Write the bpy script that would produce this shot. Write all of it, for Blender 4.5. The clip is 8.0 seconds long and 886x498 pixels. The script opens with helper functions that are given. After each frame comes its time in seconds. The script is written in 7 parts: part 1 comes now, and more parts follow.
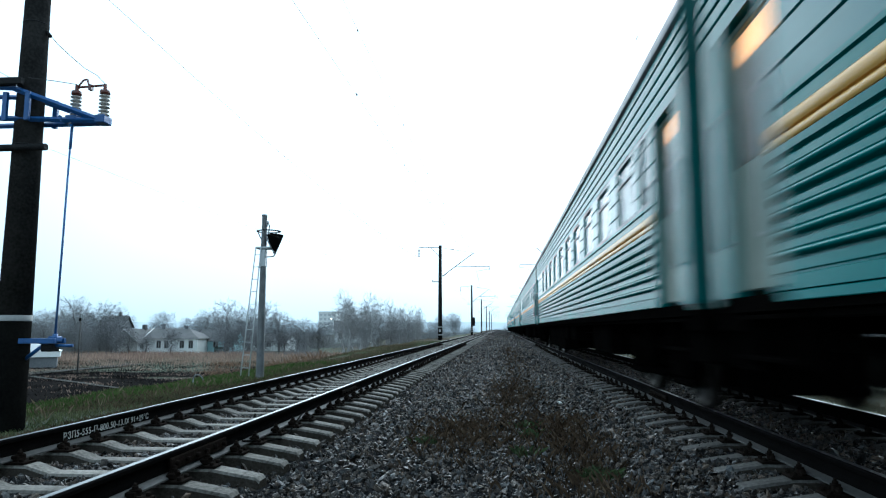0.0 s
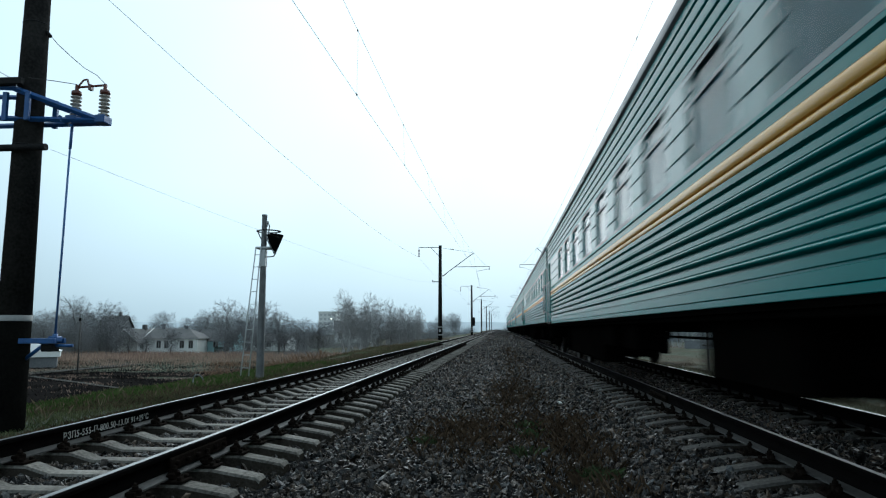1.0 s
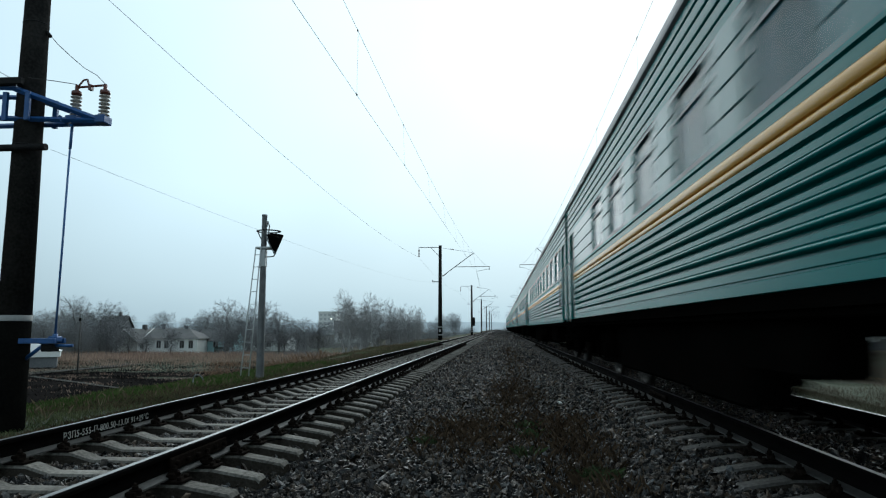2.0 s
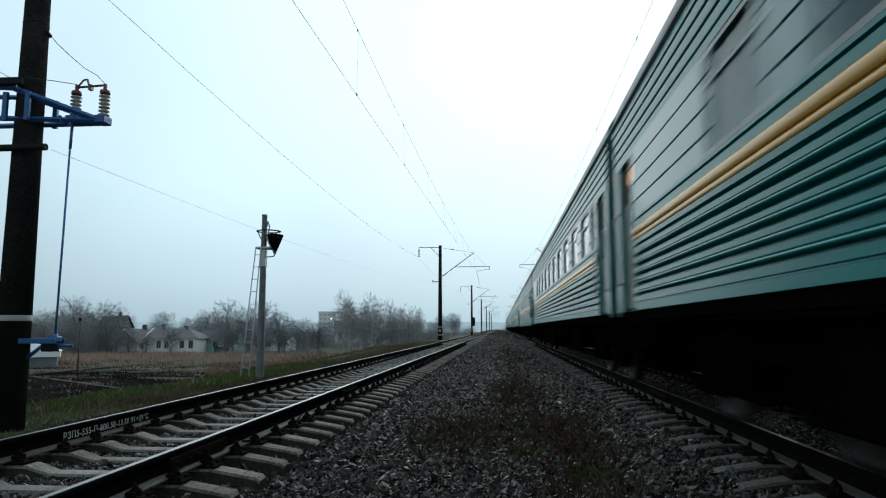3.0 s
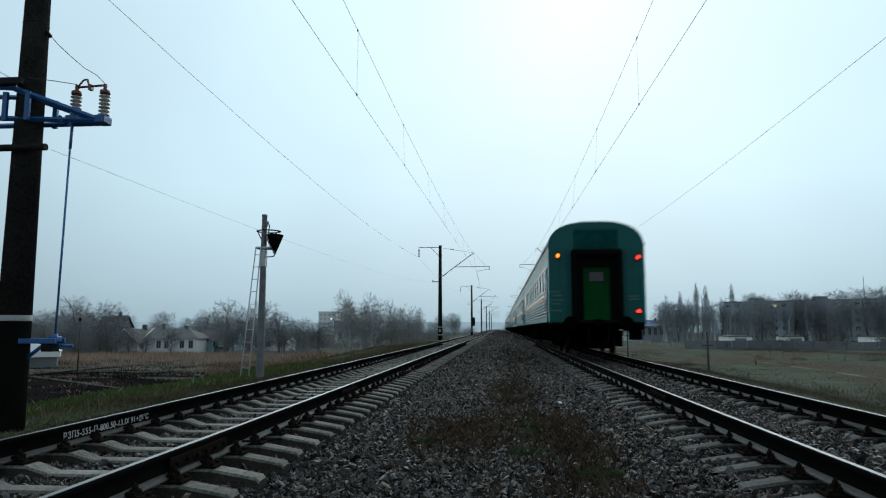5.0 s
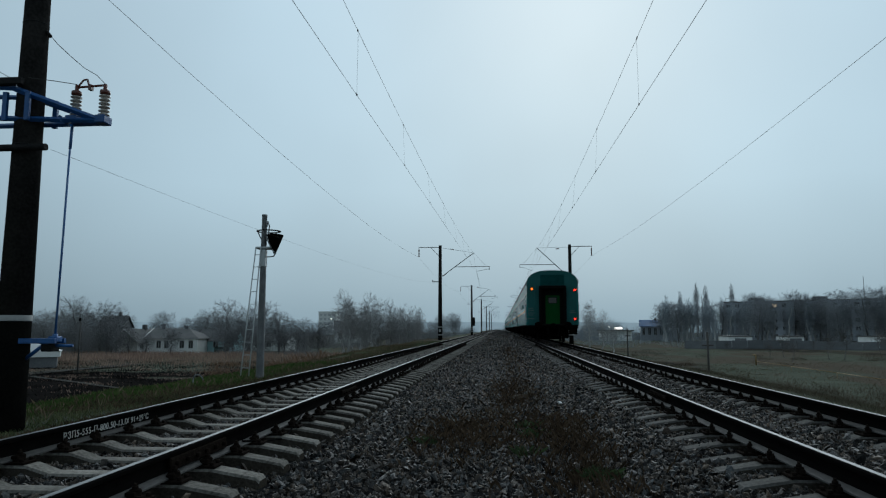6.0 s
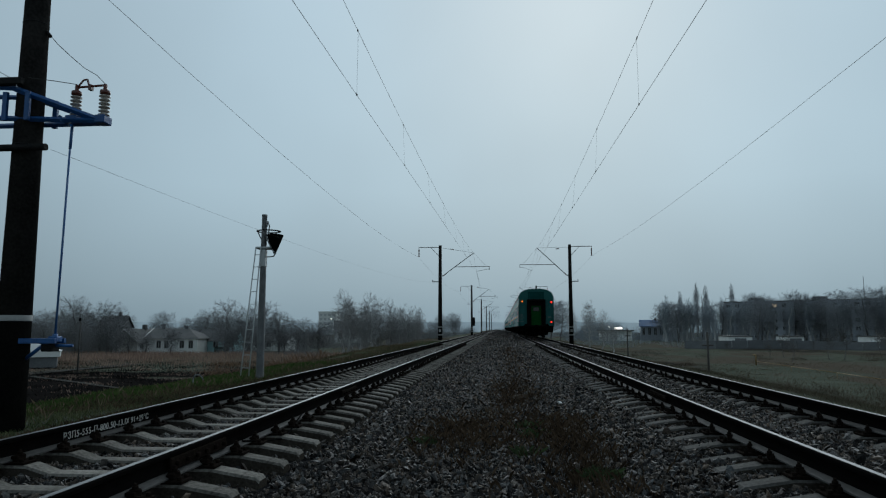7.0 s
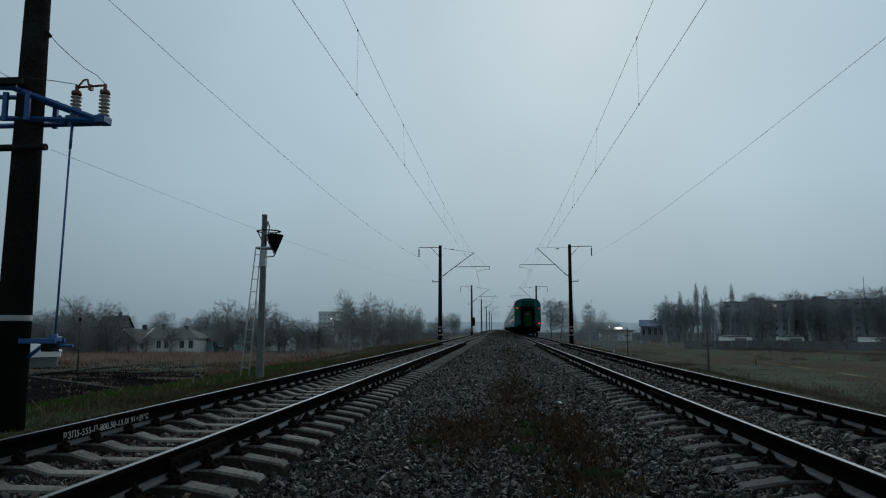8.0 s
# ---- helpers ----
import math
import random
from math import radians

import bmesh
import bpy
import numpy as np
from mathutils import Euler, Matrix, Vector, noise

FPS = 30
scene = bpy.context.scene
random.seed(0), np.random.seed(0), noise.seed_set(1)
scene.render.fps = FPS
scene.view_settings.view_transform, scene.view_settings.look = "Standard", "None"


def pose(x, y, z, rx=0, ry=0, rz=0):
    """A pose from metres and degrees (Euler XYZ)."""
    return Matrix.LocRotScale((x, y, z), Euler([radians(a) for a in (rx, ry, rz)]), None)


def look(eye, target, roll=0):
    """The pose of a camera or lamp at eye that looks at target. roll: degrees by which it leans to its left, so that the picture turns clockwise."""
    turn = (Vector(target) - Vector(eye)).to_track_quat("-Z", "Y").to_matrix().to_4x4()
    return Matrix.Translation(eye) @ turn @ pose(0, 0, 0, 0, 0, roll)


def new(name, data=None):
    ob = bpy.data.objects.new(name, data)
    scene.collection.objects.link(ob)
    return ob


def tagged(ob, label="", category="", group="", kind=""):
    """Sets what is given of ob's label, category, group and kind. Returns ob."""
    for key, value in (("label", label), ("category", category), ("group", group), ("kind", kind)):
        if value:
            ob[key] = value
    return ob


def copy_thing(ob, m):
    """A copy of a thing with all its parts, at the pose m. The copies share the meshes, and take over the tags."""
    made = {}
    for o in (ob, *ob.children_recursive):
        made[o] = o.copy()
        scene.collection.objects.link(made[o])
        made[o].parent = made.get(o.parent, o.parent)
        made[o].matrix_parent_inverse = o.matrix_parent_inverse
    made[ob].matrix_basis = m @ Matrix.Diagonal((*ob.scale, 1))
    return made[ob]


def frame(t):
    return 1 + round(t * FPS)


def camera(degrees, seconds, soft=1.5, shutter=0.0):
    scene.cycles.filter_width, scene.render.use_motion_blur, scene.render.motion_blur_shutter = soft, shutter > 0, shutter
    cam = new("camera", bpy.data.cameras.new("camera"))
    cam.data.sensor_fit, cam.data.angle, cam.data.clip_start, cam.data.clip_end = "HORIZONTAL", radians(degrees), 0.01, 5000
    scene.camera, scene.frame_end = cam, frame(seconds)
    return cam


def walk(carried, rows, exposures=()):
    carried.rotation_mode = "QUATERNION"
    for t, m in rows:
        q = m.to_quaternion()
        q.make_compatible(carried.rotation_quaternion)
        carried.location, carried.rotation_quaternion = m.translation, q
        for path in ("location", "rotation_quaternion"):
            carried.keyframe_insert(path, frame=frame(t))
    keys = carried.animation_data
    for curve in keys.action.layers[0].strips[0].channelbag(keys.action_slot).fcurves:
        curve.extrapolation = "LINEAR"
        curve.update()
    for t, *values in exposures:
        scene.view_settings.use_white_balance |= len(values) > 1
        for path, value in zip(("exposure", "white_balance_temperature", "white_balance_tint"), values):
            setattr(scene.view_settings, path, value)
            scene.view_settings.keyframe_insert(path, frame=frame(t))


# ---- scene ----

# camera, standing still between the two tracks
EYE = (0.0, 0.0, 0.896)
YAW, PITCH = radians(4.905), radians(6.714)
AIM = (EYE[0] - math.sin(YAW) * math.cos(PITCH), EYE[1] + math.cos(YAW) * math.cos(PITCH), EYE[2] + math.sin(PITCH))
cam = camera(66.75, 8.0, soft=1.2, shutter=1.0)
walk(cam, [(0.0, look(EYE, AIM)), (8.0, look(EYE, AIM))],
     exposures=[(0.0, 1.78, 5720, 6), (0.5, 1.45, 5880, 7), (1.0, 1.12, 6120, 7), (1.7, 0.97, 6280, 7), (3.0, 0.92, 6260, 7), (4.0, 0.92, 6260, 7), (4.7, 0.82, 6250, 7),
                (5.3, 0.5, 6080, 7), (5.8, 0.25, 6050, 7), (6.5, 0.07, 6100, 8), (8.0, -0.1, 6130, 8)])

# plan, metres
XL, XR = -3.24, 3.118          # centres of the two tracks
GAUGE = 1.594                  # between rail heads' centres
SPEED = 18.18                  # of the train
REAR0 = 17.0 - SPEED * 4.7     # rear of the last coach at the start
PITCH_COACH = 24.54

# ---------- world and sun ----------
SUN_DIR = Vector((0.12, 1.0, 0.55)).normalized()
world = bpy.data.worlds.new("overcast")
scene.world = world
world.use_nodes = True
wn, wl = world.node_tree.nodes, world.node_tree.links
wn.clear()


def wnode(kind, **values):
    n = wn.new(kind)
    for key, value in values.items():
        n.inputs[key].default_value = value
    return n


w_out = wn.new("ShaderNodeOutputWorld")
w_bg = wn.new("ShaderNodeBackground")
w_bg.inputs["Strength"].default_value = 1.0
wl.new(w_bg.outputs[0], w_out.inputs[0])
w_sky = wn.new("ShaderNodeTexSky")
w_sky.sky_type = "NISHITA"
w_sky.sun_disc = False
w_sky.sun_elevation = math.asin(SUN_DIR.z)
w_sky.sun_rotation = math.atan2(SUN_DIR.x, SUN_DIR.y)
w_sky.dust_density = 6.0
w_scale = wn.new("ShaderNodeVectorMath")
w_scale.operation = "SCALE"
w_scale.inputs["Scale"].default_value = 0.05
wl.new(w_sky.outputs[0], w_scale.inputs[0])
w_tc = wn.new("ShaderNodeTexCoord")
w_nrm = wn.new("ShaderNodeVectorMath")
w_nrm.operation = "NORMALIZE"
wl.new(w_tc.outputs["Generated"], w_nrm.inputs[0])
w_sep = wn.new("ShaderNodeSeparateXYZ")
wl.new(w_nrm.outputs[0], w_sep.inputs[0])
# cloud deck: darker and greyer low down, brighter higher up
w_ramp = wn.new("ShaderNodeValToRGB")
cr = w_ramp.color_ramp
cr.elements[0].position, cr.elements[0].color = 0.0, (0.22, 0.29, 0.325, 1)
cr.elements[1].position, cr.elements[1].color = 1.0, (0.28, 0.36, 0.41, 1)
for p, c in ((0.06, (0.262, 0.342, 0.382, 1)), (0.2, (0.325, 0.42, 0.468, 1)), (0.45, (0.34, 0.43, 0.48, 1))):
    cr.elements.new(p).color = c
wl.new(w_sep.outputs["Z"], w_ramp.inputs[0])
# broad glow of the sun behind the cloud
w_dot = wn.new("ShaderNodeVectorMath")
w_dot.operation = "DOT_PRODUCT"
w_dot.inputs[1].default_value = SUN_DIR
wl.new(w_nrm.outputs[0], w_dot.inputs[0])
w_map = wn.new("ShaderNodeMapRange")
w_map.interpolation_type = "SMOOTHSTEP"
for key, value in (("From Min", 0.35), ("From Max", 1.0), ("To Min", 0.68), ("To Max", 1.32)):
    w_map.inputs[key].default_value = value
wl.new(w_dot.outputs["Value"], w_map.inputs[0])
w_back = wnode("ShaderNodeMapRange", **{"From Min": -0.9, "From Max": 0.4, "To Min": 1.22, "To Max": 1.0})
w_back.interpolation_type = "SMOOTHSTEP"
wl.new(w_dot.outputs["Value"], w_back.inputs[0])
w_cloud = wn.new("ShaderNodeTexNoise")
w_cloud.inputs["Scale"].default_value = 2.2
w_cloud.inputs["Detail"].default_value = 3.0
wl.new(w_nrm.outputs[0], w_cloud.inputs["Vector"])
w_cm = wnode("ShaderNodeMapRange", **{"From Min": 0.3, "From Max": 0.7, "To Min": 0.93, "To Max": 1.07})
wl.new(w_cloud.outputs[0], w_cm.inputs[0])
w_mul = wn.new("ShaderNodeMath")
w_mul.operation = "MULTIPLY"
wl.new(w_map.outputs[0], w_mul.inputs[0])
wl.new(w_cm.outputs[0], w_mul.inputs[1])
w_mul2 = wn.new("ShaderNodeMath")
w_mul2.operation = "MULTIPLY"
wl.new(w_mul.outputs[0], w_mul2.inputs[0])
wl.new(w_back.outputs[0], w_mul2.inputs[1])
w_lit = wn.new("ShaderNodeVectorMath")
w_lit.operation = "SCALE"
wl.new(w_ramp.outputs[0], w_lit.inputs[0])
wl.new(w_mul2.outputs[0], w_lit.inputs["Scale"])
w_mix = wn.new("ShaderNodeMix")
w_mix.data_type = "RGBA"
w_mix.inputs["Factor"].default_value = 0.95
wl.new(w_scale.outputs[0], w_mix.inputs["A"])
wl.new(w_lit.outputs[0], w_mix.inputs["B"])
wl.new(w_mix.outputs["Result"], w_bg.inputs["Color"])

sun_data = bpy.data.lights.new("sun", "SUN")
sun_data.energy, sun_data.angle, sun_data.color = 1.0, radians(70), (0.97, 1.0, 0.98)
sun = new("sun", sun_data)
sun.matrix_world = look(SUN_DIR * 50, (0, 0, 0))


# ---------- materials ----------
def mat(name, a, b, scale=4.0, rough=0.7, bump=0.2, metal=0.0, fine=12.0, spec=0.5, spread=0.12, stretch=(1, 1, 1), island=False, dist=0.01):
    """Two colours mixed by coarse and fine noise at true size, with relief and a little change from piece to piece."""
    m = bpy.data.materials.new(name)
    m.use_nodes = True
    nt = m.node_tree
    bsdf = nt.nodes["Principled BSDF"]
    tc = nt.nodes.new("ShaderNodeTexCoord")
    mp = nt.nodes.new("ShaderNodeMapping")
    mp.inputs["Scale"].default_value = stretch
    nt.links.new(tc.outputs["Object"], mp.inputs[0])
    n1 = nt.nodes.new("ShaderNodeTexNoise")
    n1.inputs["Scale"].default_value = scale
    n1.inputs["Detail"].default_value = 4
    n2 = nt.nodes.new("ShaderNodeTexNoise")
    n2.inputs["Scale"].default_value = scale * fine
    n2.inputs["Detail"].default_value = 3
    for n in (n1, n2):
        nt.links.new(mp.outputs[0], n.inputs["Vector"])
    add = nt.nodes.new("ShaderNodeMath")
    add.operation = "ADD"
    nt.links.new(n1.outputs[0], add.inputs[0])
    nt.links.new(n2.outputs[0], add.inputs[1])
    mr = nt.nodes.new("ShaderNodeMapRange")
    mr.inputs["From Min"].default_value, mr.inputs["From Max"].default_value = 0.72, 1.28
    nt.links.new(add.outputs[0], mr.inputs[0])
    mix = nt.nodes.new("ShaderNodeMix")
    mix.data_type = "RGBA"
    mix.inputs["A"].default_value, mix.inputs["B"].default_value = (*a, 1), (*b, 1)
    nt.links.new(mr.outputs[0], mix.inputs["Factor"])
    hsv = nt.nodes.new("ShaderNodeHueSaturation")
    nt.links.new(mix.outputs["Result"], hsv.inputs["Color"])
    vr = nt.nodes.new("ShaderNodeMapRange")
    vr.inputs["To Min"].default_value, vr.inputs["To Max"].default_value = 1 - spread, 1 + spread
    if island:
        src = nt.nodes.new("ShaderNodeNewGeometry").outputs["Random Per Island"]
    else:
        src = nt.nodes.new("ShaderNodeObjectInfo").outputs["Random"]
    nt.links.new(src, vr.inputs[0])
    if spread > 0.6:
        hr = nt.nodes.new("ShaderNodeMath")
        hr.operation = "MULTIPLY"
        hr.inputs[1].default_value = 37.0
        fr = nt.nodes.new("ShaderNodeMath")
        fr.operation = "FRACT"
        nt.links.new(src, hr.inputs[0])
        nt.links.new(hr.outputs[0], fr.inputs[0])
        tint = nt.nodes.new("ShaderNodeMix")
        tint.data_type = "RGBA"
        tint.inputs["A"].default_value, tint.inputs["B"].default_value = (0.86, 0.99, 1.1, 1), (1.16, 0.98, 0.82, 1)
        nt.links.new(fr.outputs[0], tint.inputs["Factor"])
        both = nt.nodes.new("ShaderNodeMix")
        both.data_type, both.blend_type = "RGBA", "MULTIPLY"
        both.inputs["Factor"].default_value = 1.0
        nt.links.new(mix.outputs["Result"], both.inputs["A"])
        nt.links.new(tint.outputs["Result"], both.inputs["B"])
        nt.links.new(both.outputs["Result"], hsv.inputs["Color"])
    nt.links.new(vr.outputs[0], hsv.inputs["Value"])
    nt.links.new(hsv.outputs[0], bsdf.inputs["Base Color"])
    rr = nt.nodes.new("ShaderNodeMapRange")
    rr.inputs["To Min"].default_value, rr.inputs["To Max"].default_value = max(0.03, rough - 0.12), min(1, rough + 0.12)
    nt.links.new(n1.outputs[0], rr.inputs[0])
    nt.links.new(rr.outputs[0], bsdf.inputs["Roughness"])
    bsdf.inputs["Metallic"].default_value = metal
    bsdf.inputs["Specular IOR Level"].default_value = spec
    if spec <= 0.2:
        bsdf.inputs["IOR"].default_value = 1.0 + spec * 0.8
    if bump:
        bp = nt.nodes.new("ShaderNodeBump")
        bp.inputs["Strength"].default_value, bp.inputs["Distance"].default_value = bump, dist
        nt.links.new(add.outputs[0], bp.inputs["Height"])
        nt.links.new(bp.outputs[0], bsdf.inputs["Normal"])
    return m


def glow(name, colour, strength):
    m = bpy.data.materials.new(name)
    m.use_nodes = True
    b = m.node_tree.nodes["Principled BSDF"]
    b.inputs["Base Color"].default_value = (*colour, 1)
    b.inputs["Emission Color"].default_value = (*colour, 1)
    b.inputs["Emission Strength"].default_value = strength
    return m


def glass(name, tint, rough=0.03, ior=1.5):
    m = bpy.data.materials.new(name)
    m.use_nodes = True
    nt = m.node_tree
    b = nt.nodes["Principled BSDF"]
    b.inputs["Base Color"].default_value = (*tint, 1)
    b.inputs["Roughness"].default_value = rough
    b.inputs["IOR"].default_value = ior
    b.inputs["Transmission Weight"].default_value = 1.0
    n = nt.nodes.new("ShaderNodeTexNoise")
    n.inputs["Scale"].default_value = 1.5
    bp = nt.nodes.new("ShaderNodeBump")
    bp.inputs["Strength"].default_value, bp.inputs["Distance"].default_value = 0.08, 0.02
    nt.links.new(n.outputs[0], bp.inputs["Height"])
    nt.links.new(bp.outputs[0], b.inputs["Normal"])
    return m


M_CONCRETE = mat("concrete_weathered", (0.014, 0.0135, 0.013), (0.034, 0.032, 0.03), 2.5, 0.85, 0.3, spec=0.15)
M_SLEEPER = mat("sleeper_concrete", (0.085, 0.078, 0.068), (0.26, 0.24, 0.212), 3.0, 0.8, 0.35, spec=0.2, spread=0.28)
M_SLEEPER_OLD = mat("sleeper_concrete_old", (0.068, 0.063, 0.057), (0.15, 0.142, 0.132), 3.0, 0.85, 0.4, spec=0.2)
# Sides and ends of the sleepers, browner and darker than the tops.
M_FLANK = mat("sleeper_flank_brown", (0.025, 0.021, 0.017), (0.06, 0.052, 0.043), 4.0, 0.9, 0.4, spec=0.1)
M_TAR = mat("tar", (0.003, 0.003, 0.003), (0.007, 0.007, 0.006), 3.0, 0.6, 0.2, spec=0.05)
M_BAND = mat("white_band", (0.26, 0.26, 0.25), (0.4, 0.4, 0.385), 6.0, 0.7, 0.15)
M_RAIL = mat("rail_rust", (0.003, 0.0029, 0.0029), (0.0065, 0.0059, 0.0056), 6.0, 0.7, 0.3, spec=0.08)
# Foot flange coloured paler than the web for its reflection of the sky.
M_RAILFOOT = mat("rail_foot_sheen", (0.022, 0.0215, 0.0205), (0.058, 0.0565, 0.054), 4.0, 0.6, 0.15, spec=0.3, stretch=(1, 0.3, 1))
M_RAILTOP = mat("rail_polished", (0.085, 0.087, 0.09), (0.17, 0.172, 0.175), 5.0, 0.45, 0.03, metal=1.0, stretch=(1, 0.05, 1))
M_FAST = mat("fastening_rust", (0.008, 0.006, 0.005), (0.02, 0.015, 0.012), 20.0, 0.75, 0.3, spec=0.1)
M_STONE = mat("ballast_stone", (0.0015, 0.0015, 0.0017), (0.13, 0.115, 0.104), 9.0, 0.42, 0.3, island=True, spread=0.85, spec=0.4)
M_STONE_PART = mat("ballast_stone_single", (0.024, 0.0235, 0.025), (0.13, 0.118, 0.108), 9.0, 0.55, 0.3, spread=0.7, spec=0.3)
for m_stone in (M_STONE, M_STONE_PART):
    m_stone.node_tree.nodes["Principled BSDF"].inputs["IOR"].default_value = 1.2
M_BLUE = mat("blue_paint", (0.006, 0.06, 0.2), (0.012, 0.09, 0.27), 8.0, 0.45, 0.15)
M_BLUE_ROD = mat("faded_blue_paint", (0.03, 0.1, 0.27), (0.06, 0.15, 0.34), 8.0, 0.45, 0.15)
M_PORC = mat("porcelain_white", (0.34, 0.3, 0.26), (0.48, 0.43, 0.385), 10.0, 0.25, 0.05)
M_PORC_RED = mat("porcelain_brown", (0.09, 0.022, 0.014), (0.14, 0.04, 0.025), 10.0, 0.25, 0.05)
M_STEEL = mat("dark_steel", (0.012, 0.012, 0.013), (0.028, 0.027, 0.026), 6.0, 0.6, 0.2, metal=0.3, spec=0.2)
M_GALV = mat("galvanised_steel", (0.1, 0.103, 0.105), (0.21, 0.213, 0.216), 5.0, 0.55, 0.15, metal=0.4)
M_ALU = mat("aluminium_paint", (0.4, 0.41, 0.41), (0.56, 0.57, 0.57), 6.0, 0.5, 0.15)
M_WIRE = mat("wire_copper_dark", (0.03, 0.03, 0.03), (0.06, 0.055, 0.05), 3.0, 0.6, 0.0, metal=0.5)
M_TEAL = mat("coach_teal_paint", (0.003, 0.136, 0.132), (0.006, 0.182, 0.176), 0.8, 0.6, 0.015, fine=30, spread=0.04, spec=0.1)
M_TEAL_END = mat("coach_end_paint", (0.006, 0.075, 0.07), (0.011, 0.105, 0.098), 1.2, 0.5, 0.1, fine=25, spread=0.04, spec=0.25)
# Copy of the side teal, coated glossier to put sheen on the window piers.
M_TEAL_BAND = mat("coach_teal_sheen_copy", (0.004, 0.12, 0.124), (0.007, 0.162, 0.166), 0.8, 0.5, 0.015, fine=30, spread=0.04, spec=0.2)
M_END_DARK = mat("end_dark_paint", (0.005, 0.04, 0.038), (0.01, 0.075, 0.07), 2.0, 0.7, 0.15, spec=0.1)
M_YELLOW = mat("coach_yellow_band", (0.5, 0.26, 0.06), (0.6, 0.34, 0.09), 1.5, 0.6, 0.015, spread=0.03, spec=0.1)
M_ROOF = mat("coach_roof_grey", (0.05, 0.058, 0.065), (0.09, 0.1, 0.108), 1.2, 0.6, 0.15, spec=0.4)
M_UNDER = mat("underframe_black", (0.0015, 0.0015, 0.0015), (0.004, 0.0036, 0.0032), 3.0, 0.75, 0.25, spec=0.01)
M_WHEEL = mat("wheel_steel", (0.012, 0.011, 0.010), (0.03, 0.027, 0.024), 8.0, 0.5, 0.2, metal=0.3, spec=0.15)
M_RUBBER = mat("black_rubber", (0.004, 0.004, 0.004), (0.009, 0.009, 0.009), 10.0, 0.8, 0.2, spec=0.1)
M_DOORSIDE = mat("coach_door_grey", (0.1, 0.135, 0.112), (0.16, 0.19, 0.16), 2.0, 0.45, 0.08, spec=0.2)
M_ENDDOOR = mat("end_door_green", (0.004, 0.05, 0.011), (0.007, 0.072, 0.016), 2.0, 0.5, 0.1, spec=0.2)
M_CURTAIN = mat("curtain_cloth", (0.07, 0.18, 0.2), (0.125, 0.25, 0.27), 8.0, 0.9, 0.3, stretch=(1, 6, 0.4))
# Dark frame rails also carry the shade of sill and reveal.
M_WINFRAME = mat("window_frame_shaded", (0.014, 0.05, 0.052), (0.024, 0.07, 0.072), 4.0, 0.5, 0.1)
M_FADED = mat("faded_lettering", (0.012, 0.09, 0.083), (0.11, 0.16, 0.15), 9.0, 0.8, 0.1)
M_FROST = mat("frosted_glass", (0.045, 0.042, 0.04), (0.08, 0.074, 0.07), 5.0, 0.5, 0.1)
M_INSIDE = mat("coach_interior", (0.028, 0.05, 0.054), (0.045, 0.075, 0.08), 3.0, 0.7, 0.1)
M_GLASS = glass("coach_glass", (0.42, 0.7, 0.76), 0.16, 1.09)
M_GLASS.node_tree.nodes["Principled BSDF"].inputs["Specular Tint"].default_value = (0.7, 0.93, 1.0, 1)
for m_paint, gloss in ((M_TEAL, 0.3), (M_YELLOW, 0.36), (M_TEAL_BAND, 0.38)):
    b_paint = m_paint.node_tree.nodes["Principled BSDF"]
    b_paint.inputs["Coat Weight"].default_value, b_paint.inputs["Coat Roughness"].default_value, b_paint.inputs["Coat IOR"].default_value = gloss, 0.22, 1.45
M_LAMP_WHITE = glow("lamp_amber", (1.0, 0.17, 0.012), 2.2)
M_LAMP_RED = glow("lamp_red", (1.0, 0.03, 0.016), 2.2)
M_WARM = glow("warm_lamp", (1.0, 0.36, 0.11), 0.85)
M_LAMPLIGHT = glow("white_lamp", (1.0, 0.93, 0.8), 2.0)
M_WHITEPAINT = mat("white_lettering", (0.5, 0.5, 0.48), (0.75, 0.75, 0.73), 30.0, 0.8, 0.1)
M_BARK = mat("bark_grey", (0.1, 0.094, 0.09), (0.18, 0.17, 0.164), 6.0, 0.9, 0.3, spec=0.1)
# Haze is put into these four twig colours as paler, greyer tones.
M_TWIG = mat("twigs", (0.32, 0.315, 0.31), (0.44, 0.432, 0.424), 3.0, 0.9, 0.0, spread=0.2, spec=0.1)
M_HAZED_WOOD = mat("hazed_far_woods", (0.28, 0.31, 0.335), (0.38, 0.41, 0.435), 0.2, 0.9, 0.0, spread=0.2, spec=0.1)
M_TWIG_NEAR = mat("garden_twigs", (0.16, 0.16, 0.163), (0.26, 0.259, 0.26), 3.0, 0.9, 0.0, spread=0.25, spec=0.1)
M_TWIG_FAR = mat("hazed_woodland", (0.22, 0.23, 0.242), (0.31, 0.32, 0.332), 0.2, 0.9, 0.0, spread=0.2, spec=0.1)
M_BIRCH = mat("birch_bark", (0.34, 0.33, 0.32), (0.62, 0.61, 0.6), 5.0, 0.8, 0.2, stretch=(1, 1, 4))
M_BLADE = mat("grass_blades", (0.072, 0.092, 0.04), (0.14, 0.142, 0.075), 0.7, 0.8, 0.0, island=True, spread=0.45, spec=0.1)
M_LUSH = mat("fresh_grass", (0.05, 0.088, 0.024), (0.1, 0.14, 0.045), 0.7, 0.8, 0.0, island=True, spread=0.4, spec=0.1)
M_RUSTWEED = mat("rusty_weeds", (0.15, 0.085, 0.055), (0.27, 0.17, 0.115), 0.5, 0.9, 0.0, island=True, spread=0.45, spec=0.1)
M_DRY = mat("dry_stalks", (0.135, 0.1, 0.064), (0.225, 0.172, 0.118), 0.5, 0.9, 0.0, island=True, spread=0.45, spec=0.1)
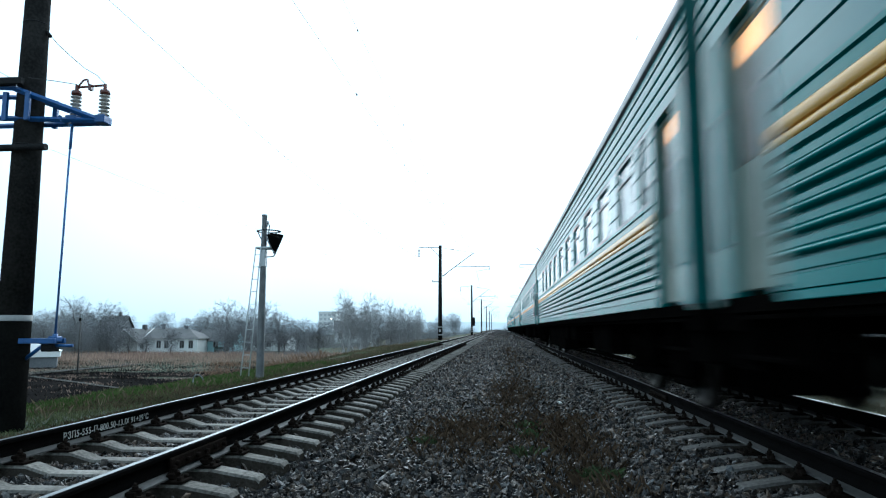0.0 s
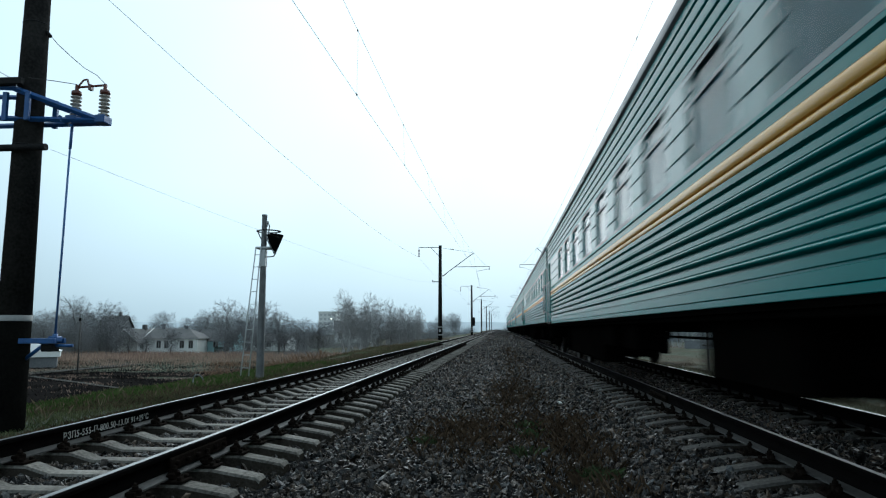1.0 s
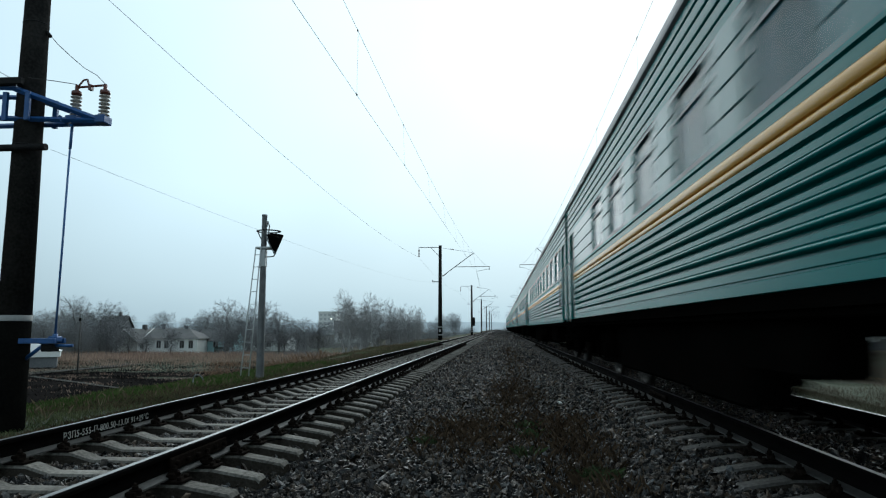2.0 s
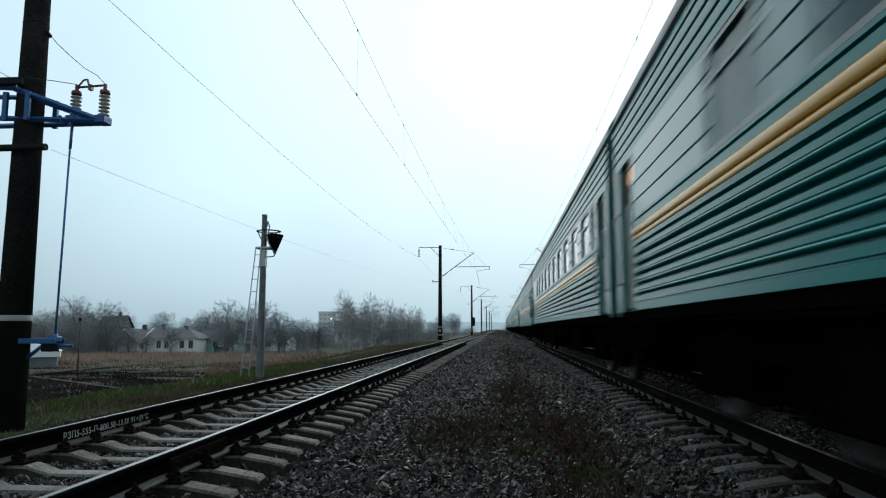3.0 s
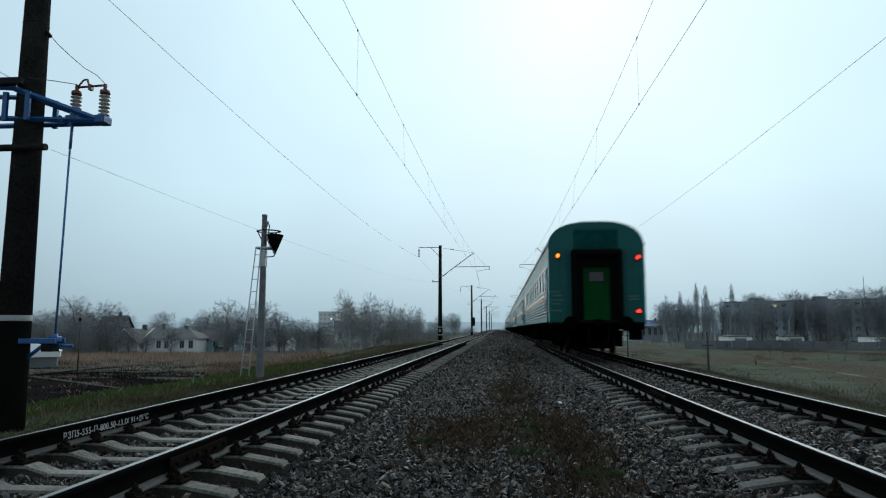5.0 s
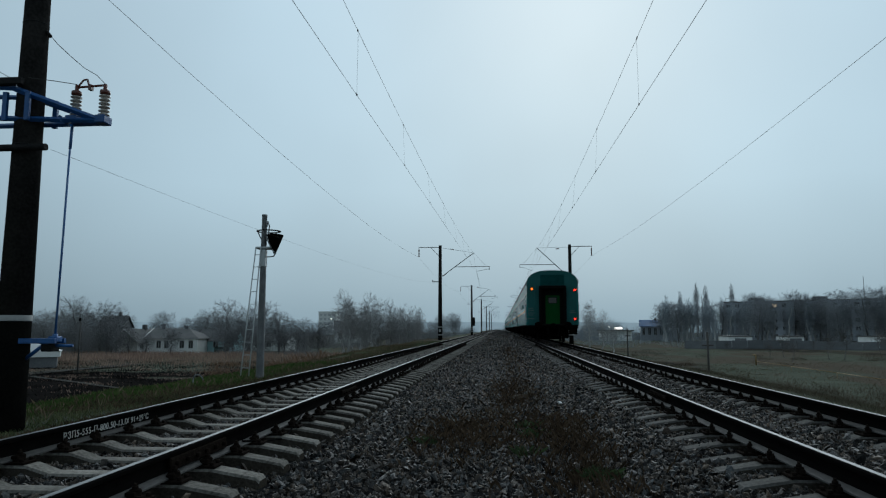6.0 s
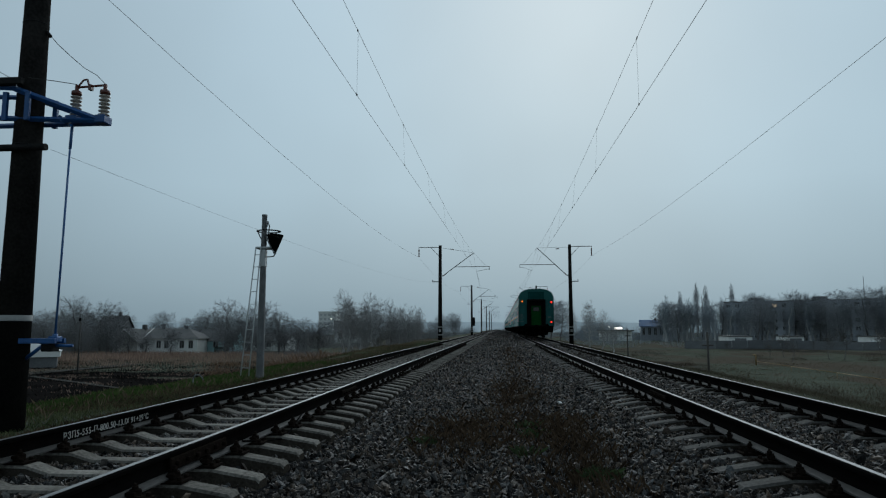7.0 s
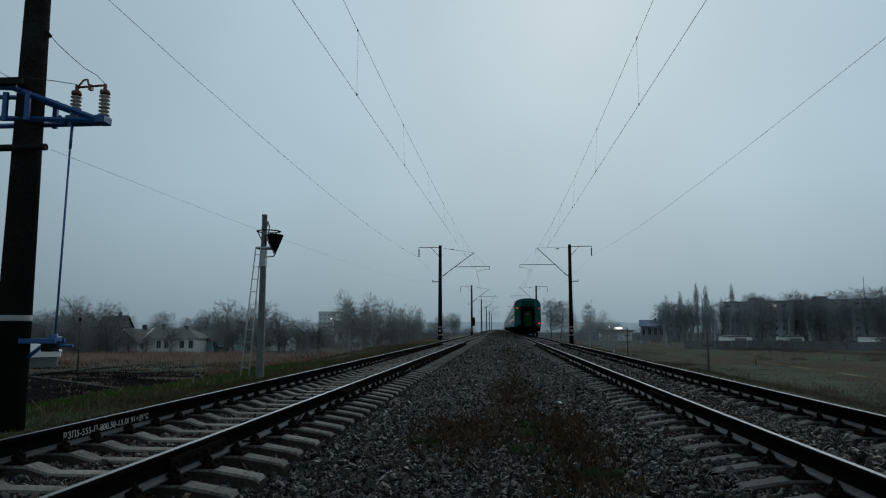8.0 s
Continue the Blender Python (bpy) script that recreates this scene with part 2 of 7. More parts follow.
M_REED = mat("pale_reeds", (0.28, 0.185, 0.14), (0.44, 0.31, 0.245), 0.3, 0.9, 0.0, island=True, spread=0.4, spec=0.1)
M_VERGEBROWN = mat("withered_verge", (0.06, 0.044, 0.028), (0.13, 0.1, 0.062), 0.7, 0.9, 0.0, island=True, spread=0.45, spec=0.1)
M_BANKGREEN = mat("bank_green", (0.075, 0.085, 0.048), (0.13, 0.135, 0.085), 0.4, 0.9, 0.0, island=True, spread=0.3, spec=0.1)
M_BANKBROWN = mat("bank_weeds_brown", (0.075, 0.058, 0.042), (0.14, 0.108, 0.08), 0.4, 0.9, 0.0, island=True, spread=0.35, spec=0.1)
M_BANKGRASS = mat("bank_grass", (0.095, 0.088, 0.058), (0.17, 0.15, 0.108), 0.4, 0.9, 0.0, island=True, spread=0.4, spec=0.1)
M_TWIG_SAPLING = mat("sapling_twigs", (0.1, 0.095, 0.088), (0.17, 0.16, 0.15), 3.0, 0.9, 0.0, spread=0.25, spec=0.1)
# Emission stands in for the light of distant haze.
M_MIST_GLOW = glow("mist", (0.19, 0.245, 0.275), 0.85)
M_LITWIN = glow("lit_room", (1.0, 0.72, 0.45), 0.3)
M_WEED = mat("brown_weeds", (0.042, 0.029, 0.019), (0.11, 0.076, 0.05), 2.0, 0.9, 0.0, island=True, spread=0.5, spec=0.1)
M_GREENWEED = mat("green_weeds", (0.035, 0.06, 0.016), (0.06, 0.095, 0.03), 3.0, 0.8, 0.0, island=True, spread=0.4)
M_WHITEWALL = mat("whitewashed_wall", (0.86, 0.86, 0.83), (0.72, 0.72, 0.69), 0.8, 0.9, 0.2)
M_TURQUOISE = mat("turquoise_wall", (0.3, 0.5, 0.52), (0.42, 0.62, 0.63), 0.8, 0.9, 0.2)
M_GREENBOARD = mat("green_board_paint", (0.02, 0.035, 0.03), (0.035, 0.055, 0.045), 3.0, 0.8, 0.2)
M_SLATE = mat("slate_roof", (0.06, 0.061, 0.06), (0.115, 0.113, 0.11), 0.8, 0.85, 0.3)
# Wall grey is lightened and blued to stand in for haze.
M_PANELWALL = mat("panel_wall", (0.25, 0.272, 0.3), (0.32, 0.342, 0.37), 0.15, 0.9, 0.1)
M_DARKIN = mat("dark_room", (0.02, 0.02, 0.022), (0.04, 0.04, 0.042), 0.5, 0.9, 0.0)
M_FENCE = mat("precast_fence", (0.13, 0.136, 0.142), (0.19, 0.196, 0.202), 0.5, 0.9, 0.2)
M_BLUEROOF = mat("blue_roof", (0.03, 0.09, 0.2), (0.05, 0.12, 0.26), 0.5, 0.6, 0.1)
M_YPIPE = mat("yellow_pipe_paint", (0.2, 0.12, 0.04), (0.3, 0.19, 0.07), 3.0, 0.6, 0.1)
M_WOODPOST = mat("grey_wood_post", (0.05, 0.045, 0.04), (0.1, 0.09, 0.08), 3.0, 0.9, 0.3, stretch=(1, 1, 0.2))


# ---------- mesh helpers ----------
def part(name, bm, material, parent=None, label="", smooth=False):
    me = bpy.data.meshes.new(name)
    bm.to_mesh(me)
    bm.free()
    for m in (material if isinstance(material, (list, tuple)) else [material]):
        me.materials.append(m)
    if smooth:
        for p in me.polygons:
            p.use_smooth = True
    ob = new(name, me)
    ob.parent = parent
    if label:
        tagged(ob, label=label)
    return ob


def reuse(name, ob, parent, m):
    """Another object on the same mesh."""
    o = new(name, ob.data)
    o.parent = parent
    o.matrix_basis = m
    return o


def raw(name, verts, faces, material, parent=None):
    me = bpy.data.meshes.new(name)
    me.from_pydata(verts if isinstance(verts, list) else verts.tolist(), [], faces if isinstance(faces, list) else faces.tolist())
    me.materials.append(material)
    ob = new(name, me)
    ob.parent = parent
    return ob


def thing(name, label, category, m=None, group="", kind=""):
    ob = new(name)
    ob.empty_display_size = 0.2
    if m is not None:
        ob.matrix_basis = m
    return tagged(ob, label, category, group, kind)


def box(bm, x0, x1, y0, y1, z0, z1, bevel=0.0, mi=0):
    t = bmesh.new()
    bmesh.ops.create_cube(t, size=1)
    for v in t.verts:
        v.co = Vector(((x0 + x1) / 2 + v.co.x * (x1 - x0), (y0 + y1) / 2 + v.co.y * (y1 - y0), (z0 + z1) / 2 + v.co.z * (z1 - z0)))
    if bevel:
        bmesh.ops.bevel(t, geom=t.edges[:], offset=bevel, segments=1, affect="EDGES")
    merge(bm, t, mi)


def merge(bm, t, mi=0, m=None):
    seen = {}
    for v in t.verts:
        seen[v] = bm.verts.new(m @ v.co if m is not None else v.co)
    for f in t.faces:
        try:
            nf = bm.faces.new([seen[v] for v in f.verts])
            nf.material_index = mi
            nf.smooth = f.smooth
        except ValueError:
            pass
    t.free()


def tube(bm, a, b, r0, r1=None, n=8, mi=0, caps=True):
    """A tapered round bar from a to b."""
    r1 = r0 if r1 is None else r1
    a, b = Vector(a), Vector(b)
    q = (b - a).to_track_quat("Z", "Y")
    rings = []
    for c, r in ((a, r0), (b, r1)):
        rings.append([bm.verts.new(c + q @ Vector((r * math.cos(2 * math.pi * i / n), r * math.sin(2 * math.pi * i / n), 0))) for i in range(n)])
    for i in range(n):
        f = bm.faces.new((rings[0][i], rings[0][(i + 1) % n], rings[1][(i + 1) % n], rings[1][i]))
        f.material_index = mi
        f.smooth = n > 5
    if caps:
        for ring in (rings[0][::-1], rings[1]):
            bm.faces.new(ring).material_index = mi


def lathe(bm, profile, n=16, mi=0, m=None):
    """Turns (radius, height) pairs round the z axis."""
    rings = []
    for r, z in profile:
        ring = []
        for i in range(n):
            v = Vector((r * math.cos(2 * math.pi * i / n), r * math.sin(2 * math.pi * i / n), z))
            ring.append(bm.verts.new(m @ v if m is not None else v))
        rings.append(ring)
    for k in range(len(rings) - 1):
        for i in range(n):
            f = bm.faces.new((rings[k][i], rings[k][(i + 1) % n], rings[k + 1][(i + 1) % n], rings[k + 1][i]))
            f.material_index = mi
            f.smooth = True
    bm.faces.new(rings[0][::-1]).material_index = mi
    bm.faces.new(rings[-1]).material_index = mi


def extrude_y(bm, profile, y0, y1, closed=True, mi=None, steps=1):
    """Sweeps a list of (x, z) along y; mi gives a material for each side."""
    rows = [[bm.verts.new((x, y0 + (y1 - y0) * k / steps, z)) for x, z in profile] for k in range(steps + 1)]
    n = len(profile)
    for k in range(steps):
        for i in range(n if closed else n - 1):
            f = bm.faces.new((rows[k][i], rows[k][(i + 1) % n], rows[k + 1][(i + 1) % n], rows[k + 1][i]))
            if mi:
                f.material_index = mi[i]
    if closed:
        bm.faces.new(rows[0])
        bm.faces.new(rows[-1][::-1])


def curve_wire(name, points, radius, material, parent=None):
    cu = bpy.data.curves.new(name, "CURVE")
    cu.dimensions = "3D"
    cu.bevel_depth, cu.bevel_resolution = radius, 1
    sp = cu.splines.new("POLY")
    sp.points.add(len(points) - 1)
    for p, c in zip(sp.points, points):
        p.co = (*c, 1)
    cu.materials.append(material)
    ob = new(name, cu)
    ob.parent = parent
    return ob


rng = np.random.default_rng(7)


# ---------- ground ----------
def ballast_z(x):
    return np.interp(x, [-5.3, -4.75, -4.0, -2.4, -1.75, -1.0, 0.0, 1.0, 1.7, 2.3, 4.0, 4.7, 5.4, 6.1],
                     [-0.75, -0.36, -0.30, -0.30, -0.37, -0.43, -0.44, -0.39, -0.315, -0.275, -0.275, -0.31, -0.48, -0.9])


def ground_z(x):
    return np.interp(x, [-18, -12, -8.2, -6.5, -5.0, -4.75, 4.9, 5.4, 6.3, 8.4, 13, 18],
                     [-3.3, -1.9, -0.42, -0.33, -0.31, -0.8, -0.85, -0.64, -0.63, -1.06, -2.15, -3.25])


def hummock(x, y):
    return noise.noise(Vector((x * 0.35, y * 0.35, 0.3))) * 0.07 + noise.noise(Vector((x * 0.05, y * 0.05, 4.0))) * 0.25


def relief(x, y):
    """The ground's unevenness under many points at once."""
    return np.array([hummock(a, b) if 5.5 < abs(a) < 150 else 0.0 for a, b in zip(x.tolist(), y.tolist())])


def grid_mesh(name, xs, ys, zf, material):
    verts = [(float(x), float(y), float(zf(x, y))) for y in ys for x in xs]
    n = len(xs)
    faces = [(j * n + i, j * n + i + 1, (j + 1) * n + i + 1, (j + 1) * n + i) for j in range(len(ys) - 1) for i in range(n - 1)]
    ob = raw(name, verts, faces, material)
    for p in ob.data.polygons:
        p.use_smooth = True
    return ob


def ground_material():
    """Dull grass with brown, bare and burnt patches."""
    m = mat("field_grass", (0.066, 0.074, 0.054), (0.12, 0.126, 0.1), 0.35, 0.95, 0.6, fine=20, dist=0.05, spec=0.05)
    nt = m.node_tree
    hsv = next(n for n in nt.nodes if n.type == "HUE_SAT")
    bsdf = nt.nodes["Principled BSDF"]
    tc = next(n for n in nt.nodes if n.type == "TEX_COORD")
    last = hsv.outputs[0]
    for seed, scale, lo, hi, colour in ((3.0, 0.09, 0.46, 0.56, (0.1, 0.084, 0.066)), (11.0, 0.05, 0.56, 0.62, (0.04, 0.035, 0.03)), (23.0, 0.22, 0.6, 0.68, (0.105, 0.095, 0.075))):
        mp = nt.nodes.new("ShaderNodeMapping")
        mp.inputs["Location"].default_value = (seed, seed * 2, 0)
        mp.inputs["Scale"].default_value = (1.0, 0.5, 1.0)
        nt.links.new(tc.outputs["Object"], mp.inputs[0])
        n = nt.nodes.new("ShaderNodeTexNoise")
        n.inputs["Scale"].default_value, n.inputs["Detail"].default_value = scale, 6
        nt.links.new(mp.outputs[0], n.inputs["Vector"])
        r = nt.nodes.new("ShaderNodeMapRange")
        r.inputs["From Min"].default_value, r.inputs["From Max"].default_value = lo, hi
        nt.links.new(n.outputs[0], r.inputs[0])
        x = nt.nodes.new("ShaderNodeMix")
        x.data_type = "RGBA"
        x.inputs["B"].default_value = (*colour, 1)
        nt.links.new(last, x.inputs["A"])
        nt.links.new(r.outputs[0], x.inputs["Factor"])
        last = x.outputs["Result"]
    nt.links.new(last, bsdf.inputs["Base Color"])
    return m


def build_ground():
    xs = sorted({-3500, -1200, -500, -250, -150, *range(-100, -20, 5), *np.arange(-20, 20.1, 0.8).round(2).tolist(), *range(25, 101, 5), 150, 250, 500, 1200, 3500})
    ys = sorted({-300, -100, -40, -10, *np.arange(0, 40, 0.8).round(2).tolist(), *range(40, 140, 4), *range(140, 300, 12), 320, 400, 600, 1000, 2000, 4500})
    ob = grid_mesh("ground", xs, ys, lambda x, y: ground_z(x) + (hummock(x, y) if abs(x) > 5.5 and abs(x) < 150 else 0), ground_material())
    tagged(ob, "rough grass field with brown and burnt patches", "ground", kind="structure")


def ground_patch(name, label, cx, cy, rx, ry, material, seed, lift=0.07):
    """An irregular stain lying on the field."""
    n, rings = 40, 6
    verts, faces = [], []
    for j in range(rings + 1):
        for i in range(n):
            a = 2 * math.pi * i / n
            k = j / rings * (1 + 0.45 * noise.noise(Vector((math.cos(a) * 1.5, math.sin(a) * 1.5, seed))))
            x, y = cx + rx * k * math.cos(a), cy + ry * k * math.sin(a)
            verts.append((x, y, float(ground_z(x)) + hummock(x, y) + lift))
    for j in range(rings):
        for i in range(n):
            faces.append((j * n + i, j * n + (i + 1) % n, (j + 1) * n + (i + 1) % n, (j + 1) * n + i))
    tagged(raw(name, verts, faces, material), label, "ground", kind="structure")


def gravel_material():
    # Bed coloured darker than the stones, for the shade in their gaps.
    m = mat("ballast_bed", (0.005, 0.005, 0.0056), (0.02, 0.0195, 0.02), 3.0, 0.9, 0.0, fine=8, spec=0.1)
    nt = m.node_tree
    bsdf = nt.nodes["Principled BSDF"]
    tc = next(n for n in nt.nodes if n.type == "TEX_COORD")
    v = nt.nodes.new("ShaderNodeTexVoronoi")
    v.inputs["Scale"].default_value = 17.0
    nt.links.new(tc.outputs["Object"], v.inputs["Vector"])
    bw = nt.nodes.new("ShaderNodeRGBToBW")
    nt.links.new(v.outputs["Color"], bw.inputs[0])
    r = nt.nodes.new("ShaderNodeMapRange")
    r.inputs["To Min"].default_value, r.inputs["To Max"].default_value = 0.45, 1.7
    nt.links.new(bw.outputs[0], r.inputs[0])
    hsv = next(n for n in nt.nodes if n.type == "HUE_SAT")
    for link in list(hsv.inputs["Value"].links):
        nt.links.remove(link)
    nt.links.new(r.outputs[0], hsv.inputs["Value"])
    bp = nt.nodes.new("ShaderNodeBump")
    bp.invert = True
    bp.inputs["Strength"].default_value, bp.inputs["Distance"].default_value = 0.8, 0.04
    nt.links.new(v.outputs["Distance"], bp.inputs["Height"])
    nt.links.new(bp.outputs[0], bsdf.inputs["Normal"])
    return m


def build_ballast_bed():
    xs = np.arange(-5.3, 6.11, 0.15)
    ys = np.concatenate([np.arange(-60, 0, 6), np.arange(0, 25, 0.2), np.arange(25, 80, 1.5), np.arange(80, 700, 20)])
    ob = grid_mesh("ballast_bed", xs, ys, lambda x, y: ballast_z(x) + 0.03 * noise.noise(Vector((x * 1.7, y * 1.7, 2))), gravel_material())
    return tagged(ob, "dark crushed stone ballast under both tracks", "ballast", kind="structure")


# ---------- tracks ----------
RAIL_PROFILE = [(-0.0375, -0.012), (-0.030, -0.0025), (-0.021, 0.0), (0.021, 0.0), (0.030, -0.0025), (0.0375, -0.012), (0.0365, -0.036), (0.012, -0.05), (0.009, -0.10), (0.014, -0.145),
                (0.074, -0.166), (0.075, -0.178), (-0.075, -0.178), (-0.074, -0.166), (-0.014, -0.145), (-0.009, -0.10), (-0.012, -0.05), (-0.0365, -0.036)]


def sleeper_mesh(worn):
    """Prestressed concrete sleeper: high rail seats, ends that slope outwards and a low waist."""
    bm = bmesh.new()
    st = [(-1.35, -0.072, 0.25, 0.15), (-1.325, -0.06, 0.265, 0.165), (-0.96, 0.0, 0.28, 0.17), (-0.58, 0.0, 0.28, 0.18), (-0.39, -0.058, 0.25, 0.165), (0.39, -0.058, 0.25, 0.165),
          (0.58, 0.0, 0.28, 0.18), (0.96, 0.0, 0.28, 0.17), (1.325, -0.06, 0.265, 0.165), (1.35, -0.072, 0.25, 0.15)]
    rings = []
    for x, dz, wb, wt in st:
        low = 0.015 if abs(x) > 1.34 else 0.0
        rings.append([bm.verts.new((x, sy * w / 2, z)) for sy, w, z in ((-1, wb, -0.42), (1, wb, -0.42), (1, wt + 0.015, -0.225 + dz - low), (1, wt - 0.01, -0.205 + dz - low), (-1, wt - 0.01, -0.205 + dz - low), (-1, wt + 0.015, -0.225 + dz - low))])
    for a, b in zip(rings, rings[1:]):
        for i in range(6):
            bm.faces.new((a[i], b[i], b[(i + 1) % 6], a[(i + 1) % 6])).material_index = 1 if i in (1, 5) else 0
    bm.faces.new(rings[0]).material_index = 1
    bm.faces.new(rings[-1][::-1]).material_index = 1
    return bm


def fastening_mesh():
    """Base plate with two bolted clamps gripping the rail foot."""
    bm = bmesh.new()
    box(bm, -0.19, 0.19, -0.085, 0.085, -0.203, -0.181, 0.004)
    for s in (-1, 1):
        box(bm, s * 0.058 - 0.024 + s * 0.02, s * 0.058 + 0.024 + s * 0.035, -0.055, 0.055, -0.18, -0.135, 0.008)
        tube(bm, (s * 0.095, 0, -0.2), (s * 0.095, 0, -0.09), 0.012, n=6)
        tube(bm, (s * 0.095, 0, -0.137), (s * 0.095, 0, -0.108), 0.022, n=6)
        tube(bm, (s * 0.095, 0, -0.137), (s * 0.095, 0, -0.128), 0.036, n=8)
        for e in (-0.058, 0.058):
            tube(bm, (s * 0.155, e, -0.19), (s * 0.155, e, -0.158), 0.018, n=6)
    return bm


def build_track(xc, label, first, count, old):
    track = thing("railway_track", label, "railway track", pose(xc, 0, 0), kind="structure")
    for s in (-1, 1):
        bm = bmesh.new()
        prof = [(x + s * GAUGE / 2, z) for x, z in RAIL_PROFILE]
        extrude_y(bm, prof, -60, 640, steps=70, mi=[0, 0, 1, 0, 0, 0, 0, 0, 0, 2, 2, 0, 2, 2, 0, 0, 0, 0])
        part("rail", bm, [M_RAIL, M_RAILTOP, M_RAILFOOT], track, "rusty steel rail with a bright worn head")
    sl = None
    fa = None
    for i in range(count):
        y = first + 0.543 * i + float(rng.normal(0, 0.012))
        m = pose(float(rng.normal(0, 0.012)), y, -0.022 + float(rng.normal(0, 0.012)) if old else 0, 0, 0, float(rng.normal(0, 0.5)))
        if sl is None:
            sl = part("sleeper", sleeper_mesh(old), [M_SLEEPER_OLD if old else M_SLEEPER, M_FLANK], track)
            sl.matrix_basis = m
            o = sl
        else:
            o = reuse("sleeper", sl, track, m)
        if -6 < y < 45:
            for s in (-1, 1):
                if fa is None:
                    fa = part("fastening", fastening_mesh(), M_FAST, o)
                    fa.matrix_basis = pose(s * GAUGE / 2, 0, 0)
                else:
                    reuse("fastening", fa, o, pose(s * GAUGE / 2, 0, 0))
    return track


def rail_joint(track, s, y):
    bm = bmesh.new()
    for e in (-1, 1):
        box(bm, s * GAUGE / 2 + e * 0.03 - 0.014, s * GAUGE / 2 + e * 0.03 + 0.014, y - 0.5, y + 0.5, -0.14, -0.045, 0.008)
        for k in range(6):
            yy = y - 0.42 + 0.168 * k
            tube(bm, (s * GAUGE / 2 + e * 0.04, yy, -0.092), (s * GAUGE / 2 + e * 0.075, yy, -0.092), 0.018, n=6)
    part("fishplate", bm, M_FAST, track, "bolted rust-brown fishplates at a rail joint")


# ---------- coaches ----------
BODY_L = 23.92
HALF = BODY_L / 2
HW = 1.55


def rib(z0, z1, n=8):
    """A flat strip of the side with a rounded bead along its lower edge."""
    out = [(HW - 0.03, z0)]
    for k in range(n + 1):
        a = math.pi * k / n
        out.append((HW - 0.012 + 0.026 * math.sin(a) ** 0.7, z0 + 0.016 - 0.016 * math.cos(a)))
    return out + [(HW - 0.009, z0 + 0.036), (HW - 0.003, z0 + 0.042), (HW - 0.003, z1 - 0.004), (HW - 0.012, z1)]


def side_profile():
    """Half profile of the lower side, from the sill up to the window band, as (x, z)."""
    pts = [(HW - 0.03, 1.10), (HW, 1.105), (HW, 1.18), (HW - 0.012, 1.186), (HW - 0.012, 1.198), (HW, 1.204), (HW, 1.258)]
    grooves = (1.275, 1.39, 1.505, 1.615, 1.73, 1.85, 1.945)
    for z0, z1 in zip(grooves, grooves[1:]):
        pts += [(HW - 0.04, z0 - 0.016), (HW - 0.04, z0 + 0.012)]
        if z1 < 1.9:
            pts += rib(z0 + 0.013, z1 - 0.017)
    pts += [(HW - 0.002, 1.866), (HW, 1.905), (HW, 1.912)]
    # two rounded beads of the yellow band
    for z0, z1, out in ((1.914, 1.964, 0.010), (1.974, 2.06, 0.016)):
        for k in range(9):
            a = math.pi * k / 8
            pts.append((HW - 0.008 + (out + 0.008) * math.sin(a) ** 0.6, (z0 + z1) / 2 - (z1 - z0) / 2 * math.cos(a)))
    pts += [(HW, 2.062), (HW, 2.07), (HW, 2.128), (HW - 0.022, 2.134), (HW - 0.022, 2.15), (HW, 2.156), (HW, 2.185)]
    return pts


def upper_profile():
    """Half profile from above the windows over the cantrail to the ridge."""
    pts = [(HW, 3.0), (HW, 3.074)]
    grooves = (3.09, 3.22, 3.35, 3.48)
    for z0, z1 in zip(grooves, grooves[1:] + (0,)):
        pts += [(HW - 0.03, z0 - 0.013), (HW - 0.03, z0 + 0.010)]
        if z1:
            pts += [(HW - 0.004, z0 + 0.013), (HW, z0 + 0.02), (HW, z1 - 0.022), (HW - 0.004, z1 - 0.016)]
    pts += [(HW, 3.496), (HW, 3.58), (HW + 0.03, 3.60), (HW + 0.03, 3.635), (HW - 0.01, 3.645)]
    for k in range(9):
        a = radians(8 + 82 * k / 8)
        pts.append(((HW - 0.02) * math.cos(a) ** 0.75, 3.66 + 0.74 * math.sin(a) ** 0.95))
    return pts


def strip(bm, pts, y0, y1, s, mis):
    rows = [[bm.verts.new((s * x, y, z)) for x, z in pts] for y in (y0, y1)]
    for i in range(len(pts) - 1):
        vs = (rows[0][i], rows[0][i + 1], rows[1][i + 1], rows[1][i])
        f = bm.faces.new(vs if s < 0 else vs[::-1])
        f.material_index = mis(pts[i][1], pts[i + 1][1])
        f.smooth = True
    # crisp only where the sheet is folded
    for i in range(1, len(pts) - 1):
        e = bm.edges.get((rows[0][i], rows[1][i]))
        u = (pts[i][0] - pts[i - 1][0], pts[i][1] - pts[i - 1][1])
        v = (pts[i + 1][0] - pts[i][0], pts[i + 1][1] - pts[i][1])
        if e is not None and abs(math.atan2(u[0] * v[1] - u[1] * v[0], u[0] * v[0] + u[1] * v[1])) > 0.5:
            e.smooth = False


DOOR0, DOOR1 = 0.34, 1.16      # door opening, from the coach's end
WIN_W, WIN_PITCH = 1.12, 1.83


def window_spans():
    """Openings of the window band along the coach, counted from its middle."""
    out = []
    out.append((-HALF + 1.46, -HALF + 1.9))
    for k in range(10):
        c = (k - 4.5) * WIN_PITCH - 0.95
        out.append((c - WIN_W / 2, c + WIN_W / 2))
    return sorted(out)


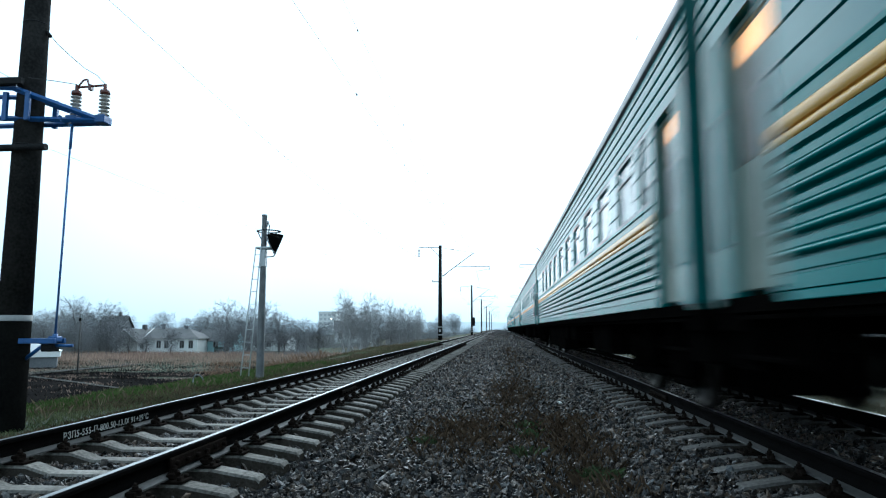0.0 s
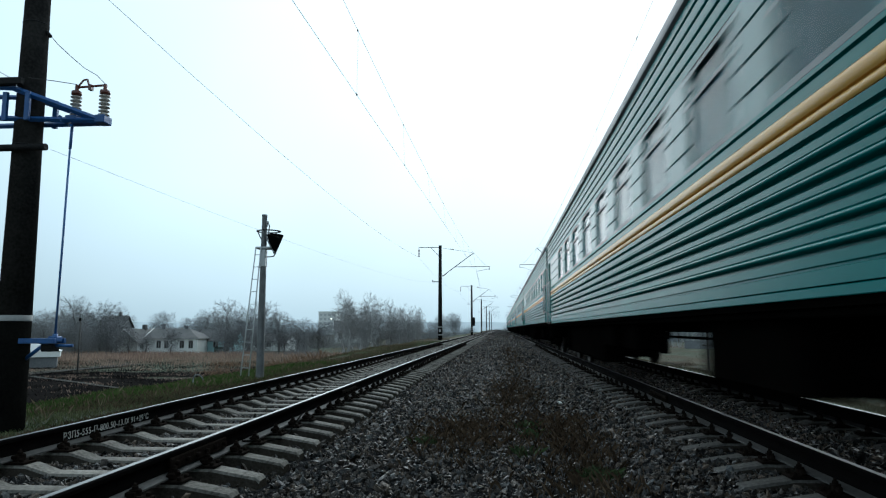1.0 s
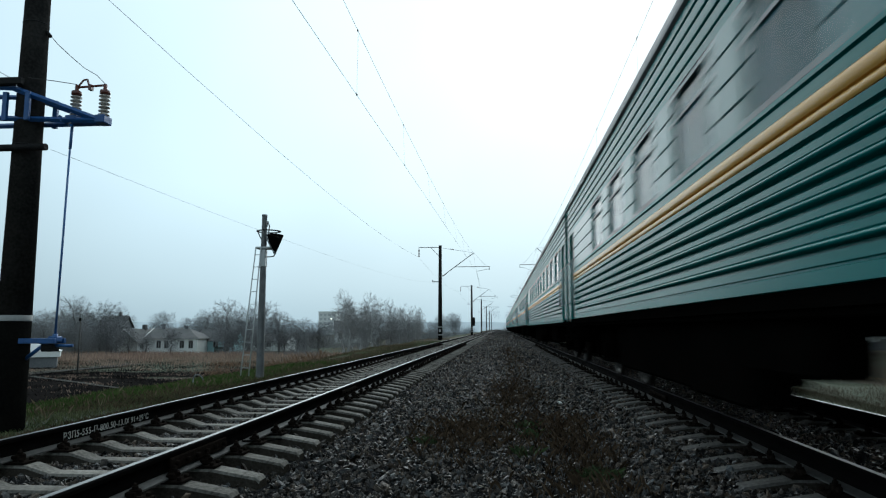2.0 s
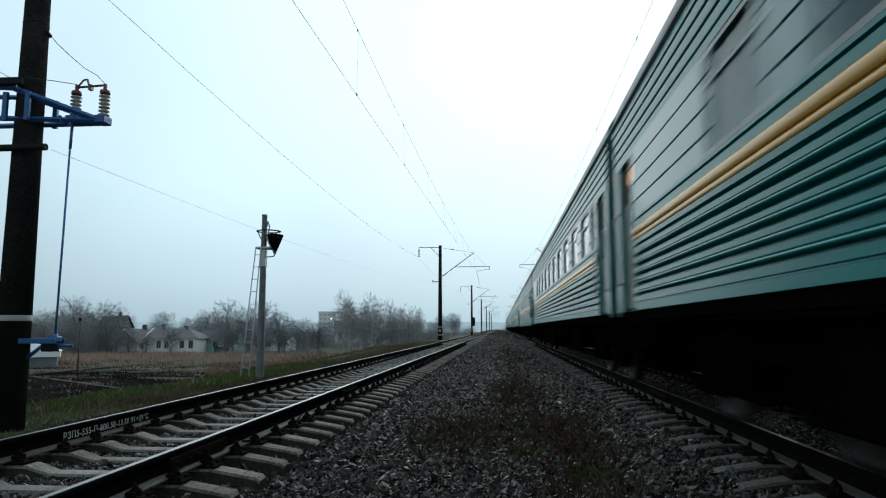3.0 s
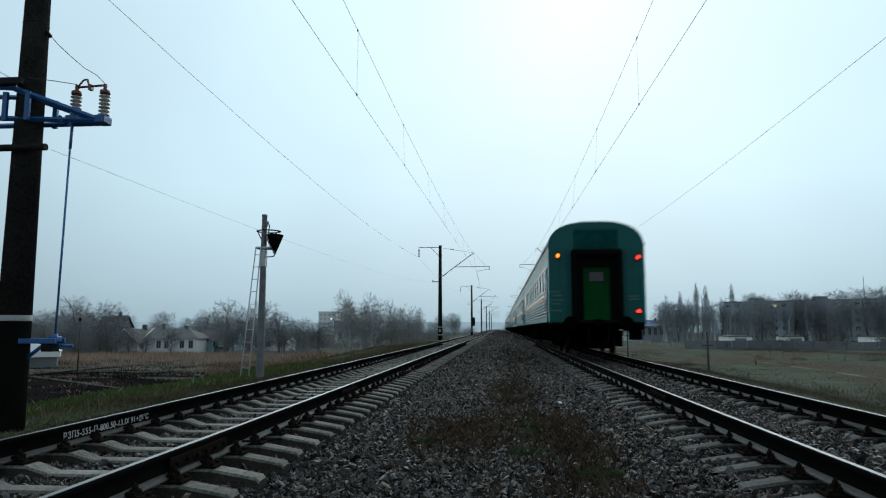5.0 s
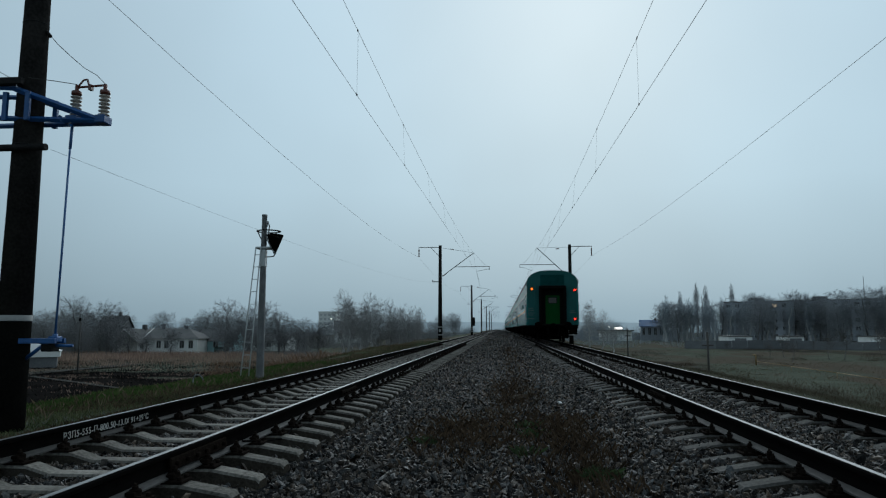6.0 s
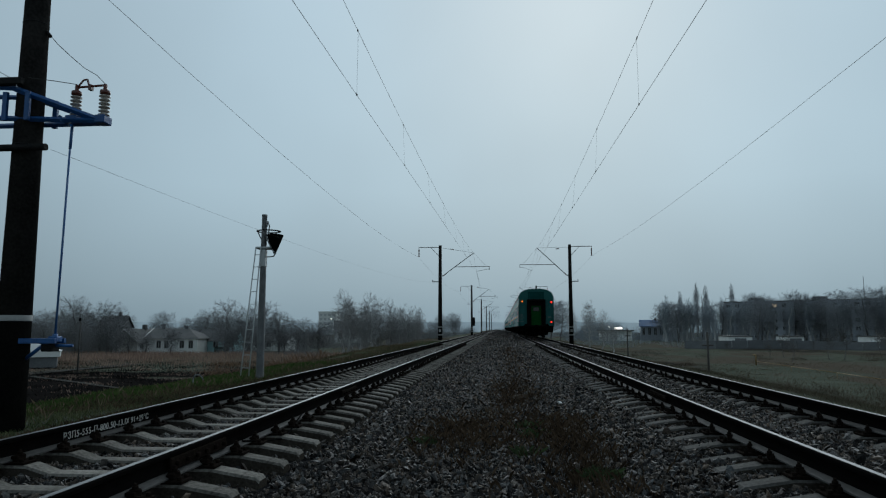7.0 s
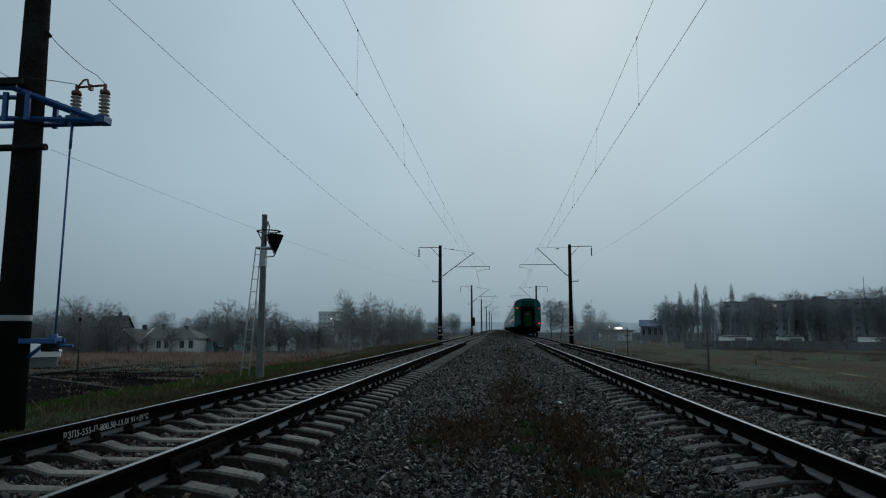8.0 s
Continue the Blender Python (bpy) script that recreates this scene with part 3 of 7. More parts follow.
def coach_window(parent, s, a, b, lit=False):
    bm = bmesh.new()
    z0, z1, d = 2.19, 2.995, 0.05
    x0, x1 = s * (HW - d), s * (HW - 0.004)
    t = 0.04
    for ya, yb, za, zb, mi in ((a, a + t, z0, z1, 1), (b - t, b, z0, z1, 1), (a + t, b - t, z0, z0 + t, 0), (a + t, b - t, z1 - t, z1, 0)):
        box(bm, min(x0, x1), max(x0, x1), ya, yb, za, zb, 0, mi)
    if b - a > 0.8:
        box(bm, min(x0, x1) + 0.01, max(x0, x1) - 0.012, a + t, b - t, 2.732, 2.763)
    w = part("window", bm, [M_WINFRAME, M_TEAL_BAND], parent)
    bm = bmesh.new()
    xg = s * (HW - 0.032)
    vs = [bm.verts.new(c) for c in ((xg, a + t, z0 + t), (xg, b - t, z0 + t), (xg, b - t, z1 - t), (xg, a + t, z1 - t))]
    bm.faces.new(vs if s > 0 else vs[::-1])
    part("pane", bm, M_GLASS, w)
    wide = (b - a) * 0.4 if b - a > 0.8 else (b - a) * 0.5 - t
    for ya, yb in ((a + t, a + t + wide), (b - t - wide, b - t)):
        bm = bmesh.new()
        n = 12
        vv = []
        for k in range(n + 1):
            y = ya + (yb - ya) * k / n
            x = s * (HW - 0.10 + 0.016 * math.sin(k * 2.2))
            vv.append((bm.verts.new((x, y, z0 - 0.03)), bm.verts.new((x, y, z1))))
        for p, q in zip(vv, vv[1:]):
            bm.faces.new((p[0], q[0], q[1], p[1]))
        part("curtain", bm, M_CURTAIN, w, "pale drawn curtain")
    return w


def bogie(parent, yc):
    bm = bmesh.new()
    for s in (-1, 1):
        x = s * 1.02
        box(bm, x - 0.09, x + 0.09, yc - 1.78, yc + 1.78, 0.62, 0.80, 0.02)
        for e in (-1, 1):
            box(bm, x - 0.12, x + 0.14, yc + e * 1.2 - 0.16, yc + e * 1.2 + 0.16, 0.34, 0.62, 0.03)
            box(bm, x - 0.08, x + 0.08, yc + e * 1.2 - 0.42, yc + e * 1.2 + 0.42, 0.26, 0.34, 0.02)
            for o in (-0.32, 0.32):
                tube(bm, (x, yc + e * 1.2 + o, 0.34), (x, yc + e * 1.2 + o, 0.66), 0.085, n=10)
        tube(bm, (x * 1.12, yc - 0.14, 0.4), (x * 1.12, yc - 0.14, 0.95), 0.11, n=10)
        tube(bm, (x * 1.12, yc + 0.14, 0.4), (x * 1.12, yc + 0.14, 0.95), 0.11, n=10)
        box(bm, x - 0.1, x + 0.16, yc - 0.42, yc + 0.42, 0.3, 0.4, 0.03)
    box(bm, -1.0, 1.0, yc - 0.25, yc + 0.25, 0.55, 0.95, 0.04)
    for e in (-1, 1):
        box(bm, -1.0, 1.0, yc + e * 0.62 - 0.06, yc + e * 0.62 + 0.06, 0.62, 0.76, 0.02)
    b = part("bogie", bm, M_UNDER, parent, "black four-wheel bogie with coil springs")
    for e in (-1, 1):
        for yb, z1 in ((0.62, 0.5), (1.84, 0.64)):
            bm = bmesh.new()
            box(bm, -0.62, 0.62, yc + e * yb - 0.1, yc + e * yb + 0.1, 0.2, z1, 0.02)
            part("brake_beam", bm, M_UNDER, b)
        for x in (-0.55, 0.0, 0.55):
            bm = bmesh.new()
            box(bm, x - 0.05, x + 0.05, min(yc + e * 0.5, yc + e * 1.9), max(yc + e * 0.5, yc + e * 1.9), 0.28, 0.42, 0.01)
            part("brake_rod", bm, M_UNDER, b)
    for e in (-1, 1):
        w = wheelset_mesh.get("me")
        if w is None:
            bm = bmesh.new()
            turn = Matrix.Rotation(radians(90), 4, "Y")
            lathe(bm, [(0.075, -1.0), (0.085, -0.8), (0.085, 0.8), (0.075, 1.0)], 10, 0, turn)
            for s in (-1, 1):
                pr = [(0.10, s * 0.73), (0.12, s * 0.74), (0.13, s * 0.755), (0.36, s * 0.775), (0.40, s * 0.735), (0.475, s * 0.735), (0.474, s * 0.82), (0.462, s * 0.865), (0.40, s * 0.865), (0.36, s * 0.80), (0.13, s * 0.84), (0.10, s * 0.86)]
                pr = pr if s > 0 else pr[::-1]
                lathe(bm, pr, 28, 0, turn)
                for k in range(2):
                    a = math.pi * k
                    box(bm, s * 0.80 - 0.03, s * 0.80 + 0.03, 0.24 * math.cos(a) - 0.05, 0.24 * math.cos(a) + 0.05, 0.24 * math.sin(a) - 0.05, 0.24 * math.sin(a) + 0.05, 0.01)
            o = part("wheelset", bm, M_WHEEL, b, "steel wheelset with bright treads")
            wheelset_mesh["me"] = o
        else:
            o = reuse("wheelset", w, b, Matrix())
        o.matrix_basis = pose(0, yc + e * 1.2, 0.475)


wheelset_mesh = {}


def build_coach():
    coach = thing("passenger_coach", "teal corrugated railway coach with a yellow waist band", "railway coach", group="coaches of the train")

    def colour(z0, z1):
        return 1 if z0 >= 1.911 and z1 <= 2.063 else 0

    a, b = -HALF + DOOR1 + 0.06, HALF - DOOR1 - 0.06
    low, up = side_profile(), upper_profile()
    for s in (-1, 1):
        bm = bmesh.new()
        strip(bm, low, a, b, s, colour)
        strip(bm, [(HW - 0.09, 2.185), (HW - 0.09, 1.10)], a, b, s, lambda p, q: 0)
        strip(bm, [(HW, 2.185), (HW - 0.09, 2.185)], a, b, s, lambda p, q: 0)
        part("side_panel", bm, [M_TEAL, M_YELLOW], coach, "ribbed teal lower side with a pale yellow band")
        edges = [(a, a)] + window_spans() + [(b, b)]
        for (p0, p1), (q0, q1) in zip(edges, edges[1:]):
            y0, y1 = p1, q0
            bm = bmesh.new()
            prof = [(HW, 2.185)]
            for zc in (2.37, 2.58, 2.81):
                prof += [(HW, zc - 0.012), (HW - 0.02, zc - 0.008), (HW - 0.02, zc + 0.008), (HW, zc + 0.012)]
            prof += [(HW, 3.0), (HW - 0.09, 3.0), (HW - 0.09, 2.185)]
            extrude_y(bm, [(s * x, z) for x, z in prof], y0, y1)
            part("window_pier", bm, M_TEAL_BAND, coach)
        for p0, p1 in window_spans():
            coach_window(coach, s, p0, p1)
        # doors and corner posts at both ends
        for e in (-1, 1):
            ye = e * HALF
            bm = bmesh.new()
            for u0, u1 in ((0.0, DOOR0), (DOOR1, DOOR1 + 0.06)):
                y0, y1 = sorted((ye - e * u0, ye - e * u1))
                box(bm, min(s * (HW - 0.09), s * HW), max(s * (HW - 0.09), s * HW), y0, y1, 1.10, 3.0)
            y0, y1 = sorted((ye - e * DOOR0, ye - e * DOOR1))
            box(bm, min(s * (HW - 0.09), s * HW), max(s * (HW - 0.09), s * HW), y0, y1, 2.955, 3.0)
            part("door_post", bm, M_TEAL, coach)
            bm = bmesh.new()
            xd0, xd1 = sorted((s * (HW - 0.10), s * (HW - 0.055)))
            for za, zb in ((1.14, 1.98), (2.9, 2.95)):
                box(bm, xd0, xd1, y0 + 0.01, y1 - 0.01, za, zb, 0.008)
            for ya, yb in ((y0 + 0.01, y0 + 0.13), (y1 - 0.13, y1 - 0.01)):
                box(bm, xd0, xd1, ya, yb, 1.98, 2.9)
            door = part("door", bm, M_DOORSIDE, coach, "dull grey-green boarding door")
            bm = bmesh.new()
            xg = s * (HW - 0.075)
            vs = [bm.verts.new(c) for c in ((xg, y0 + 0.13, 1.98), (xg, y1 - 0.13, 1.98), (xg, y1 - 0.13, 2.9), (xg, y0 + 0.13, 2.9))]
            bm.faces.new(vs if s > 0 else vs[::-1])
            part("pane", bm, M_GLASS, door)
            for ya in (y0 - 0.03, y1 + 0.03):
                bm = bmesh.new()
                xx = s * (HW + 0.05)
                tube(bm, (xx, ya, 1.45), (xx, ya, 2.35), 0.014, n=6)
                for zz in (1.45, 2.35):
                    tube(bm, (s * (HW - 0.01), ya, zz), (xx, ya, zz), 0.012, n=6)
                part("grab_rail", bm, M_ALU, door, "pale steel grab rail")
            # folding steps below the door
            bm = bmesh.new()
            for zz, xo in ((0.98, 0.0), (0.72, 0.05)):
                box(bm, min(s * (HW - 0.3 - xo), s * (HW - 0.04 + xo * 0)), max(s * (HW - 0.3 - xo), s * (HW - 0.04)), y0 + 0.06, y1 - 0.06, zz - 0.03, zz, 0.005)
            for ya in (y0 + 0.05, y1 - 0.05):
                box(bm, min(s * (HW - 0.28), s * (HW - 0.06)), max(s * (HW - 0.28), s * (HW - 0.06)), ya - 0.012, ya + 0.012, 0.66, 1.1)
            part("boarding_step", bm, M_UNDER, coach)
    # roof and upper side in one shell
    bm = bmesh.new()
    for s in (-1, 1):
        strip(bm, up, -HALF, HALF, s, lambda p, q: 1 if p > 3.57 else 0)
    for e in (-1, 1):
        ring = [bm.verts.new((x, e * HALF, z)) for x, z in up] + [bm.verts.new((-x, e * HALF, z)) for x, z in up[::-1]]
        bm.faces.new(ring if e < 0 else ring[::-1]).material_index = 2
    box(bm, -HW + 0.09, HW - 0.09, -HALF + 0.02, HALF - 0.02, 2.985, 3.0, 0, 3)
    part("roof", bm, [M_TEAL, M_ROOF, M_TEAL_END, M_INSIDE], coach, "grey rounded roof above a ribbed teal cornice")
    for k in range(7):
        bm = bmesh.new()
        y = -9 + 3 * k
        box(bm, -0.22, 0.22, y - 0.3, y + 0.3, 4.36, 4.48, 0.05)
        part("roof_vent", bm, M_ROOF, coach)
    # floor, inner partition and ends
    bm = bmesh.new()
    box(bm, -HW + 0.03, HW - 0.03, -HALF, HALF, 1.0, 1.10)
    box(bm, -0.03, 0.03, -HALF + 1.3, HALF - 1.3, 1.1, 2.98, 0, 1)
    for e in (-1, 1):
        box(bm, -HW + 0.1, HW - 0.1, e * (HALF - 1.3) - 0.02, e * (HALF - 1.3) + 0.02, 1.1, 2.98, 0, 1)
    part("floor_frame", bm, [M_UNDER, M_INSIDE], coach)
    for e in (-1, 1):
        ye = e * HALF
        bm = bmesh.new()
        y0, y1 = sorted((ye, ye - e * 0.08))
        for s in (-1, 1):
            box(bm, min(s * 0.52, s * HW), max(s * 0.52, s * HW), y0, y1, 1.05, 3.0)
        box(bm, -0.52, 0.52, y0, y1, 2.95, 3.0)
        end = part("end_wall", bm, M_TEAL_END, coach, "dull teal end wall")
        # shallow vertical ribs
        yo0, yo1 = sorted((ye, ye + e * 0.02))
        for x in (-1.42, -1.2, -0.98, 0.98, 1.2, 1.42):
            bm = bmesh.new()
            box(bm, x - 0.03, x + 0.03, yo0, yo1, 1.12, 3.5, 0.008)
            part("end_rib", bm, M_TEAL_END, end)
        yg0, yg1 = sorted((ye, ye + e * 0.27))
        for xa, xb, za, zb in ((-0.82, -0.64, 1.15, 3.36), (0.64, 0.82, 1.15, 3.36), (-0.82, 0.82, 3.22, 3.46), (-0.8, 0.8, 1.02, 1.15)):
            bm = bmesh.new()
            box(bm, xa, xb, yg0, yg1, za, zb, 0.06)
            part("bellows_tube", bm, M_RUBBER, coach, "black rubber gangway tube")
        # Thin plate added only to darken the end above the gangway.
        bm = bmesh.new()
        ys0, ys1 = sorted((ye, ye + e * 0.018))
        box(bm, -0.72, 0.72, ys0, ys1, 3.5, 4.12, 0.006)
        part("soot_plate", bm, M_END_DARK, end, "added darker plate above the gangway")
        bm = bmesh.new()
        yi0, yi1 = sorted((ye - e * 0.02, ye + e * 0.03))
        for xa, xb, za, zb in ((-0.67, -0.43, 1.12, 3.25), (0.43, 0.67, 1.12, 3.25), (-0.43, 0.43, 2.88, 3.25)):
            box(bm, xa, xb, yi0, yi1, za, zb)
        part("gangway_frame", bm, M_RUBBER, coach, "black gangway frame")
        bm = bmesh.new()
        yd0, yd1 = sorted((ye - e * 0.1, ye - e * 0.05))
        box(bm, -0.45, 0.45, yd0, yd1, 1.15, 2.9, 0.01)
        d = part("end_door", bm, M_ENDDOOR, coach, "bright green gangway door")
        bm = bmesh.new()
        ya, yb = sorted((ye - e * 0.06, ye - e * 0.035))
        for xa, xb, za, zb in ((-0.27, 0.27, 2.38, 2.42), (-0.27, 0.27, 2.72, 2.76), (-0.27, -0.23, 2.42, 2.72), (0.23, 0.27, 2.42, 2.72)):
            box(bm, xa, xb, ya, yb, za, zb)
        box(bm, -0.23, 0.23, min(ya, yb) + 0.005, max(ya, yb) - 0.008, 2.42, 2.72, 0, 1)
        part("door_window", bm, [M_STEEL, M_FROST], d, "pale frosted door window")
        bm = bmesh.new()
        box(bm, -HW + 0.05, HW - 0.05, min(ye, ye - e * 0.35), max(ye, ye - e * 0.35), 0.86, 1.05, 0.02)
        beam = part("buffer_beam", bm, M_UNDER, coach, "black buffer beam")
        for s in (-1, 1):
            bm = bmesh.new()
            lathe(bm, [(0.09, -0.1), (0.09, 0.2), (0.2, 0.22), (0.24, 0.235), (0.235, 0.26), (0.12, 0.275)], 18, 0, Matrix.Translation((s * 0.88, ye, 1.04)) @ Matrix.Rotation(radians(-90 * e), 4, "X"))
            part("buffer", bm, M_UNDER, beam)
        bm = bmesh.new()
        box(bm, -0.13, 0.13, min(ye - e * 0.3, ye + e * 0.3), max(ye - e * 0.3, ye + e * 0.3), 0.9, 1.18, 0.04)
        part("coupler", bm, M_UNDER, beam)
        for x, zz in ((-0.32, 0.45), (0.36, 0.5)):
            bm = bmesh.new()
            tube(bm, (x, ye + e * 0.05, 0.95), (x * 0.9, ye + e * 0.12, zz), 0.035, n=8)
            tube(bm, (x * 0.9, ye + e * 0.12, zz), (x * 0.5, ye + e * 0.14, zz - 0.08), 0.035, n=8)
            part("brake_hose", bm, M_RUBBER, beam)
        for xa, xb, za in ((-1.45, -1.05, 0.6), (1.05, 1.45, 0.52)):
            bm = bmesh.new()
            box(bm, xa, xb, min(ye - e * 0.1, ye - e * 0.5), max(ye - e * 0.1, ye - e * 0.5), za, 0.9, 0.02)
            part("step_box", bm, M_UNDER, beam)
        for s in (-1, 1):
            bm = bmesh.new()
            x0, x1 = sorted((s * (HW - 0.24), s * (HW - 0.15)))
            box(bm, x0, x1, e * (HALF - 0.72) - 0.26, e * (HALF - 0.72) + 0.26, 2.76, 2.94, 0.02)
            part("vestibule_lamp", bm, M_WARM, coach, "glowing warm vestibule lamp")
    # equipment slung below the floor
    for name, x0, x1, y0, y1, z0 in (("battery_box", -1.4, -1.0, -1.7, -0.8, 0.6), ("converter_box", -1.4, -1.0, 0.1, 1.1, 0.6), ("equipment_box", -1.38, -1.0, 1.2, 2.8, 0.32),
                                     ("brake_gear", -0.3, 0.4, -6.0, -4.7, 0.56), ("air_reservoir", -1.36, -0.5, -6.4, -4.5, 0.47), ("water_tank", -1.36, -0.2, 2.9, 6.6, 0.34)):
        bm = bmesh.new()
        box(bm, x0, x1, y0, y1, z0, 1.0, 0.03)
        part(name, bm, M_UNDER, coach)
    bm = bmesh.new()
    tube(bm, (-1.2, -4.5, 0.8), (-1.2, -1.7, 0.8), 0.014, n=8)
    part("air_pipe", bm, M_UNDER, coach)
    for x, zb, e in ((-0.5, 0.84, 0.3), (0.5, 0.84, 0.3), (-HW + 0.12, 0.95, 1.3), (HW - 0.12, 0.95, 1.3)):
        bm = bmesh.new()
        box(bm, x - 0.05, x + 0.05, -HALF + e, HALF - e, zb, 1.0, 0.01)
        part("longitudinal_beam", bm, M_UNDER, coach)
    for yc in (-8.5, 8.5):
        bogie(coach, yc)
    return coach


def tail_details(coach):
    """Marker lamps and shabby lettering on the rear of the last coach."""
    ye = -HALF - 0.02
    for x, z, m, label in ((-1.24, 3.26, M_LAMP_WHITE, "lit amber marker lamp"), (1.34, 3.19, M_LAMP_RED, "lit red tail lamp"), (1.31, 1.44, M_LAMP_RED, "lit red tail lamp")):
        bm = bmesh.new()
        turn = Matrix.Translation((x, ye, z)) @ Matrix.Rotation(radians(90), 4, "X")
        lathe(bm, [(0.1, -0.02), (0.1, 0.05), (0.085, 0.06), (0.078, 0.03), (0.02, 0.03)], 18, 0, turn)
        lamp = part("tail_lamp", bm, M_STEEL, coach, label)
        bm = bmesh.new()
        lathe(bm, [(0.062, 0.032), (0.056, 0.05), (0.034, 0.06), (0.01, 0.064)], 16, 0, turn)
        part("lens", bm, m, lamp)
    for x0, zs in ((-1.5, (2.05, 1.93, 1.78, 1.66, 1.44)), (1.0, (1.9, 1.8))):
        bm = bmesh.new()
        for k, z in enumerate(zs):
            box(bm, x0 + 0.03 * (k % 2), x0 + 0.32 + 0.05 * ((k * 7) % 3), ye - 0.012, ye - 0.006, z, z + 0.055)
        part("lettering_bar", bm, M_FADED, coach, "faded pale lettering bars")


def build_train(count):
    first = build_coach()
    coaches = [first]
    for i in range(1, count):
        coaches.append(copy_thing(first, Matrix()))
    tail_details(first)
    # one coach carries a deeper sill
    for s in (-1, 1):
        bm = bmesh.new()
        box(bm, min(s * (HW - 0.04), s * (HW - 0.003)), max(s * (HW - 0.04), s * (HW - 0.003)), -HALF + DOOR1 + 0.06, HALF - DOOR1 - 0.06, 1.045, 1.098, 0.004)
        part("sill_strip", bm, M_TEAL, coaches[2])
    tagged(first, "teal last coach with lit marker lamps on its end")
    return coaches


# ---------- masts and overhead line ----------
def insulator(bm, m, sheds, r, h, mi=0, top=None):
    prof = [(r * 0.5, 0)]
    for k in range(sheds):
        z = h * k / sheds
        prof += [(r * 0.55, z + 0.001), (r, z + h / sheds * 0.3), (r * 0.95, z + h / sheds * 0.5), (r * 0.5, z + h / sheds * 0.8)]
    prof.append((r * 0.5, h))
    lathe(bm, prof, 14, mi, m)


def build_mast(x, y, side, label, box_on=False, base=-0.4, tip_z=8.1, reach=3.25):
    """Concrete overhead-line mast with cantilever towards its track; side is +1 when the track lies towards +x."""
    mast = thing("catenary_mast", label, "catenary mast", pose(x, y, base), group="overhead line masts")
    top = 8.83 - base
    bm = bmesh.new()
    lathe(bm, [(0.22, -0.4), (0.215, 0.0), (0.205, 1.05)], 16, 1)
    lathe(bm, [(0.205, 1.05), (0.2, 1.45)], 16, 0)
    lathe(bm, [(0.2, 1.45), (0.145, top), (0.1, top + 0.03)], 16, 0)
    part("pole", bm, [M_CONCRETE, M_TAR], mast, "dark tapered concrete pole", True)
    bm = bmesh.new()
    for z in (0.62, 1.36):
        lathe(bm, [(0.214, z), (0.213, z + 0.09)], 16, 0)
    box(bm, -0.1, 0.1, -0.228, -0.2, 0.95, 1.18)
    part("paint_band", bm, M_BAND, mast, "white painted bands and plate")
    tip = Vector((side * reach, 0, tip_z - base))
    bm = bmesh.new()
    tube(bm, (side * 0.15, 0, 5.9 - base), (side * 0.3, 0, 5.9 - base), 0.05)
    insulator(bm, Matrix.Translation((side * 0.3, 0, 5.9 - base)) @ (tip - Vector((side * 0.3, 0, 5.9 - base))).to_track_quat("Z", "Y").to_matrix().to_4x4(), 6, 0.06, 0.4, 1)
    tube(bm, (side * 0.5, 0, 6.08 - base), tip, 0.035)
    tube(bm, (side * 0.15, 0, 8.6 - base), tip, 0.012)
    insulator(bm, Matrix.Translation((side * 1.0, 0, 8.48 - base)) @ Matrix.Rotation(radians(side * 97), 4, "Y"), 5, 0.055, 0.35, 1)
    part("cantilever", bm, [M_STEEL, M_PORC_RED], mast, "steel tube bracket holding the messenger wire")
    bm = bmesh.new()
    f = 0.39
    mid = Vector((side * 0.3, 0, 5.9 - base)).lerp(tip, f)
    arm_z = mid.z
    end = side * 4.75
    tube(bm, mid, (end, 0, arm_z + 0.02), 0.028)
    tube(bm, tip, (end - side * 0.3, 0, arm_z + 0.04), 0.008, n=5)
    tube(bm, (end, 0, arm_z), (end, 0, arm_z - 0.3), 0.02)
    tube(bm, (end, 0, arm_z - 0.22), (end - side * 0.55, 0, arm_z - 0.3), 0.016)
    tube(bm, (end - side * 0.55, 0, arm_z - 0.3), (end - side * 1.15, 0, 6.32 - base), 0.014)
    part("registration_arm", bm, M_STEEL, mast, "horizontal registration arm with steady arm")
    bm = bmesh.new()
    o = -side * 2.1
    box(bm, min(-side * 0.1, o), max(-side * 0.1, o), -0.03, 0.03, 8.64 - base, 8.70 - base)
    tube(bm, (-side * 0.15, 0, 7.85 - base), (-side * 0.9, 0, 8.64 - base), 0.02)
    br = part("feeder_bracket", bm, M_STEEL, mast)
    bm = bmesh.new()
    insulator(bm, Matrix.Translation((o + side * 0.04, 0, 7.75 - base)), 5, 0.075, 0.75)
    tube(bm, (o + side * 0.04, 0, 8.5 - base), (o + side * 0.04, 0, 8.66 - base), 0.012)
    part("insulator", bm, M_PORC_RED, br, "brown hanging insulator string")
    bm = bmesh.new()
    box(bm, min(-side * 0.75, side * 0.15), max(-side * 0.75, side * 0.15), -0.2, -0.14, 5.28 - base, 5.36 - base)
    tube(bm, (-side * 0.7, -0.17, 5.36 - base), (-side * 0.7, -0.17, 5.5 - base), 0.035)
    part("side_bracket", bm, M_STEEL, mast)
    if box_on:
        bm = bmesh.new()
        box(bm, 0.2, 0.62, -0.3, 0.1, 1.7, 3.3, 0.03)
        part("apparatus_box", bm, M_STEEL, mast, "dark apparatus box on the pole")
    return mast


def sag(y0, z0, y1, z1, drop, n=14):
    return [(y0 + (y1 - y0) * k / n, z0 + (z1 - z0) * k / n - drop * 4 * (k / n) * (1 - k / n)) for k in range(n + 1)]


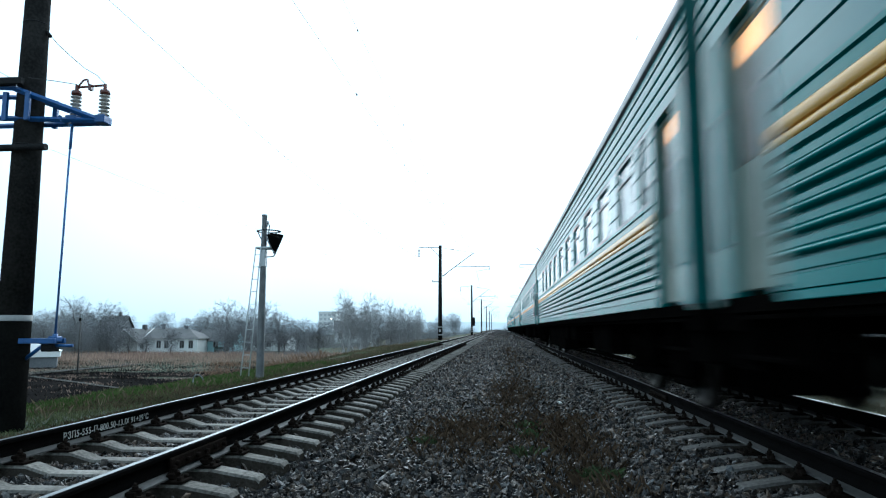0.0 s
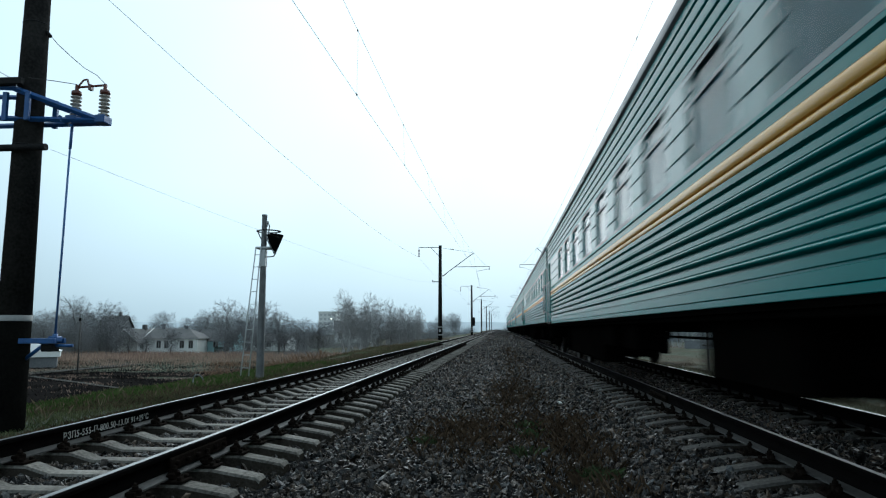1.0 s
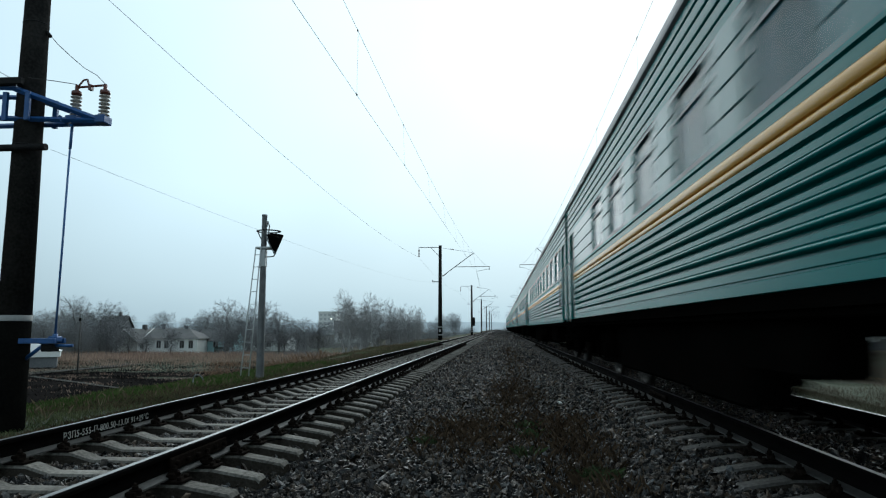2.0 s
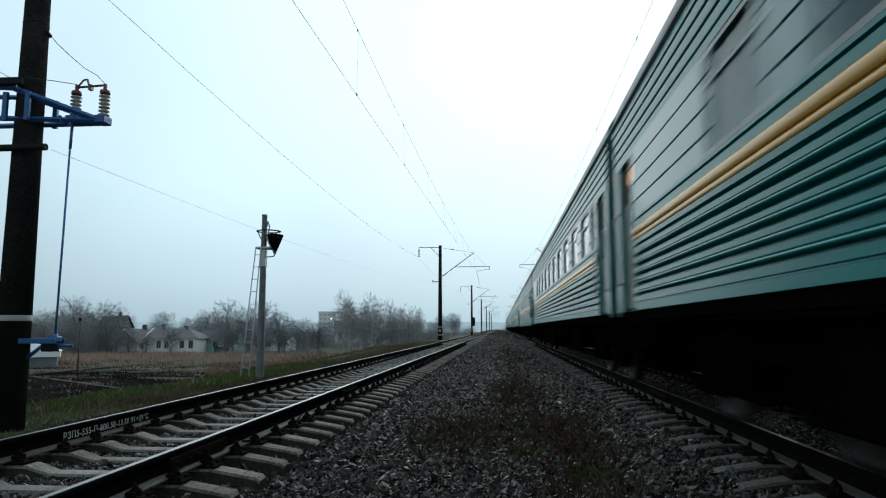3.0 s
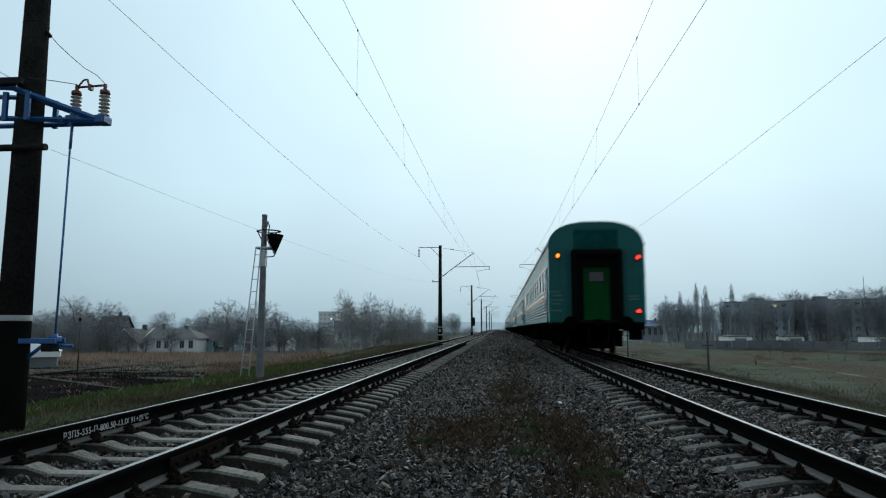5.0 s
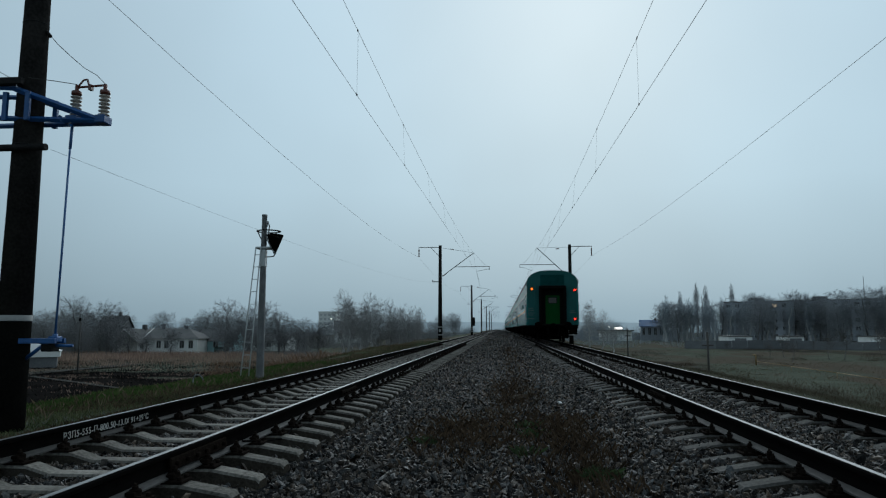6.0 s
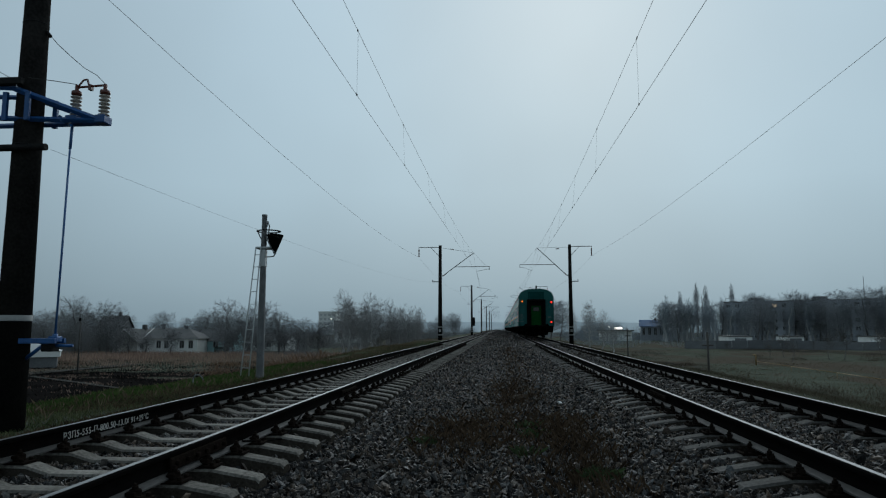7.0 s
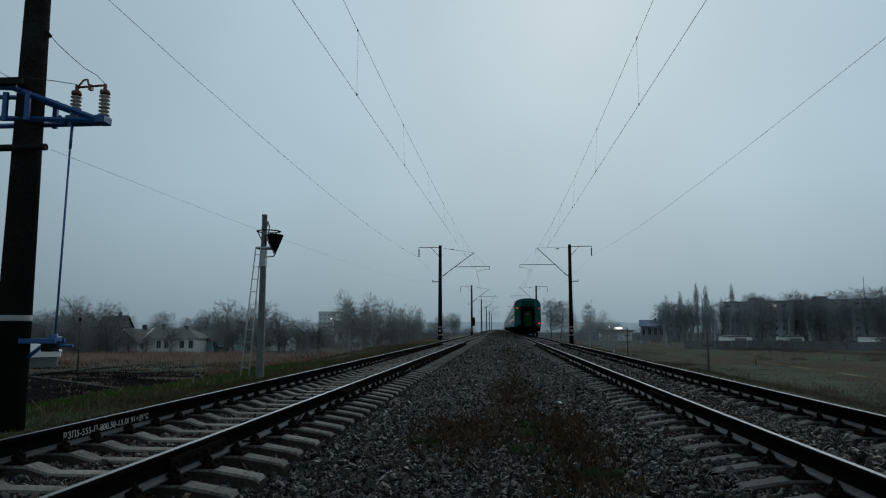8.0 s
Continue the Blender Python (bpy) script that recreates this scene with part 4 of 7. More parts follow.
def build_overhead(supports, xc, xm, z_sup, z_mid, feeder_x, feeder_z, feeder_drop, first=7.25, gap=6.85):
    """Contact wire, messenger and feeder from support to support; xc and xm alternate between the two given offsets."""
    line = thing("overhead_line", "thin dark overhead contact and messenger wires with droppers", "overhead line")
    mess, cont, feed = [], [], []
    for i, (y0, y1) in enumerate(zip(supports, supports[1:])):
        c0, c1, m0, m1 = xc[(i + 1) % 2], xc[i % 2], xm[(i + 1) % 2], xm[i % 2]
        for y, z in sag(y0, z_sup, y1, z_sup, z_sup - z_mid):
            k = (y - y0) / (y1 - y0)
            mess.append((m0 * (1 - k) + m1 * k, y, z))
            cont.append((c0 * (1 - k) + c1 * k, y, 6.3))
        for y, z in sag(y0, feeder_z, y1, feeder_z, feeder_drop):
            feed.append((feeder_x, y, z))
        if y1 > 0 and y0 < 200:
            yy = y0 + first
            while yy < y1 - 3:
                bm = bmesh.new()
                k = (yy - y0) / (y1 - y0)
                zm = z_sup - (z_sup - z_mid) * 4 * k * (1 - k)
                xa, xb = c0 * (1 - k) + c1 * k, m0 * (1 - k) + m1 * k
                tube(bm, (xa, yy, 6.3), (xb, yy + 0.05, zm), 0.0025, n=4)
                for z, xx in ((6.31, xa), (zm, xb)):
                    box(bm, xx - 0.012, xx + 0.012, yy - 0.03, yy + 0.03, z - 0.02, z + 0.02)
                part("dropper", bm, M_WIRE, line)
                yy += gap
    curve_wire("messenger_wire", mess, 0.0052, M_WIRE, line)
    curve_wire("contact_wire", cont, 0.0055, M_WIRE, line)
    curve_wire("feeder_wire", feed, 0.0055, M_WIRE, line)


def build_switch_pole():
    """Near concrete pole with a blue disconnector platform and its operating rod."""
    px, py, base = -5.828, 7.66, -0.32
    p = thing("disconnector_pole", "dark concrete pole with blue switch platform and white band", "utility pole", pose(px, py, base))
    bm = bmesh.new()
    lathe(bm, [(0.189, -0.4), (0.187, 0.0), (0.183, 1.30)], 28, 1)
    lathe(bm, [(0.183, 1.30), (0.142, 5.4), (0.126, 9.2), (0.1, 9.23)], 28, 0)
    part("pole", bm, [M_CONCRETE, M_TAR], p, "round concrete pole with a tarred foot", True)
    bm = bmesh.new()
    lathe(bm, [(0.184, 1.30), (0.1855, 1.305), (0.184, 1.365), (0.182, 1.37)], 28, 0)
    part("paint_band", bm, M_BAND, p, "white painted band")
    z = 3.44 - base
    bm = bmesh.new()
    for yy in (-0.18, 0.18):
        tip = Vector((0.97, yy * 0.3, z - 0.02))
        knee = Vector((-0.1, yy, z + 0.38))
        tube(bm, (-0.6, yy, z + 0.02), tip, 0.034, n=4)
        tube(bm, knee, tip, 0.036, n=4)
        tube(bm, knee, (-0.62, yy, z + 0.41), 0.032, n=4)
        for xx in ((-0.19, 0.1) if yy < 0 else (0.21,)):
            box(bm, xx - 0.03, xx + 0.03, yy - 0.022, yy + 0.022, z - 0.03, z + 0.33, 0.004)
    tube(bm, (0.5, -0.12, z - 0.01), (0.5, 0.12, z - 0.01), 0.03, n=4)
    tube(bm, (0.28, 0.16, z + 0.12), (0.62, -0.08, z - 0.09), 0.022, n=4)
    box(bm, 0.9, 1.03, -0.09, 0.09, z - 0.05, z + 0.05, 0.01)
    box(bm, 0.53, 0.67, -0.1, 0.1, z + 0.0, z + 0.05, 0.008)
    plat = part("switch_platform", bm, M_BLUE, p, "blue painted angle-iron platform")
    for xx, yy in ((0.60, 0.0), (0.97, 0.0)):
        bm = bmesh.new()
        insulator(bm, Matrix.Translation((xx, yy, z + 0.05)), 6, 0.068, 0.28)
        lathe(bm, [(0.045, 0.325), (0.062, 0.335), (0.06, 0.375), (0.025, 0.395), (0.022, 0.46)], 12, 1, Matrix.Translation((xx, yy, z)))
        part("insulator", bm, [M_PORC, M_PORC_RED], plat, "ribbed white insulator with a brown cap")
    bm = bmesh.new()
    tube(bm, (0.60, 0, z + 0.43), (0.97, 0, z + 0.45), 0.014, n=6)
    box(bm, 0.76, 0.8, -0.03, 0.03, z + 0.39, z + 0.46)
    pts = [Vector((0.62 + 0.13 * math.sin(a) , 0, z + 0.45 + 0.09 * math.sin(a * 2 if a < 1.57 else 3.14 - 0 * a))) for a in (0.0, 0.5, 1.0, 1.5)]
    for a, b in zip(pts, pts[1:]):
        tube(bm, a, b, 0.012, n=5)
    part("switch_blade", bm, M_PORC_RED, plat, "brown switch blade between the insulators")
    bm = bmesh.new()
    tube(bm, (0.57, 0, z - 0.05), (0.56, 0, z - 0.35), 0.018, n=8)
    tube(bm, (0.56, 0, z - 0.3), (0.53, 0.0, 0.73 - base + 0.1), 0.013, n=8)
    tube(bm, (0.53, 0, 0.73 - base + 0.1), (0.53, 0, 0.73 - base), 0.03, n=8)
    part("operating_rod", bm, M_BLUE_ROD, p, "long thin blue operating rod")
    bm = bmesh.new()
    zz = 0.75 - base
    for yy in (-0.09, 0.09):
        box(bm, 0.1, 0.6, yy - 0.02, yy + 0.02, zz - 0.035, zz + 0.025, 0.004)
    tube(bm, (0.17, 0, zz - 0.22), (0.42, 0, zz - 0.03), 0.022, n=6)
    box(bm, 0.47, 0.59, -0.06, 0.06, zz - 0.02, zz + 0.05, 0.012)
    tube(bm, (0.5, 0, zz - 0.06), (0.76, 0, zz - 0.06), 0.018, n=8)
    part("drive_bracket", bm, M_BLUE, p, "blue bracket with hand drive")
    bm = bmesh.new()
    box(bm, 0.4, 0.55, -0.07, 0.07, zz - 0.13, zz - 0.04, 0.01)
    part("drive_box", bm, M_STEEL, p, "small dark drive box")
    bm = bmesh.new()
    zc = 3.06 - base
    tube(bm, (-0.75, -0.21, zc), (0.4, -0.21, zc), 0.042, n=10)
    box(bm, -0.95, 0.05, -0.27, -0.19, 3.84 - base, 3.93 - base, 0.01)
    part("crossarm", bm, M_STEEL, p, "dark steel crossarms")
    bm = bmesh.new()
    for h in (3.12 - base, 4.7 - base):
        lathe(bm, [(0.163 - 0.011 * (h - 3.4), h), (0.169 - 0.011 * (h - 3.4), h + 0.01), (0.163 - 0.011 * (h - 3.4), h + 0.02)], 24, 0)
    for xx in (-0.6, -0.85):
        tube(bm, (xx, -0.22, zc), (xx, -0.22, zc + 0.12), 0.015, n=6)
        insulator(bm, Matrix.Translation((xx, -0.22, zc + 0.1)), 2, 0.045, 0.12)
    part("steel_strap", bm, M_STEEL, p)
    curve_wire("jumper_wire", [(0.15, 0, 4.62 - base), (0.3, 0, 4.45 - base), (0.5, 0, 4.27 - base), (0.68, 0, 4.12 - base), (0.85, 0, z + 0.58), (0.97, 0, z + 0.46)], 0.0045, M_WIRE, p)
    curve_wire("jumper_wire", [(0.1, -0.2, z + 0.5), (0.4, -0.1, z + 0.48), (0.60, 0, z + 0.47)], 0.0045, M_WIRE, p)
    curve_wire("jumper_wire", [(-1.6, 0.3, 4.75 - base), (-0.8, 0.2, 4.3 - base), (-0.17, 0.1, 3.95 - base)], 0.0045, M_WIRE, p)
    bm = bmesh.new()
    tube(bm, (0.14, 0, 4.62 - base), (0.2, 0, 4.55 - base), 0.025, n=8)
    part("wire_clamp", bm, M_STEEL, p)


def build_signal():
    """Railway colour-light signal seen from behind, with its ladder."""
    x, y, base = -6.2, 17.1, -0.36
    sg = thing("railway_signal", "grey signal post with ladder and dark signal head", "railway signal", pose(x, y, base))
    bm = bmesh.new()
    lathe(bm, [(0.105, -0.3), (0.1, 0.0), (0.092, 1.2), (0.068, 4.18), (0.072, 4.2), (0.072, 4.24), (0.02, 4.25)], 14)
    part("post", bm, M_GALV, sg, "weathered grey steel post", True)
    bm = bmesh.new()
    # funnel-shaped hood, wide at the top
    for k in range(1):
        t = bmesh.new()
        lathe(t, [(0.05, 3.2), (0.07, 3.24), (0.33, 3.66), (0.34, 3.7), (0.31, 3.7), (0.03, 3.32)], 20)
        merge(bm, t, 0, Matrix.Translation((0.28, 0.05, 0)) @ Matrix.Diagonal((0.62, 0.8, 1, 1)))
    head = part("signal_head", bm, M_TAR, sg, "black signal head and shade")
    bm = bmesh.new()
    n = 22
    ring = [Vector((0.12 + 0.3 * math.cos(2 * math.pi * k / n), 0.28 * math.sin(2 * math.pi * k / n), 3.79)) for k in range(n)]
    for a, b in zip(ring, ring[1:] + ring[:1]):
        tube(bm, a, b, 0.018, n=6)
    for a in (ring[0], ring[11]):
        tube(bm, a, (0.06 if a.x > 0 else -0.06, 0, 3.55), 0.014, n=5)
    part("support_ring", bm, M_STEEL, head)
    bm = bmesh.new()
    box(bm, -0.2, 0.2, -0.08, 0.3, 3.33, 3.38, 0.008)
    box(bm, -0.075, 0.075, -0.085, 0.09, 2.85, 3.3, 0.02)
    part("service_platform", bm, M_ALU, sg, "pale small service platform")
    bm = bmesh.new()
    pts = [Vector((0.09, -0.06, 3.9)), Vector((0.12, -0.08, 4.05)), Vector((0.16, -0.06, 3.9)), Vector((0.13, -0.1, 3.55)), Vector((0.26, -0.12, 3.3)), Vector((0.36, -0.1, 3.2)), Vector((0.3, -0.08, 3.12)), Vector((0.05, -0.05, 3.1))]
    for a, b in zip(pts, pts[1:]):
        tube(bm, a, b, 0.016, n=6)
    part("cable_hose", bm, M_GALV, sg, "grey looped cable hose")
    lad = bmesh.new()
    top0, top1 = Vector((-0.19, -0.06, 3.36)), Vector((-0.04, -0.1, 3.36))
    f0, f1 = Vector((-0.4, -0.28, 0.06)), Vector((-0.17, -0.32, 0.06))
    tube(lad, f0, top0, 0.016, n=6)
    tube(lad, f1, top1, 0.016, n=6)
    for k in range(10):
        u = (k + 0.6) / 10.2
        tube(lad, f0.lerp(top0, u), f1.lerp(top1, u), 0.010, n=6)
    part("ladder", lad, M_ALU, sg, "pale steel ladder")


# ---------- trees ----------
def grow(rnd, height, crown0, rx, n, uneven, trunk_r):
    """Nodes of a bare tree: a bent trunk, then points filling an uneven crown, each joined to the nearest wood grown before it.
    Gives places, parents and radii."""
    steps = 9
    pos, par = [], []
    p = Vector((0, 0, -0.25))
    for k in range(steps + 1):
        pos.append(np.array(p))
        par.append(k - 1)
        p = p + Vector((rnd.gauss(0, 0.022) * height, rnd.gauss(0, 0.022) * height, height * 0.86 / steps))
    low = crown0 * height
    mid, rz = (low + height) / 2, (height - low) / 2
    shift = Vector((rnd.uniform(0, 50), rnd.uniform(0, 50), 0))
    made = []
    while len(made) < n:
        d = Vector((rnd.gauss(0, 1), rnd.gauss(0, 1), rnd.gauss(0, 1))).normalized()
        r = rnd.random() ** 0.42 * (1 + uneven * noise.noise(d * 1.6 + shift) + 0.5 * uneven * noise.noise(d * 4.0 + shift))
        c = np.array((d.x * r * rx, d.y * r * rx, mid + d.z * r * rz))
        if c[2] > 0.12 * height:
            made.append(c)
    axis = np.array(pos)
    made.sort(key=lambda c: float(np.min(np.linalg.norm((axis - c) * (1, 1, 0.7), axis=1))))
    place = np.zeros((steps + 1 + n, 3))
    place[:steps + 1] = axis
    run = np.zeros(steps + 1 + n)
    m = steps + 1
    for c in made:
        gap = place[:m] - c
        cost = np.linalg.norm(gap, axis=1) + 0.5 * run[:m] + 0.8 * np.maximum(gap[:, 2], 0)
        cost[:2] += 50
        i = int(np.argmin(cost))
        par.append(i)
        run[m] = run[i] + float(np.linalg.norm(gap[i]))
        place[m] = c
        m += 1
    load = np.ones(m)
    for k in range(m - 1, steps, -1):
        load[par[k]] += load[k]
    wood = np.clip(0.0085 * load ** 0.46, 0.008, trunk_r * 0.5)
    for k in range(steps + 1):
        wood[k] = trunk_r * (1.3 if k == 0 else 1 - 0.85 * k / steps)
    return place, par, wood, steps


def tree_meshes(seed, height, crown0, rx, n, uneven, up, thick=1.0, twig=0.75, twigs=8, width=0.017):
    rnd = random.Random(seed)
    place, par, wood, steps = grow(rnd, height, crown0, rx, n, uneven, height * 0.016 * thick)

    def ring(c, d, r, k):
        d = Vector(d).normalized()
        u = d.orthogonal().normalized()
        w = d.cross(u)
        return [tuple(Vector(c) + (u * math.cos(2 * math.pi * i / k) + w * math.sin(2 * math.pi * i / k)) * float(r)) for i in range(k)]

    tv, tf = [], []
    for k in range(steps + 1):
        a, b = place[max(k - 1, 0)], place[min(k + 1, steps)]
        tv += ring(place[k], b - a, wood[k], 9)
        if k:
            tf += [((k - 1) * 9 + i, (k - 1) * 9 + (i + 1) % 9, k * 9 + (i + 1) % 9, k * 9 + i) for i in range(9)]
    cv, cf = [], []
    for k in range(steps + 1, len(par)):
        a, b = place[par[k]], place[k]
        base = len(cv)
        ra = min(float(wood[par[k]]), float(wood[k]) * 1.5)
        bend = (a + b) / 2 + np.array([rnd.gauss(0, 0.05), rnd.gauss(0, 0.05), rnd.gauss(0, 0.04)]) * np.linalg.norm(b - a)
        cv += ring(a, b - a, ra, 3) + ring(bend, b - a, (ra + float(wood[k])) / 2, 3) + ring(b, b - a, float(wood[k]), 3)
        for j in (0, 3):
            cf += [(base + j + i, base + j + (i + 1) % 3, base + j + 3 + (i + 1) % 3, base + j + 3 + i) for i in range(3)]
        # fine twigs along the last wood
        if wood[k] < 0.05 * height / 9:
            go = Vector(b - a).normalized()
            for j in range(twigs):
                q = Vector(a).lerp(Vector(b), rnd.uniform(0.2, 1.05))
                d = (go * 0.45 + Vector((rnd.gauss(0, 0.55), rnd.gauss(0, 0.55), rnd.gauss(0, 0.45) + up))).normalized()
                side = d.orthogonal().normalized()
                side.rotate(Matrix.Rotation(rnd.uniform(0, 6.28), 3, d))
                ln = twig * rnd.uniform(0.4, 1.25)
                base = len(cv)
                cv += [tuple(q - side * width / 2), tuple(q + side * width / 2), tuple(q + d * ln)]
                cf.append((base, base + 1, base + 2))
    return (tv, tf), (cv, cf)


def build_tree(name, label, seed, height, bark, twig, crown0, rx, n, uneven, up, thick=1.0, long=0.75, twigs=8, width=0.017):
    t = thing(name, label, "tree")
    (tv, tf), (cv, cf) = tree_meshes(seed, height, crown0, rx, n, uneven, up, thick, long, twigs, width)
    raw("trunk", tv, tf, bark, t)
    raw("crown", cv, cf, twig, t)
    return t


def plant(protos, places, group):
    """places: (prototype, x, y, scale)."""
    used = set()
    for k, (i, x, y, s) in enumerate(places):
        m = pose(x, y, float(ground_z(x)) - 0.05 + (hummock(x, y) if 5.5 < abs(x) < 150 else 0), 0, 0, (k * 77) % 360)
        src = protos[i]
        if i in used:
            o = copy_thing(src, m)
        else:
            o = src
            o.matrix_basis = m
            used.add(i)
        o.scale = (s, s, s)
        tagged(o, group=group)


def blades(name, n, place, h, w, material, label, lean=0.35):
    """Many thin upright blades as one object; place(k) gives x, y arrays."""
    x, y, z = place(n)
    z = z + relief(x, y)
    hh = h * rng.uniform(0.45, 1.15, n)
    a = rng.uniform(0, 2 * np.pi, n)
    dx, dy = np.cos(a) * w / 2, np.sin(a) * w / 2
    lx, ly = rng.normal(0, lean, n) * hh, rng.normal(0, lean, n) * hh
    v = np.zeros((n, 4, 3))
    v[:, 0] = np.stack([x - dx, y - dy, z - 0.03], 1)
    v[:, 1] = np.stack([x + dx, y + dy, z - 0.03], 1)
    v[:, 2] = np.stack([x + dx * 0.6 + lx * 0.4, y + dy * 0.6 + ly * 0.4, z + hh * 0.6], 1)
    v[:, 3] = np.stack([x + lx, y + ly, z + hh], 1)
    f = (np.arange(n)[:, None] * 4 + np.array([[0, 1, 2]])).tolist() + (np.arange(n)[:, None] * 4 + np.array([[0, 2, 3]])).tolist()
    ob = raw(name, v.reshape(-1, 3), f, material)
    return tagged(ob, label, "grass", kind="stuff")


# ---------- buildings ----------
def gable_house(name, label, x, y, turn, w, d, eave, ridge, wall, roofm, windows=3, base=-3.3, trim=True):
    """A low house, w wide along its own x with the ridge along x."""
    h = thing(name, label, "house", pose(x, y, base, 0, 0, turn))
    bm = bmesh.new()
    for s in (-1, 1):
        vs = [bm.verts.new(c) for c in ((s * w / 2, -d / 2, -0.3), (s * w / 2, d / 2, -0.3), (s * w / 2, d / 2, eave), (s * w / 2, 0, ridge - 0.1), (s * w / 2, -d / 2, eave))]
        bm.faces.new(vs)
    vs = [bm.verts.new(c) for c in ((-w / 2, d / 2, -0.3), (w / 2, d / 2, -0.3), (w / 2, d / 2, eave), (-w / 2, d / 2, eave))]
    bm.faces.new(vs)
    # front wall built round its openings
    n = windows
    step = w / n
    ww, z0, z1 = 0.95, eave * 0.38, eave * 0.86
    xs = [-w / 2 + step * (k + 0.5) for k in range(n)]
    edges = [-w / 2]
    for c in xs:
        edges += [c - ww / 2, c + ww / 2]
    edges.append(w / 2)
    for k in range(0, len(edges), 2):
        box(bm, edges[k], edges[k + 1], -d / 2, -d / 2 + 0.3, -0.3, eave)
    for c in xs:
        box(bm, c - ww / 2, c + ww / 2, -d / 2, -d / 2 + 0.3, -0.3, z0)
        box(bm, c - ww / 2, c + ww / 2, -d / 2, -d / 2 + 0.3, z1, eave)
    part("wall", bm, wall, h)
    bm = bmesh.new()
    o = 0.4
    for s in (-1, 1):
        run = d / 2 + o
        drop = (ridge - eave) * run / (d / 2)
        vs = [(-w / 2 - o, 0, ridge), (w / 2 + o, 0, ridge), (w / 2 + o, s * run, ridge - drop), (-w / 2 - o, s * run, ridge - drop)]
        top = [bm.verts.new(c) for c in vs]
        bot = [bm.verts.new((c[0], c[1], c[2] - 0.12)) for c in vs]
        bm.faces.new(top)
        bm.faces.new(bot[::-1])
        for i in range(4):
            bm.faces.new((top[i], bot[i], bot[(i + 1) % 4], top[(i + 1) % 4]))
    roof = part("roof", bm, roofm, h, "grey slate roof")
    bm = bmesh.new()
    box(bm, w * 0.12, w * 0.12 + 0.6, -0.3, 0.3, ridge - 0.3, ridge + 0.7, 0.02)
    part("chimney", bm, M_SLATE, roof)
    if trim:
        bm = bmesh.new()
        for s in (-1, 1):
            for e in (-1, 1):
                run = d / 2 + o
                drop = (ridge - eave) * run / (d / 2)
                tube(bm, (s * (w / 2 + o + 0.03), 0, ridge - 0.06), (s * (w / 2 + o + 0.03), e * run, ridge - drop - 0.06), 0.1, n=4)
        part("barge_board", bm, M_WHITEWALL, roof, "white barge boards")
    for c in xs:
        bm = bmesh.new()
        t = 0.07
        for xa, xb, za, zb in ((c - ww / 2, c - ww / 2 + t, z0, z1), (c + ww / 2 - t, c + ww / 2, z0, z1), (c - ww / 2, c + ww / 2, z0, z0 + t), (c - ww / 2, c + ww / 2, z1 - t, z1), (c - t / 2, c + t / 2, z0, z1)):
            box(bm, xa, xb, -d / 2 + 0.08, -d / 2 + 0.15, za, zb)
        wd = part("window", bm, M_BAND, h)
        bm = bmesh.new()
        box(bm, c - ww / 2, c + ww / 2, -d / 2 + 0.16, -d / 2 + 0.2, z0, z1)
        part("pane", bm, M_DARKIN, wd)
    return h


